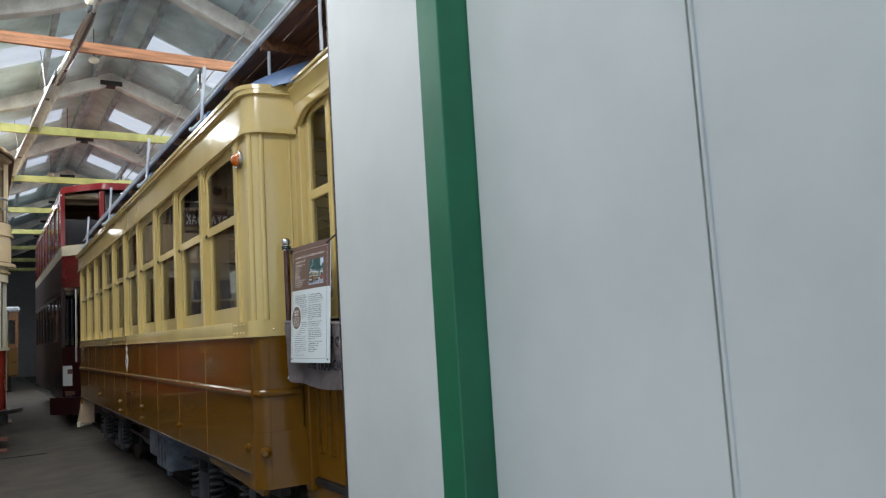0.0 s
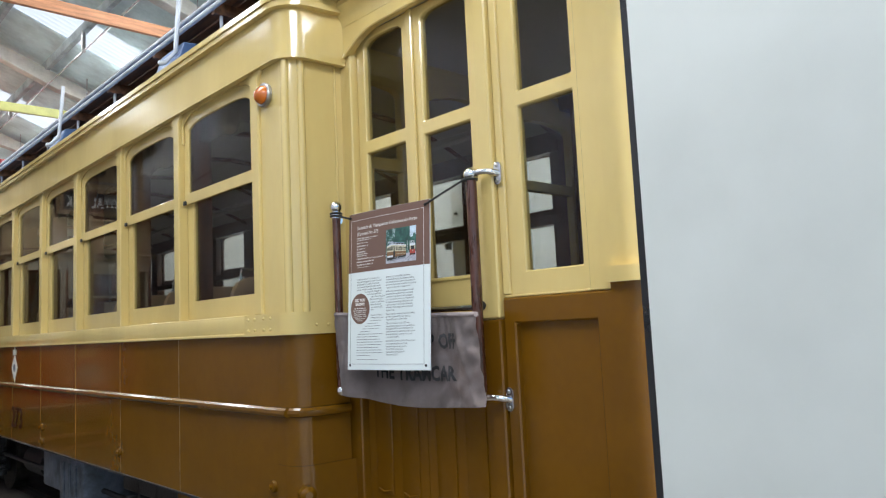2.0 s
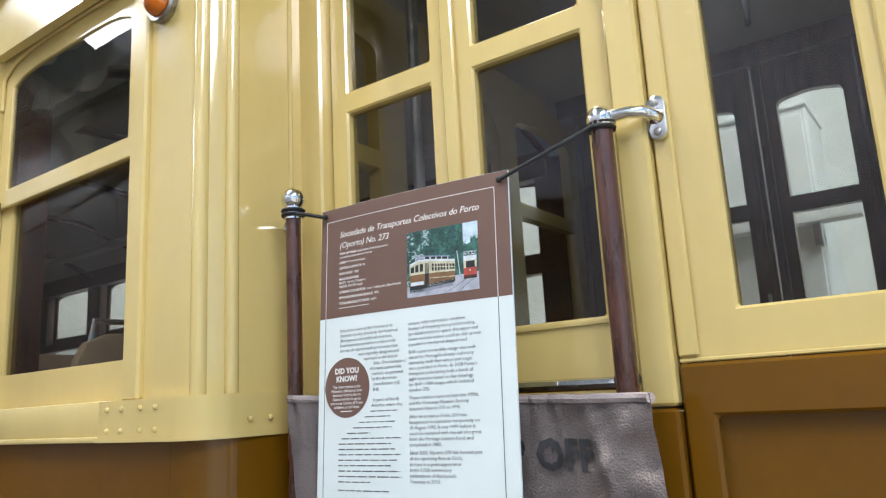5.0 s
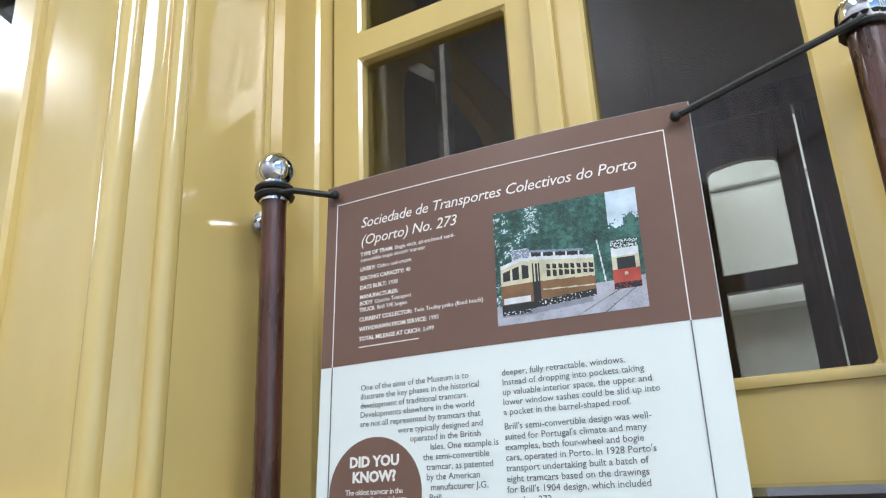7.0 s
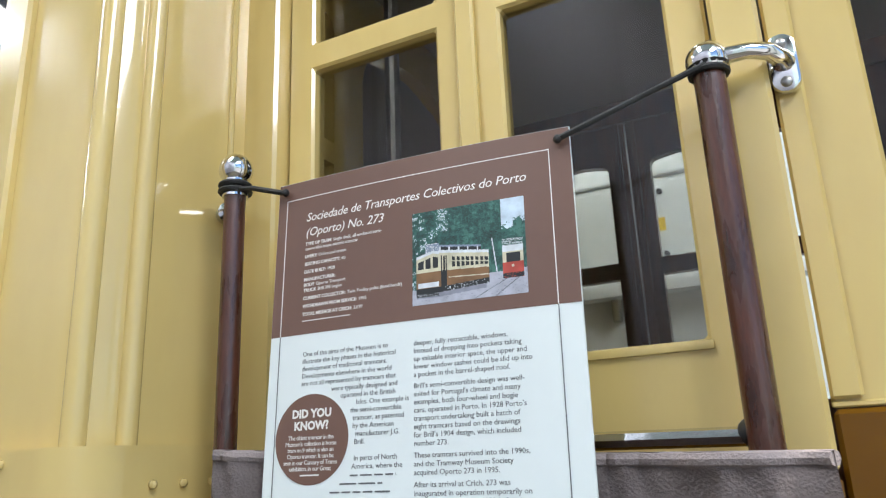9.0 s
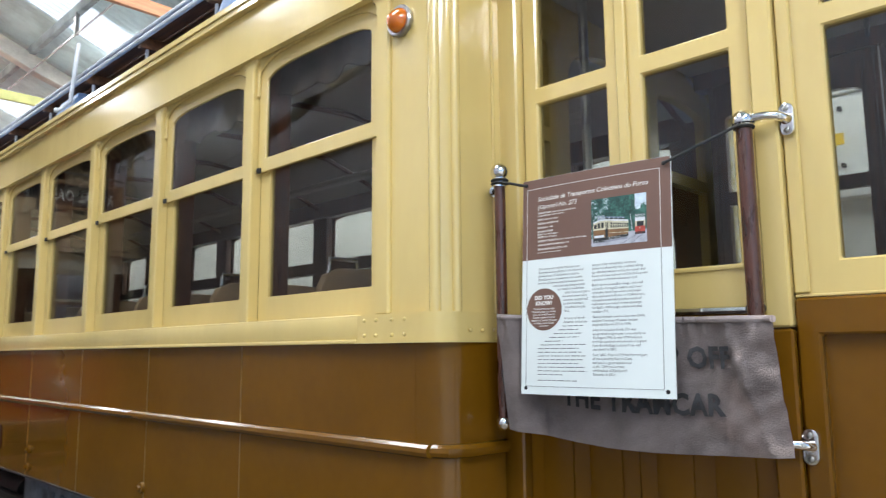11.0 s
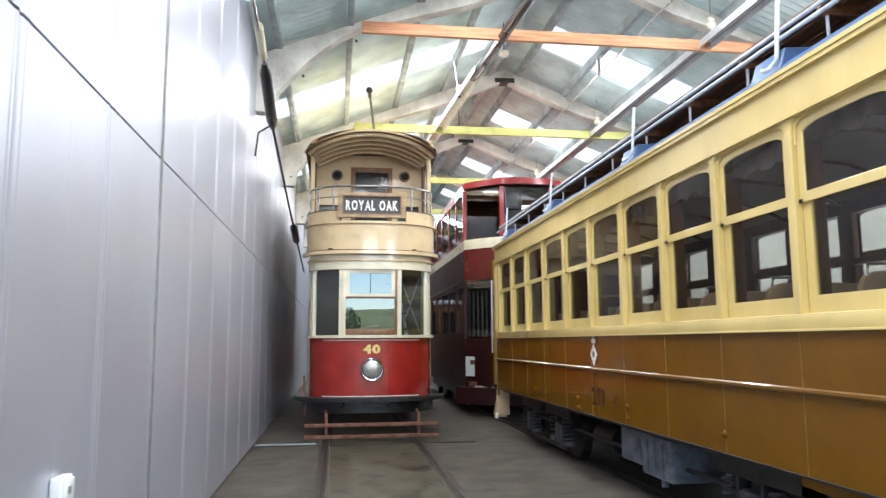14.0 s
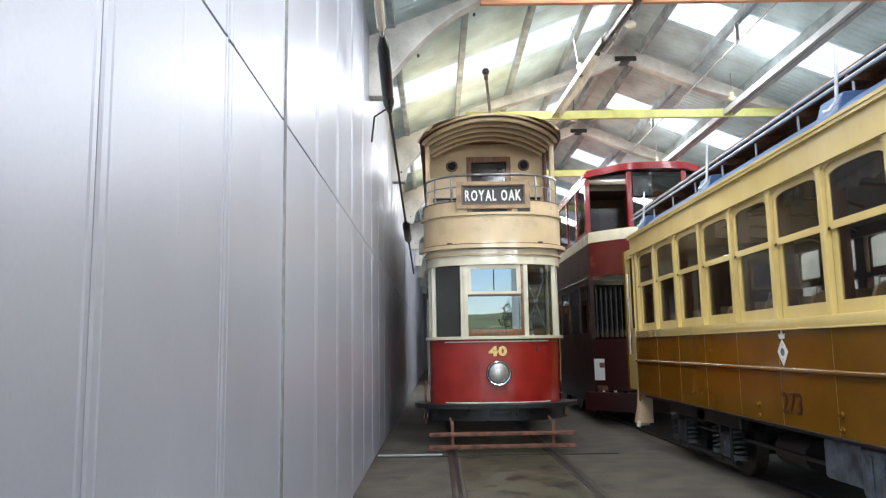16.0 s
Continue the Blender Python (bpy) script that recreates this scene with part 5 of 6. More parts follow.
TITLE = size_for("Sociedade de Transportes Colectivos do Porto", 0.361, shear=0.25, space=0.95)
FACT = size_for("CURRENT COLLECTOR: Twin Trolley poles (fixed heads)", 0.170, space=0.95)
BODY = size_for("Instead of dropping into pockets taking", 0.153, space=0.98)
print_lines("title", [("Sociedade de Transportes Colectivos do Porto", 0.057, T - 0.072, TITLE, dict(shear=0.25, space=0.95)), ("(Oporto) No. 273", 0.057, T - 0.097, TITLE, dict(shear=0.25, space=0.95))], PRINTWHITE, "white italic title")
facts = (("TYPE OF TRAM:", " Single deck, all-enclosed semi-", 0.092), ("", "convertible bogie electric tramcar", 0.100), ("LIVERY:", " Ochre and cream", 0.1125), ("SEATING CAPACITY:", " 40", 0.125), ("DATE BUILT:", " 1928", 0.1375), ("MANUFACTURER:", "", 0.150), ("BODY", " Oporto Transport", 0.1585),
         ("TRUCK", " Brill 39E bogies", 0.167), ("CURRENT COLLECTOR:", " Twin Trolley poles (fixed heads)", 0.1795), ("WITHDRAWN FROM SERVICE:", " 1995", 0.192), ("TOTAL MILEAGE AT CRICH:", " 3,699", 0.2045))
rows = []
for a, b, dz in facts:
    z, wide = T - 0.0205 - dz, 0.0
    if a:
        rows.append((a, 0.058, z, FACT, dict(bold=0.00015, space=0.95)))
        probe = lettering(a, FACT, Matrix.Identity(4), 0.0, 0.0, 0.00015, 0.95)
        wide = max(v.co.x for v in probe.verts) + 0.0025
        probe.free()
    rows.append((b.strip(), 0.058 + wide, z, FACT, dict(space=0.95)))
print_lines("fact_list", [r for r in rows if r[0]], PRINTWHITE, "white printed fact list")
part("fine_print", bar(0.058, 0.144, T - 0.2335, T - 0.2323), PRINTWHITE, sg)
left = (("One of the aims of the Museum is to", 0.062), ("illustrate the key phases in the historical", 0.062), ("development of traditional tramcars.", 0.062), ("Developments elsewhere in the world", 0.062), ("are not all represented by tramcars that", 0.062), ("were typically designed and", 0.115),
        ("operated in the British", 0.131), ("Isles. One example is", 0.157), ("the semi-convertible", 0.148), ("tramcar, as patented", 0.152), ("by the American", 0.152), ("manufacturer J.G.", 0.157), ("Brill.", 0.155), ("", 0.155), ("In parts of North", 0.155), ("America, where the", 0.152))
right = ("deeper, fully retractable, windows.", "Instead of dropping into pockets taking", "up valuable interior space, the upper and", "lower window sashes could be slid up into", "a pocket in the barrel-shaped roof.", "", "Brill's semi-convertible design was well-", "suited for Portugal's climate and many", "examples, both four-wheel and bogie",
         "cars, operated in Porto. In 1928 Porto's", "transport undertaking built a batch of", "eight tramcars based on the drawings", "for Brill's 1904 design, which included", "number 273.", "", "These tramcars survived into the 1990s,", "and the Tramway Museum Society", "acquired Oporto 273 in 1995.", "", "After its arrival at Crich, 273 was", "inaugurated in operation temporarily on",
         "18 August 1995. It was 1999 before it", "could be restored with the aid of a grant", "from the Heritage Lottery Fund, and", "completed in 2002.", "", "Since 2002, Oporto 273 has formed part", "of the operating fleet at Crich,", "and put in a guest appearance", "at the 125th anniversary", "celebrations of Blackpool's", "Tramway in 2010.")
LH = 0.0108
print_lines("text_column", [(s, u, 1.748 - LH * k, BODY, dict(space=0.98, x=-0.0003)) for k, (s, u) in enumerate(left) if s], PRINTBLACK, "small black printed text")
z, rows = 1.746, []
for s in right:
    if s:
        rows.append((s, 0.247, z, BODY, dict(space=0.98, x=-0.0003)))
        z -= LH
    else:
        z -= 0.0045
print_lines("text_column", rows, PRINTBLACK, "small black printed text")
# lines too small to read
rng = random.Random(4)
z = 1.748 - LH * 16
for k in range(18):
    u = 0.150 - 0.016 * k if k < 6 else 0.062
    if k == 14:
        z -= 0.006
    u, u1, parts = max(0.062, u), 0.228 - (0.03 * rng.random() if k not in (4, 13) else 0.08), []
    while u < u1:
        w = 0.010 + 0.02 * rng.random()
        parts.append(bar(u, min(u + w, u1), z + 0.0012, z + 0.0033, -0.0003, 2))
        u += w + 0.004
    part("print_line", merge(parts), PRINTBLACK, sg, "fine black print", smooth=False)
    z -= LH
    if z < SZ0 + 0.038:
        break
# badge and ruled border
cu, cz = 0.083, 1.629
badge = bmesh.new()
vs = [badge.verts.new((-0.0006, SY0 - cu + 0.063 * math.cos(a), cz + 0.063 * math.sin(a))) for a in (2 * math.pi * k / 48 for k in range(48))]
badge.faces.new(vs)
ret = bmesh.ops.extrude_face_region(badge, geom=list(badge.faces))
bmesh.ops.translate(badge, verts=[g for g in ret["geom"] if isinstance(g, bmesh.types.BMVert)], vec=(0.0005, 0, 0))
bd = part("badge", bent(badge), SIGNBROWN, sg, "round brown badge")
print_lines("badge_title", [("DID YOU", cu, cz + 0.030, 0.0165, dict(bold=0.0007, align="CENTER", x=-0.0009)), ("KNOW?", cu, cz + 0.013, 0.0165, dict(bold=0.0007, align="CENTER", x=-0.0009))], PRINTWHITE)
print_lines("badge_text", [("The oldest tramcar in the", cu, cz - 0.001, 0.0088, dict(align="CENTER", x=-0.0009, space=0.88)), *((line, cu, cz - 0.0095 - 0.0085 * k, 0.0088, dict(align="CENTER", x=-0.0009, space=0.88)) for k, line in enumerate(("Museum's collection is horse", "tram no.9 which is also an", "Oporto tramcar. It can be", "seen in our Century of Trams", "exhibition, in our Great")))], PRINTWHITE)
part("badge_line", bar(cu - 0.016, cu + 0.016, cz - 0.0505, cz - 0.0485, -0.0009), PRINTWHITE, sg)
for nm, mat, zz0, zz1 in (("border_rule", PRINTWHITE, SZM, T - 0.030), ("border_rule", PRINTBLACK, SZ0 + 0.024, SZM)):
    part(nm, bar(0.0175, 0.0187, zz0, zz1), mat, sg)
    part(nm, bar(0.4520, 0.4532, zz0, zz1), mat, sg)
part("border_rule", bar(0.0175, 0.4532, T - 0.0312, T - 0.030, n=12), PRINTWHITE, sg)
part("border_rule", bar(0.0175, 0.4532, SZ0 + 0.0228, SZ0 + 0.024, n=12), PRINTBLACK, sg)
for u in (0.018, 0.462):
    part("fixing_hole", tube([(sign_x(SY0 - u, SZ0 + 0.018) - 0.001, SY0 - u, SZ0 + 0.018), (sign_x(SY0 - u, SZ0 + 0.018) + 0.002, SY0 - u, SZ0 + 0.018)], 0.006, 12), BLACK, sg)
# printed photograph: trees, road and two trams as flat colours
PU0, PU1, PZ0, PZ1 = 0.246, 0.414, 1.802, 1.941


def ink(name, col):
    return material("print_" + name, col, 0.4, var=0.10, scale=60, bump=0.0)


INKS = [ink("sky", (0.56, 0.68, 0.78)), ink("tree", (0.016, 0.060, 0.050)), ink("tree_light", (0.055, 0.165, 0.135)), ink("road", (0.40, 0.41, 0.47)), ink("cream", (0.56, 0.53, 0.38)), ink("brown", (0.20, 0.105, 0.045)), ink("red", (0.42, 0.065, 0.045)), ink("dark", (0.014, 0.018, 0.020)), ink("pale", (0.66, 0.70, 0.74)), ink("tree_mid", (0.030, 0.105, 0.088)), ink("road_shade", (0.25, 0.26, 0.31)), ink("roof_blue", (0.22, 0.27, 0.36))]


def photo_ink(u, v):
    """Which ink lies at a point of the photograph: woods, road, an ochre tram and a red tram."""
    speck = noise.noise((u * 95, v * 80, 6.0))
    n = 0.6 * noise.noise((u * 9, v * 7, 2.0)) + 0.55 * noise.noise((u * 30, v * 25, 5.0)) + 0.4 * noise.noise((u * 80, v * 70, 9.0))
    # red tram on the further track
    if 0.80 < u < 0.975 and 0.165 < v < 0.57:
        if v > 0.50:
            return 8 if speck > 0.12 else 7 if speck < -0.2 else 9
        if v > 0.42:
            return 8 if v > 0.435 else 4
        if v > 0.325:
            return 7 if 0.83 < u < 0.945 else 4
        if v > 0.215:
            return 4 if abs(u - 0.885) < 0.012 and abs(v - 0.29) < 0.014 else 6
        return 7 if speck > -0.3 else 6
    # ochre tram: a flat front to u = 0.25, then the side that runs away
    k = max(0.0, u - 0.25) / 0.43
    eave, waist, low = 0.525 - 0.068 * k, 0.335 - 0.025 * k, 0.165 + 0.035 * k
    if u < 0.25:
        eave = 0.53 - 0.05 * abs(u - 0.19) / 0.15
    if 0.035 < u < 0.685:
        if eave < v < eave + 0.03:
            return 8
        if 0.12 < u < 0.245 and v < 0.635 and v > eave:
            return 11 if speck > -0.2 else 8
        if 0.245 <= u < 0.62 and eave + 0.03 <= v < eave + 0.085:
            return 11 if v > eave + 0.065 else 7 if (u * 12) % 1 > 0.15 else 8
        if waist < v <= eave:
            if u < 0.25:
                return 7 if waist + 0.035 < v < eave - 0.035 and (u - 0.035) % 0.068 > 0.016 else 4
            if 0.265 < u < 0.315:
                return 7 if v < eave - 0.03 and (u * 40) % 1 > 0.3 else 4
            if u > 0.35 and waist + 0.03 < v < eave - 0.04 and abs(v - (eave - 0.085)) > 0.006:
                return 7 if (u - 0.35) % 0.041 > 0.013 else 4
            return 4
        if low < v <= waist:
            if 0.265 < u < 0.315:
                return 7
            if abs(v - (waist - 0.075)) < 0.005 and u > 0.33:
                return 4
            if u < 0.24 and abs(v - 0.20) < 0.024 and u > 0.05:
                return 8
            return 5
        if low - 0.055 < v <= low:
            return 8 if u > 0.3 and speck > 0.33 else 7
        if u < 0.24 and 0.075 < v <= low:
            return 7 if speck < 0.25 else 8
    # road with rails and the shade under the car
    if v < 0.16 + 0.10 * u or (u > 0.68 and v < 0.245):
        for a, b in ((0.73, 0.93), (0.55, 0.83)):
            if v < 0.165 and abs(u - (a + (b - a) * (v / 0.165))) < 0.004:
                return 7
        if 0.04 < u < 0.66 and low - 0.10 < v:
            return 10
        return 3 if speck > -0.45 else 10
    if v < 0.60 and abs(u - (0.775 - 0.10 * v)) < 0.0045:
        return 8
    edge = (1.2 if u < 0.80 else 0.70) + 0.16 * n
    if u > 0.90:
        edge = 0.76 + 0.14 * n
    if v > edge:
        return 0
    if u < 0.36 and n > 0.30 - 0.25 * (0.36 - u) and speck > 0.0:
        return 0 if speck > 0.2 else 8
    return 2 if n > 0.22 else 1 if n < -0.05 and speck < 0.2 else 7 if n < -0.35 else 9


bm = bmesh.new()
GU, GV = 190, 156
pv = [[bm.verts.new((-0.0007, SY0 - (PU0 + (PU1 - PU0) * i / GU), PZ0 + (PZ1 - PZ0) * j / GV)) for j in range(GV + 1)] for i in range(GU + 1)]
for i in range(GU):
    for j in range(GV):
        f = bm.faces.new((pv[i][j], pv[i + 1][j], pv[i + 1][j + 1], pv[i][j + 1]))
        f.material_index = photo_ink((i + 0.5) / GU, (j + 0.5) / GV)
ph = part("photograph", bent(bm), INKS[0], sg, "printed colour photograph of two trams by trees", smooth=False)
for m in INKS[1:]:
    ph.data.materials.append(m)

# canvas slung between the poles
cv = thing("canvas_sheet", (1.61, 3.8, 1.27), "grey-mauve canvas apron with stencilled black lettering, slung between the poles", "canvas")


def canvas_point(u, v):
    """u from the near pole to the far one, v from the hem up."""
    def ease(a):
        a = min(1.0, max(0.0, a))
        return a * a * (3 - 2 * a)
    y = 4.216 - 0.044 * (1 - v) * (1 - u) ** 3 - 0.838 * u - 0.030 * u ** 4 * (1 - v) ** 1.5
    sag = 0.026 * math.sin(math.pi * u) * (1 - v) + 0.004 * math.sin(math.pi * u)
    z = 1.270 + (1.622 - 1.270) * v - sag - 0.012 * u * (1 - v) - 0.036 * u * v
    x = 1.599 + 0.022 * u + 0.045 * ease((u - 0.035) / 0.12) * ease((0.97 - u) / 0.28)
    x += 0.010 * math.sin(31 * u + 4 * v) * v ** 3 * u + 0.006 * math.sin(95 * u + 6 * v + 2 * math.sin(17 * u)) * v ** 5
    x += 0.010 * math.sin(9 * u - 6 * v) * (1 - v) * u * (1 - u) + 0.006 * noise.noise((u * 5, v * 4, 1.3)) + 0.018 * max(0, u - 0.72) * math.sin(15 * v + 24 * u)
    x -= 0.013 * math.exp(-((u - 0.955 + 0.10 * v) / 0.02) ** 2) * (0.4 + v)
    x += 0.006 * noise.noise((u * 13 - 5 * v, v * 6, 4.1)) * (0.3 + u) + 0.002 * noise.noise((u * 38, v * 16, 7.7)) + 0.004 * u * math.exp(-((v - 0.95 + 1.6 * (0.97 - u)) / 0.05) ** 2) - 0.004 * u * math.exp(-((v - 0.9 + 3.0 * (0.97 - u)) / 0.07) ** 2)
    x += 0.008 * max(0, u - 0.66) * math.sin(38 * (u + 0.55 * v))
    x += 0.010 * math.exp(-((u - 0.80 - 0.10 * v) / 0.02) ** 2) * (1 - v)
    return x, y, z


bm = bmesh.new()
NU, NV = 150, 60
g = [[bm.verts.new(canvas_point(i / NU, j / NV)) for j in range(NV + 1)] for i in range(NU + 1)]
for i in range(NU):
    for j in range(NV):
        bm.faces.new((g[i][j], g[i + 1][j], g[i + 1][j + 1], g[i][j + 1]))
ret = bmesh.ops.solidify(bm, geom=list(bm.faces), thickness=0.003)
part("cloth", bm, CANVAS, cv)
for tag, v0, v1 in (("top_hem", 0.955, 1.0),):
    part(tag, tube([tuple(Vector(canvas_point(i / 60, 0.975)) + Vector((0.002, 0, 0))) for i in range(61)], 0.009, 8), CANVAS, cv)


def stencil(text, u_end, v, size):
    """Stencilled words on the cloth that end at u_end."""
    bm = lettering(text, size, Matrix.Identity(4), 0.0, 0.0, 0.0026, 1.05)
    u = u_end - max(w.co.x for w in bm.verts) / 0.856
    bmesh.ops.triangulate(bm, faces=bm.faces)
    bmesh.ops.subdivide_edges(bm, edges=list(bm.edges), cuts=5, use_grid_fill=True)
    for w in bm.verts:
        uu, vv = u + w.co.x / 0.856, v + w.co.y / 0.335
        p = Vector(canvas_point(min(1, max(0, uu)), min(1, max(0, vv))))
        w.co = p + Vector((-0.0048, 0, 0))
    return bm


part("stencil_lettering", stencil("P OFF", 0.868, 0.625, 0.072), INK, cv, "faded black stencilled letters")
part("stencil_lettering", stencil("THE TRAMCAR", 0.828, 0.285, 0.072), INK, cv, "faded black stencilled letters")

# ---- red and cream double-deck tramcar ----
def bowline(cx, half, y0, depth, n=24, power=0.7, flare=1.0):
    """Plan line of a bowed tram end, near corner to far corner."""
    out = []
    for k in range(n + 1):
        a = math.pi * k / n
        c = math.cos(a)
        out.append((cx - half * math.copysign(abs(c) ** power, c), y0 + depth * (1 - math.sin(a) ** flare)))
    return out


TC, TF = -0.60, 13.55
rt = thing("double_deck_tramcar", (TC, 18.0, 0.0), "red and cream open-balcony double-deck tramcar with a destination board", "tramcar")
LOWB = bowline(TC, 0.98, TF, 0.62)
dash = part("dash", extrude_plan(LOWB, 0.61, 1.555, -0.03), RED, rt, "glossy red curved dash panel")
def on_front(pts, off):
    return [(x, y - off) for x, y in pts]
inner_line = [p for p in LOWB if abs(p[0] - TC) < 0.95]
for z in (0.635, 1.52):
    part("lining", extrude_plan(on_front(inner_line, 0.031), z - 0.008, z + 0.008, -0.006), WHITELINE, dash)
for p in (inner_line[0], inner_line[-1]):
    part("lining", tube([(p[0], p[1] - 0.034, 0.635), (p[0], p[1] - 0.034, 1.52)], 0.007, 6), WHITELINE, dash)
part("dash_cap", extrude_plan(bowline(TC, 1.0, TF - 0.03, 0.64), 1.555, 1.60, -0.07), PALECREAM, rt)
part("bumper", extrude_plan(bowline(TC, 0.985, TF - 0.05, 0.60), 0.38, 0.60, -0.06), BLACK, rt, "black steel bumper")
part("coupling_plate", box(TC - 0.16, TC + 0.16, TF - 0.11, TF - 0.07, 0.44, 0.52, 0.01), GREYIRON, rt)
hl = part("headlamp", tube([(TC, TF - 0.03, 1.06), (TC, TF - 0.09, 1.06), (TC, TF - 0.105, 1.06)], [0.15, 0.185, 0.175], 28), BLACK, rt)
part("lamp_rim", tube([(TC + 0.165 * math.cos(a), TF - 0.108, 1.06 + 0.165 * math.sin(a)) for a in (2 * math.pi * k / 32 for k in range(33))], 0.011, 8), CHROME, hl, "chrome lamp rim")
part("lamp_lens", ball((TC, TF - 0.08, 1.06), 0.158, squash=(1, 0.35, 1), u=24, v=12), LENS, hl)
part("fleet_number", lettering("40", 0.185, Matrix.Translation((TC, TF - 0.034, 1.315)) @ pose(0, 0, 0, 90) @ Matrix.Diagonal((1.3, 1, 1, 1)), 0.002, bold=0.010, space=1.15, align="CENTER"), GOLD, rt, "gold shaded fleet number")
part("tail_lamp", tube([(TC + 0.56, TF + 0.12, 1.40), (TC + 0.56, TF + 0.04, 1.40)], 0.045, 14), DEEPRED, rt)
part("platform", extrude_plan(bowline(TC, 0.95, TF + 0.05, 0.6), 0.56, 0.62, -0.3), BLACKIRON, rt)
# windscreen with three panes
wb = bowline(TC, 0.985, TF - 0.01, 0.60)
cor = [p for p in wb if p[0] < TC - 0.84]
for x0, x1, nm in ((TC - 0.46, TC + 0.40, "centre"), (TC - 0.90, TC - 0.53, "side"), (TC + 0.47, TC + 0.86, "side")):
    f0 = min(wb, key=lambda p: abs(p[0] - x0)); f1 = min(wb, key=lambda p: abs(p[0] - x1))
    d = (f1[1] - f0[1]) / (f1[0] - f0[0])
    ya, yb = f0[1] + d * (x0 - f0[0]), f0[1] + d * (x1 - f0[0])
    if nm == "centre":
        ya = yb = TF + 0.03
    pn = part("windscreen_pane", extrude_plan([(x0, ya), (x1, yb)], 1.62, 2.66, 0.006), SCREENGLASS if nm == "centre" else SIDEGLASS, rt, smooth=False)
    if nm == "centre":
        for x in (x0, x1):
            part("teak_stile", box(x - 0.035, x + 0.035, TF - 0.0, TF + 0.05, 1.60, 2.68, 0.006), TEAK if x > TC else PALECREAM, rt, "teak windscreen stile")
        part("sash_rail", box(x0, x1, TF + 0.005, TF + 0.045, 2.19, 2.23, 0.005), TEAK, rt)
        part("sash_rail", box(x0, x1, TF + 0.005, TF + 0.045, 1.60, 1.70, 0.005), TEAK, rt)
        part("wiper", tube([(TC - 0.03, TF + 0.01, 2.64), (TC - 0.03, TF - 0.01, 2.28)], 0.006, 6), BLACK, rt)
        part("top_sash", holed(rect(x0 + 0.03, x1 - 0.03, 2.22, 2.68), [rect(x0 + 0.09, x1 - 0.09, 2.26, 2.60)], "y", TF - 0.004, TF + 0.024), PALECREAM, rt, smooth=False)
for x in (TC - 0.50, TC + 0.44, TC - 0.93, TC + 0.90):
    p = min(wb, key=lambda q: abs(q[0] - x))
    part("screen_pillar", bevelled(box(x - 0.035, x + 0.035, p[1] - 0.02, p[1] + 0.06, 1.58, 2.70), 0.008), PALECREAM, rt)
for s in (-1, 1):
    part("corner_post", bevelled(box(TC + s * 0.985 - 0.03, TC + s * 0.985 + 0.03, TF + 0.60, TF + 0.70, 0.60, 2.95), 0.008), PALECREAM, rt)
    part("grab_rail", tube([(TC + s * 1.03, TF + 0.66, 0.9), (TC + s * 1.03, TF + 0.66, 2.2)], 0.016, 8), CHROME, rt)
part("screen_head", extrude_plan(bowline(TC, 1.0, TF - 0.02, 0.62), 2.66, 2.90, -0.04), PALECREAM, rt)
part("head_bead", extrude_plan(bowline(TC, 1.03, TF - 0.05, 0.64), 2.80, 2.83, -0.04), BUFF, rt)
part("deck_rim", extrude_plan(bowline(TC, 1.07, TF - 0.10, 0.70), 2.90, 2.955, -0.08), BUFF, rt)
# shadow line between rim and apron, drawn as a dark strip
part("painted_rim_shadow", extrude_plan(bowline(TC, 1.06, TF - 0.09, 0.70), 2.955, 2.975, -0.05), DKWOOD, rt, "dark strip that draws the shadow line under the balcony apron")
part("deck_floor", prism(bowline(TC, 1.0, TF, 0.68) + [(TC + 1.0, 23.0), (TC - 1.0, 23.0)], "z", 2.86, 2.90), DKWOOD, rt)
ap = part("balcony_apron", extrude_plan(bowline(TC, 1.05, TF - 0.08, 0.70), 2.975, 3.42, -0.03), BUFF, rt, "buff cream balcony apron")
part("apron_rail", extrude_plan(bowline(TC, 1.065, TF - 0.095, 0.70), 3.40, 3.44, -0.05), BUFF, ap)
for z in (3.05, 3.385):
    part("apron_lining", extrude_plan(bowline(TC, 1.055, TF - 0.086, 0.70), z, z + 0.009, -0.02), DKWOOD, ap)
for s in (-1, 1):
    seg = [p for p in bowline(TC, 1.05, TF - 0.08, 0.70) if s * (p[0] - TC) > 0.52]
    ua = part("upper_apron", extrude_plan(seg, 3.44, 3.62, -0.03), BUFF, rt)
    part("apron_edge", extrude_plan([(x, y - 0.004) for x, y in seg], 3.615, 3.63, -0.035), DKWOOD, ua)
    part("rim_catch", box(TC + s * 0.62 - 0.10, TC + s * 0.62 + 0.10, TF - 0.02, TF + 0.04, 2.965, 3.0, 0.01), BLACKIRON, rt)
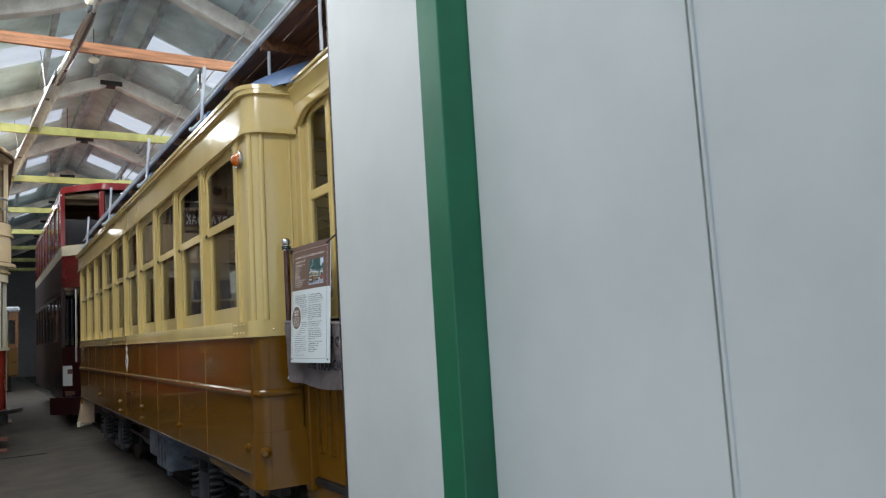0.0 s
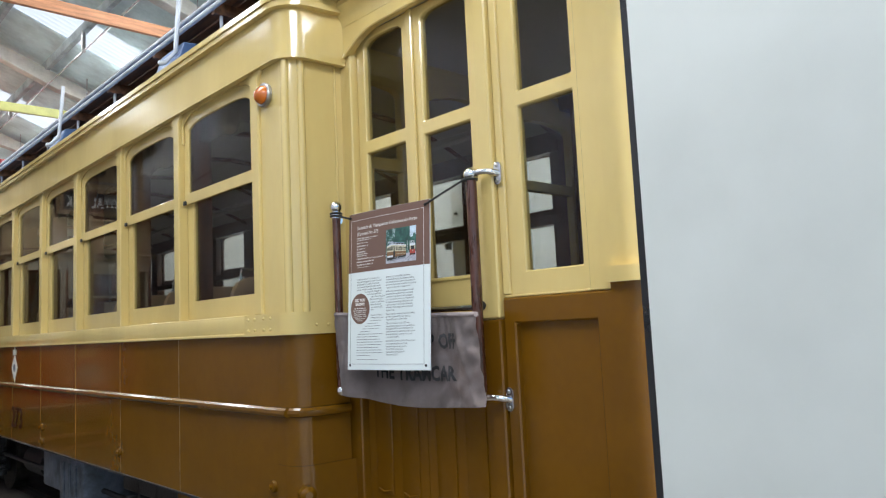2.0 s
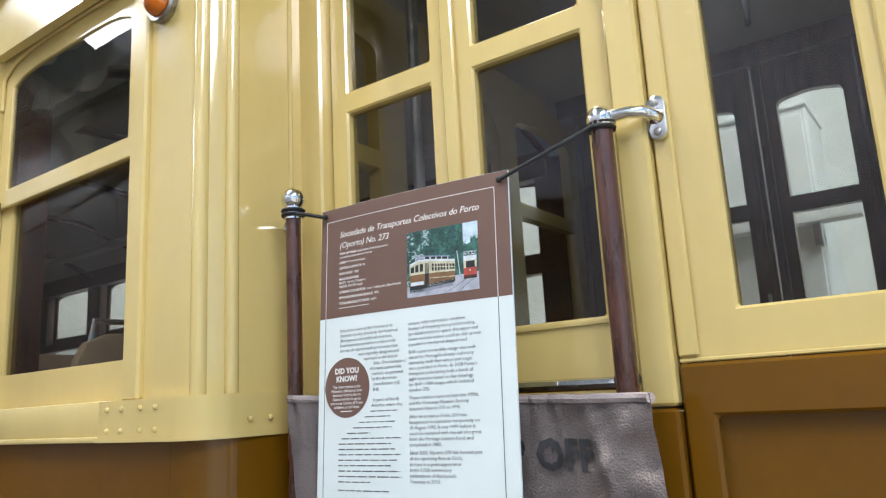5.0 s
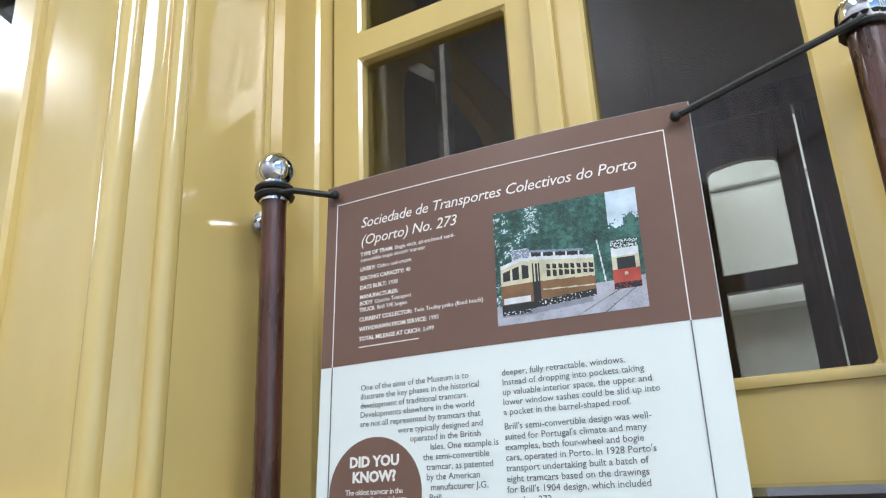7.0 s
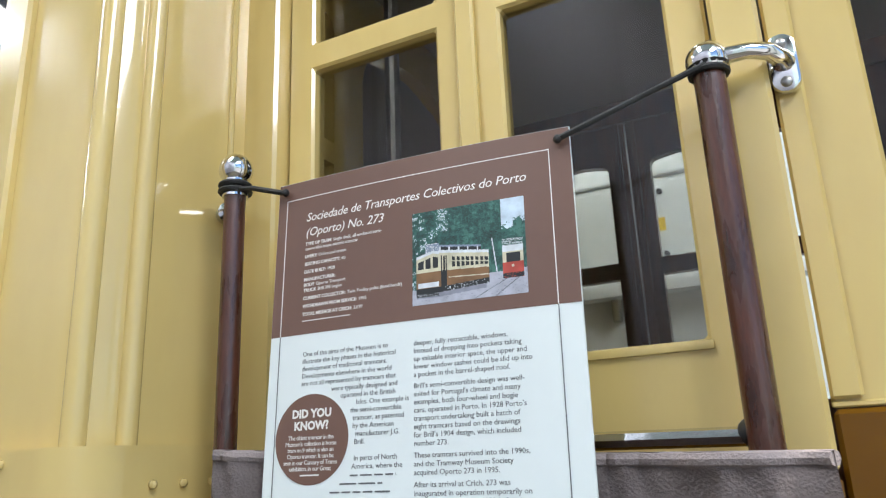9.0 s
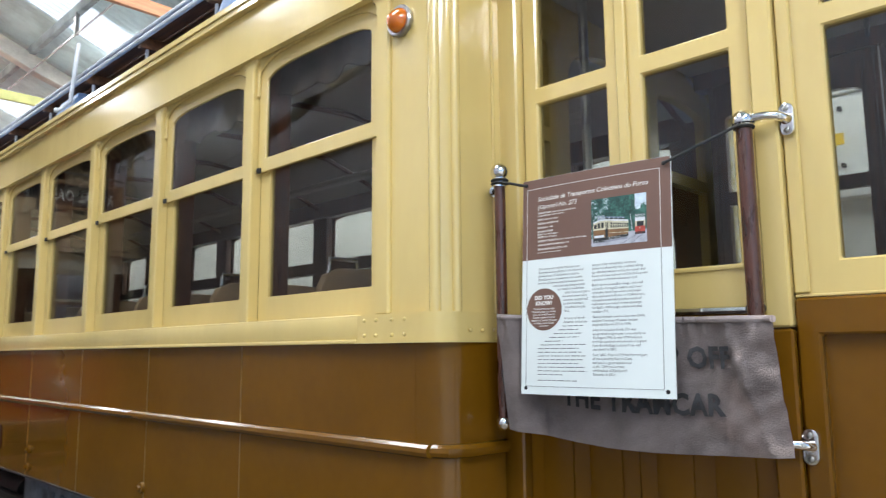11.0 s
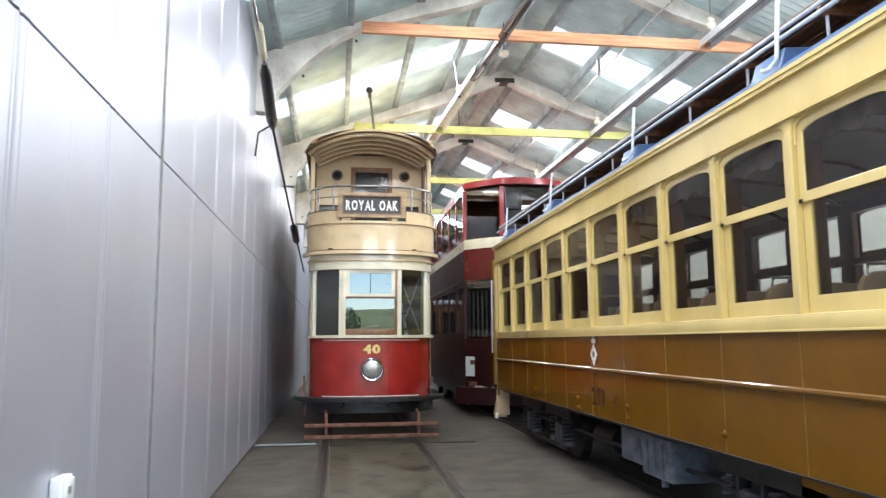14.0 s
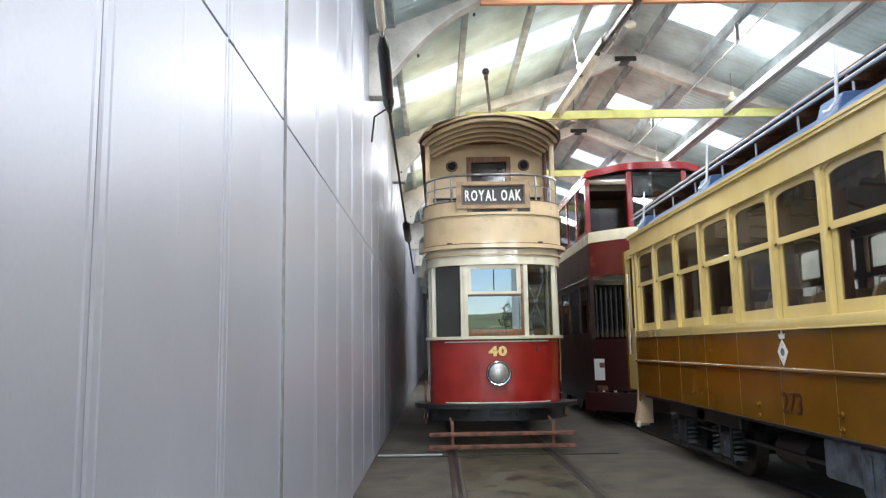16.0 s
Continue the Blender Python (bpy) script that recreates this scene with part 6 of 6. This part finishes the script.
# destination board
db = thing("destination_board", (TC - 0.02, TF - 0.11, 3.5), "wooden destination board with white letters on black blind", "destination board")
part("board_frame", holed(rect(TC - 0.57, TC + 0.53, 3.49, 3.90), [rect(TC - 0.48, TC + 0.44, 3.56, 3.835)], "y", TF - 0.16, TF - 0.10), OAKFRAME, db, smooth=False)
part("blind", box(TC - 0.50, TC + 0.46, TF - 0.125, TF - 0.11, 3.54, 3.85), BLACK, db)
x = TC - 0.44
for ch in "ROYAL OAK":
    if ch == " ":
        x += 0.055
        continue
    bm = lettering(ch, 0.225, Matrix.Identity(4), 0.002, bold=0.007)
    lo, hi = min(v.co.x for v in bm.verts), max(v.co.x for v in bm.verts)
    bm.transform(Matrix.Translation((x - lo * 0.55, TF - 0.128, 3.615)) @ pose(0, 0, 0, 90) @ Matrix.Diagonal((0.55, 1, 1, 1)))
    part("letter", bm, PRINTWHITE, db, "white block letter")
    x += (hi - lo) * 0.55 + 0.013
part("inner_bead", holed(rect(TC - 0.495, TC + 0.455, 3.545, 3.85), [rect(TC - 0.475, TC + 0.435, 3.565, 3.83)], "y", TF - 0.168, TF - 0.16), DKWOOD, db, "dark inner bead", smooth=False)
# balcony rail, end bulkhead and canopy
ring = bowline(TC, 1.04, TF - 0.09, 0.70)
part("balcony_rail", tube([(x, y, 4.02) for x, y in ring], 0.018, 8), STEEL, rt)
for k in (2, 5, 8, 16, 19, 22):
    part("rail_post", tube([(*ring[k], 3.44), (*ring[k], 4.02)], 0.014, 8), STEEL, rt)
part("balcony_mesh", tube([(x, y, 3.85) for x, y in ring], 0.008, 6), STEEL, rt)
bh = part("end_bulkhead", holed(rect(TC - 1.0, TC + 1.0, 2.9, 4.92), [arched(TC - 0.28, TC + 0.36, 2.92, 4.62, 0.06, 0.0), rect(TC - 0.92, TC - 0.50, 3.50, 3.98), rect(TC + 0.52, TC + 0.92, 3.50, 3.98)], "y", 15.0, 15.05), BUFF, rt, smooth=False)
part("door_frame", holed(rect(TC - 0.34, TC + 0.42, 2.92, 4.69), [rect(TC - 0.26, TC + 0.34, 2.95, 4.60)], "y", 14.97, 15.0), TEAK, bh, smooth=False)
# opaque dark sheets stand in for the unlit upper deck behind the openings
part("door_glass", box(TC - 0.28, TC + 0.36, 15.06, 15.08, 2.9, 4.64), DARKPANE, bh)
part("black_backing", box(TC - 0.95, TC + 0.95, 15.09, 15.10, 3.45, 4.02), BLACK, bh)
for s in (-1, 1):
    part("porthole", tube([(TC + s * 0.62 + 0.085 * math.cos(a) + 0.03, 14.99, 4.54 + 0.085 * math.sin(a)) for a in (2 * math.pi * k / 20 for k in range(21))], 0.018, 6), DKWOOD, bh)
    part("porthole_glass", tube([(TC + s * 0.62 + 0.03, 15.0, 4.54), (TC + s * 0.62 + 0.03, 14.985, 4.54)], 0.08, 16), DARKPANE, bh)
    part("canopy_pillar", bevelled(box(TC + s * 1.0 - 0.035, TC + s * 1.0 + 0.035, 14.15, 14.25, 3.0, 4.75), 0.01), BUFF, rt)
    part("roof_pillar", bevelled(box(TC + s * 1.0 - 0.03, TC + s * 1.0 + 0.03, 14.90, 15.0, 3.0, 4.75), 0.01), DKWOOD, rt)


def canopy(z0, y0, rows=12):
    bm = bmesh.new()
    ys = [y0 + 0.75 * (k / rows) ** 1.6 for k in range(rows + 1)] + [16.0, 19.0, 23.5]
    grid = []
    for y in ys:
        e = min(1.0, (y - y0) / 0.75)
        w = 1.12 * (0.86 + 0.14 * math.sqrt(max(0, 1 - (1 - e) ** 2))) if e < 1 else 1.12
        line = [(TC + w * math.sin(a), y, z0 + 0.28 * (math.cos(a) - 0.12)) for a in (1.5 * (2 * j / 20 - 1) for j in range(21))]
        grid.append([bm.verts.new(p) for p in line])
    for a, b in zip(grid, grid[1:]):
        for j in range(20):
            bm.faces.new((a[j], a[j + 1], b[j + 1], b[j]))
    return bm


part("canopy_roof", canopy(4.72, TF - 0.12), BUFF, rt, "buff canopy roof")
part("canopy_lining", canopy(4.695, TF - 0.10), TEAK, rt, "brown boarded canopy ceiling")
rim = []
for j in range(41):
    a = math.pi * j / 40
    xx = TC - 1.13 * math.copysign(abs(math.cos(a)) ** 0.8, math.cos(a))
    s = min(1, abs(xx - TC) / 1.13)
    rim.append((xx, TF - 0.13 + 0.70 * (1 - math.sin(a)), 4.72 + 0.26 * math.cos(1.45 * s) - 0.03))
part("canopy_rim", tube(rim, 0.022, 8), BUFF, rt)
for k in range(5):
    f, slat = 1 - 0.035 * k, []
    for x, y, z in rim[3:38]:
        slat.append((TC + (x - TC) * 0.955 * f, TF - 0.02 + (y - TF + 0.13) * (1 - 0.16 * k) + 0.24 * k, z - 0.040 - 0.010 * k))
    part("ceiling_slat", tube(slat, 0.036, 6), BUFF, rt, "buff ceiling slat of the canopy")
tp = part("trolley_pole", tube([(TC + 0.12, 15.2, 4.95), (TC + 0.05, 14.4, 5.25), (TC - 0.06, TF + 0.1, 5.62)], 0.022, 8), GREYIRON, rt, "dark trolley pole")
part("trolley_head", merge([ball((TC - 0.07, TF + 0.02, 5.68), 0.06), tube([(TC - 0.06, TF + 0.12, 5.6), (TC - 0.07, TF + 0.02, 5.68)], 0.035, 8)]), BLACK, tp)
# saloon behind the platform
for s in (-1, 1):
    x = TC + s * 0.99
    part("saloon_side", box(x - 0.02, x + 0.02, 15.05, 23.3, 0.55, 1.60), RED, rt)
    part("saloon_window_frame", holed(rect(15.05, 23.3, 1.60, 2.90), [rect(15.2 + 1.35 * k, 16.4 + 1.35 * k, 1.75, 2.65) for k in range(6)], "x", x - 0.02, x + 0.02), PALECREAM, rt, smooth=False)
    part("upper_side", holed(rect(15.05, 23.3, 2.95, 4.80), [rect(15.2 + 1.35 * k, 16.4 + 1.35 * k, 3.75, 4.6) for k in range(6)], "x", x - 0.02, x + 0.02), BUFF, rt, smooth=False)
part("saloon_end", box(TC - 0.97, TC + 0.97, 15.2, 15.24, 0.6, 2.86), DKWOOD, rt)
part("saloon_end", box(TC - 0.97, TC + 0.97, 23.2, 23.3, 0.6, 4.8), DKWOOD, rt)
stairs = part("stair_string", tube([(TC + 0.80, TF + 0.9, 0.7), (TC + 0.45, TF + 1.2, 2.8)], 0.035, 8), GREYPAINT, rt, "iron stair to the balcony")
for k in range(7):
    part("stair_tread", box(TC + 0.42 - 0.02 * k, TC + 0.9 - 0.04 * k, TF + 0.85 + 0.05 * k, TF + 1.08 + 0.05 * k, 0.85 + 0.28 * k, 0.88 + 0.28 * k), BLACKIRON, stairs)
part("stair_brace", tube([(TC + 0.52, TF + 0.8, 1.65), (TC + 0.86, TF + 0.8, 2.6)], 0.012, 6), STEEL, stairs)
part("stair_brace", tube([(TC + 0.86, TF + 0.8, 1.65), (TC + 0.52, TF + 0.8, 2.6)], 0.012, 6), STEEL, stairs)
part("controller", bevelled(box(TC - 0.25, TC + 0.05, TF + 0.35, TF + 0.6, 0.62, 1.66), 0.03, 2), BLACKIRON, rt)
part("brake_handle", tube([(TC - 0.1, TF + 0.45, 1.66), (TC - 0.1, TF + 0.45, 1.74), (TC + 0.12, TF + 0.42, 1.76)], 0.014, 8), GOLD, rt, "brass handle")
# truck and lifeguard gate
for s in (-1, 1):
    for y in (17.4, 19.4):
        part("wheel", tube([(TC + s * 0.66, y, 0.38), (TC + s * 0.78, y, 0.38)], 0.38, 24), RAILSTEEL, rt)
    part("truck_frame", box(TC + s * 0.86 - 0.04, TC + s * 0.86 + 0.04, 15.6, 21.2, 0.30, 0.52, 0.01), BLACKIRON, rt)
    part("gate_hanger", box(TC + s * 0.70 - 0.02, TC + s * 0.70 + 0.02, 13.02, 13.06, 0.09, 0.42, 0.004), RUST, rt)
    part("gate_stay", tube([(TC + s * 0.70, 13.04, 0.38), (TC + s * 0.72, 13.6, 0.42)], 0.018, 6), RUST, rt)
    part("side_step", box(TC + s * 1.0 - 0.12, TC + s * 1.0 + 0.10, TF + 0.62, TF + 1.35, 0.36, 0.39, 0.005), TEAK, rt)
for z in (0.25, 0.08):
    part("gate_bar", box(TC - 1.02, TC + 1.0, 12.98, 13.02, z - 0.025, z + 0.03, 0.006), RUST, rt, "rusty brown lifeguard slat")
part("side_grab", tube([(TC - 1.08, TF + 0.5, 0.30), (TC - 1.08, TF + 0.45, 0.95)], 0.02, 6), RUST, rt)

# ---- deep red enclosed double-deck tramcar behind the ochre car ----
DC, DF = 2.58, 15.75
dt = thing("double_deck_tramcar", (DC, 20.0, 0.0), "deep crimson fully enclosed double-deck tramcar with a cream band", "tramcar")
hw = 1.13


def nose(off=0.0, y_off=0.0):
    """Plan line of the three-sided tram front, with a slight bow, from the near side round."""
    pts = []
    for (ax, ay), (bx, by), n, bulge in (((-1.14, 0.70), (-0.50, 0.05), 3, 0.03), ((-0.50, 0.05), (0.50, 0.05), 10, 0.05), ((0.50, 0.05), (1.14, 0.70), 3, 0.03)):
        length = math.dist((ax, ay), (bx, by))
        nx, ny = (by - ay) / length, -(bx - ax) / length
        for k in range(n):
            f = k / n
            d = off + bulge * math.sin(math.pi * f)
            pts.append((DC + ax + (bx - ax) * f + nx * d, DF + ay + (by - ay) * f + ny * d - y_off))
    return pts + [(2 * DC - pts[0][0], pts[0][1])]


fb = nose()
# reds darken below the upper deck: the shade there is in the paint
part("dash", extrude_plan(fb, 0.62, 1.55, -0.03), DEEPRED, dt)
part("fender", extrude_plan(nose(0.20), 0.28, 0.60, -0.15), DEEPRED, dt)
part("deck_panel", extrude_plan(fb, 2.72, 3.36, -0.03), MIDCRIMSON, dt)
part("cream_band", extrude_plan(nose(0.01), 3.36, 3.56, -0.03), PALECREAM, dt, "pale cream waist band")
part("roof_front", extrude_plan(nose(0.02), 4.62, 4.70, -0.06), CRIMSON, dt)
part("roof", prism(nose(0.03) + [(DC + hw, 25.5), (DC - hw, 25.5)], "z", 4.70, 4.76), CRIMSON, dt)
for k in (0, 3, 13, 16):
    x, y = fb[k]
    part("screen_pillar", bevelled(box(x - 0.05, x + 0.05, y - 0.01, y + 0.08, 3.56, 4.60), 0.012), CRIMSON, dt, "bright red window pillar")
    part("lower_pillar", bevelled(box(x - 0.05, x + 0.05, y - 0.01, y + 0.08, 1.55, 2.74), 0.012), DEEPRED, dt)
for (x0, y0), (x1, y1) in zip([fb[k] for k in (0, 3, 13)], [fb[k] for k in (3, 13, 16)]):
    part("upper_pane", extrude_plan([(x0, y0 + 0.03), (x1, y1 + 0.03)], 3.56, 4.58, -0.006), DIMGLASS, dt, smooth=False)
    part("lower_pane", extrude_plan([(x0, y0 + 0.03), (x1, y1 + 0.03)], 1.55, 2.72, -0.006), DIMGLASS, dt, smooth=False)
db2 = part("blind_box", box(DC - 0.05, DC + 0.75, DF - 0.03, DF + 0.05, 3.70, 4.05, 0.01), BLACK, dt)
for k in range(4):
    part("blind_mark", box(DC + 0.02 + 0.16 * k, DC + 0.14 + 0.16 * k, DF - 0.034, DF - 0.03, 3.78, 3.96), CABINETGREY, db2)
part("route_panel", box(DC - 0.45, DC - 0.10, DF - 0.02, DF + 0.03, 4.12, 4.50, 0.01), BLACK, dt)
part("route_mark", box(DC - 0.38, DC - 0.17, DF - 0.025, DF - 0.02, 4.18, 4.44, 0.004), GREYIRON, dt)
for s in (-1, 1):
    x = DC + s * hw
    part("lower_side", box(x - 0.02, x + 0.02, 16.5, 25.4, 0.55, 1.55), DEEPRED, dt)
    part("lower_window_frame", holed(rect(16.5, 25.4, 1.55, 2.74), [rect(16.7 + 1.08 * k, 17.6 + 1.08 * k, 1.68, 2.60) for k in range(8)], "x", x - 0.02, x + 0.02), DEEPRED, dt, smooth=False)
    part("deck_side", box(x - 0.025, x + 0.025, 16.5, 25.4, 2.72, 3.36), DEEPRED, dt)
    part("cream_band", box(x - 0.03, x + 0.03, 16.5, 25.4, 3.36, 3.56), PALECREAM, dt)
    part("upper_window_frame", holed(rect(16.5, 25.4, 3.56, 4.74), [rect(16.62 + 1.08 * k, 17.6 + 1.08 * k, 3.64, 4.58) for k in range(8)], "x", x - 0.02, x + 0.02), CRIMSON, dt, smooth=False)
    for k in range(8):
        part("side_pane", box(x - 0.003, x + 0.003, 16.6 + 1.08 * k, 17.62 + 1.08 * k, 3.60, 4.60), GLASS, dt)
        part("side_pane", box(x - 0.003, x + 0.003, 16.65 + 1.08 * k, 17.65 + 1.08 * k, 1.66, 2.62), GLASS, dt)
    part("rain_strip", tube([(x + s * 0.02, 16.4, 2.72), (x + s * 0.02, 25.4, 2.72)], 0.02, 6), BLACK, dt)
part("deck_floor", box(DC - hw, DC + hw, 16.3, 25.4, 2.66, 2.72), DKWOOD, dt)
part("bulkhead", box(DC - hw, DC + hw, 17.0, 17.05, 0.6, 2.66), DKWOOD, dt)
part("rear", box(DC - hw, DC + hw, 25.4, 25.45, 0.5, 4.75), DEEPRED, dt)
part("saloon_floor", box(DC - hw, DC + hw, 16.2, 25.4, 0.62, 0.70), DKWOOD, dt)
for k in range(7):
    x = 1.50 + 0.075 * k
    part("gate_bar", tube([(x, 16.36 - 0.074 * k, 1.57), (x, 16.36 - 0.074 * k, 2.5)], 0.008, 6), GREYIRON, dt, "dull steel gate bar")
for s in (-1, 1):
    part("truck_frame", box(DC + s * 0.8 - 0.05, DC + s * 0.8 + 0.05, 17.5, 24, 0.25, 0.5), BLACKIRON, dt)
    for y in (18.4, 19.9, 22.0, 23.5):
        part("wheel", tube([(DC + s * 0.66, y, 0.36), (DC + s * 0.78, y, 0.36)], 0.36, 20), RAILSTEEL, dt)
for k in range(8):
    for s in (-1, 1):
        part("upper_seat", bevelled(box(DC + s * 0.55 - 0.42, DC + s * 0.55 + 0.42, 17.0 + 1.0 * k, 17.08 + 1.0 * k, 2.72, 3.72), 0.03), DKWOOD, dt)
part("upper_ceiling", box(DC - hw + 0.03, DC + hw - 0.03, 16.4, 25.3, 4.62, 4.66), DKWOOD, dt)
# added black sheet that makes the platform behind the panes look unlit
part("dark_platform_backing", box(DC - hw + 0.05, DC + hw - 0.05, 16.75, 16.8, 0.7, 2.66), BLACK, dt)
nt_ = thing("paper_notice", (1.52, 16.1, 0.8), "white printed notice on the crimson tram dash", "notice")
part("sheet", prism([(1.425, 16.41), (1.665, 16.165), (1.657, 16.157), (1.417, 16.402)], "z", 0.80, 1.19), SIGNWHITE, nt_)
part("picture", prism([(1.50, 16.322), (1.575, 16.247), (1.569, 16.241), (1.494, 16.316)], "z", 1.03, 1.12), SIGNBROWN, nt_)
# further tram: dimmed yellow and a solid black core paint in the dark
yt = thing("tramcar", (0.0, 36, 0), "far yellow and cream tramcar in the dark of the shed", "tramcar")
part("body", bevelled(box(-1.0, 1.2, 32, 41, 0.6, 1.7), 0.05), DIMYELLOW, yt)
part("window_frame", holed(rect(-1.0, 1.2, 1.7, 3.0), [rect(-0.85, -0.2, 1.8, 2.7), rect(-0.1, 0.4, 1.8, 2.7), rect(0.5, 1.1, 1.8, 2.7)], "y", 32.0, 32.05), TEAK, yt, smooth=False)
part("dark_core", box(-0.95, 1.15, 32.2, 40.9, 1.7, 3.0), BLACK, yt)
part("roof", bevelled(box(-1.05, 1.25, 31.9, 41, 3.0, 3.2), 0.06), GREYPAINT, yt)
part("truck", box(-0.8, 1.0, 33, 40, 0.0, 0.6), BLACKIRON, yt)

# pale cabinets on the far side of the ochre car
def cabinet(y0, y1, label, tag, tag_mat):
    cab = thing("electric_cabinet", (4.95, (y0 + y1) / 2, 0.0), label, "cabinet", "electric cabinets")
    part("body", bevelled(box(4.75, 5.24, y0, y1, 0.0, 3.08), 0.01), CABINETGREY, cab)
    part("top_cover", box(4.72, 5.26, y0 - 0.01, y1 + 0.01, 3.081, 3.11, 0.006), CABINETGREY, cab)
    dr = part("door", bevelled(box(4.725, 4.749, y0 + 0.02, y1 - 0.02, 0.1, 3.04), 0.006), CABINETGREY, cab)
    part("label_plate", box(4.721, 4.7245, y1 - 0.11, y1 - 0.045, 2.755, 2.83), tag_mat, dr, tag)
    for z in (0.6, 2.62, 2.98):
        part("lock", tube([(4.705, y1 - 0.10, z), (4.726, y1 - 0.10, z)], 0.016, 10), BLACK, dr)


cabinet(3.50, 4.12, "pale grey enamelled electric cabinet with a yellow warning label", "yellow warning label", YELLOWLABEL)
cabinet(4.22, 4.84, "pale grey enamelled electric cabinet with a white label", "white printed label", PRINTWHITE)
cabinet(6.10, 6.72, "pale grey enamelled electric cabinet with a white label", "white printed label", PRINTWHITE)
tk = thing("cable_trunking", (4.66, 4.4, 2.4), "white enamelled cable trunking along the cabinets", "trunking")
part("tray", box(4.60, 4.715, 3.3, 7.0, 2.40, 2.47, 0.004), WHITEWALL, tk)
for k in range(5):
    part("tray_bracket", box(4.66, 4.72, 3.5 + 0.8 * k, 3.54 + 0.8 * k, 2.28, 2.398, 0.003), STEEL, tk)

# ---- outside the shed ----
hill = bmesh.new()
gridv = []
for i in range(41):
    row = []
    for j in range(13):
        x, y = -200 + 10 * i, -70 - 14 * j
        row.append(hill.verts.new((x, y, -0.5 + (11 + 4 * noise.noise((x * 0.012, 3, 0))) * (1 - math.cos(math.pi * min(1, j / 9))) / 2 + 2 * noise.noise((x * 0.05, y * 0.05, 1)))))
    gridv.append(row)
for i in range(40):
    for j in range(12):
        hill.faces.new((gridv[i][j], gridv[i + 1][j], gridv[i + 1][j + 1], gridv[i][j + 1]))
solo("hill", hill, GRASS, "green wooded hillside outside the shed", "hill", "structure")


def tree(x, y, z, h, seed):
    r = random.Random(seed)
    t = thing("tree", (x, y, z), "leafy green broadleaf tree on the hillside", "tree", "trees outside")
    part("trunk", tube([(x, y, z - 0.3), (x + 0.2, y, z + h * 0.3), (x, y + 0.1, z + h * 0.7)], [h * 0.035, h * 0.026, h * 0.01], 8), BARK, t)
    limbs = []
    for k in range(5):
        a = 6.28 * r.random()
        limbs.append(tube([(x, y, z + h * (0.3 + 0.08 * k)), (x + h * 0.22 * math.cos(a), y + h * 0.22 * math.sin(a), z + h * (0.45 + 0.09 * k))], [h * 0.012, h * 0.004], 5))
    part("limbs", merge(limbs), BARK, t)
    vs, fs = [], []
    for k in range(1400):
        a, b, q = 6.28 * r.random(), r.random(), r.random() ** 0.4
        c = Vector((x + h * 0.33 * q * math.cos(a) * math.sin(math.pi * (0.12 + 0.8 * b)), y + h * 0.33 * q * math.sin(a) * math.sin(math.pi * (0.12 + 0.8 * b)), z + h * (0.32 + 0.66 * b)))
        if noise.noise(c * 0.5) < -0.12:
            continue
        s = h * 0.03
        e1, e2 = Vector((r.gauss(0, 1), r.gauss(0, 1), r.gauss(0, 1))).normalized() * s, Vector((r.gauss(0, 1), r.gauss(0, 1), r.gauss(0, 1))).normalized() * s
        n0 = len(vs)
        vs += [c - e1, c + e2 * 0.6, c + e1, c - e2 * 0.6]
        fs.append((n0, n0 + 1, n0 + 2, n0 + 3))
    o = Vector((x, y, z))
    me = bpy.data.meshes.new("crown")
    me.from_pydata([v - o for v in vs], [], fs)
    me.materials.append(LEAF)
    ob = new("crown", me)
    ob.parent = t


for k, (x, y) in enumerate(((-24, -58), (-15, -62), (-7, -55), (0, -64), (8, -60), (17, -66), (26, -58), (36, -62), (48, -55), (-36, -60))):
    tree(x, y, -0.03, 5.5 + 2.5 * ((k * 37) % 10) / 10, k)
bh_ = thing("brick_building", (20, -30, -0.03), "red brick building across the yard", "building")
part("wall", box(13, 27, -36, -28, -0.03, 4.4), BRICK, bh_)
part("roof", prism([(-36.5, 4.4), (-27.5, 4.4), (-32, 7.2)], "x", 12.6, 27.4), PURLIN, bh_)
for k in range(4):
    w = part("window", box(14.5 + 3.2 * k, 15.9 + 3.2 * k, -28.02, -27.95, 1.2, 2.8, 0.02), PALECREAM, bh_)
    part("pane", box(14.6 + 3.2 * k, 15.8 + 3.2 * k, -27.95, -27.94, 1.3, 2.7), DARKPANE, w)
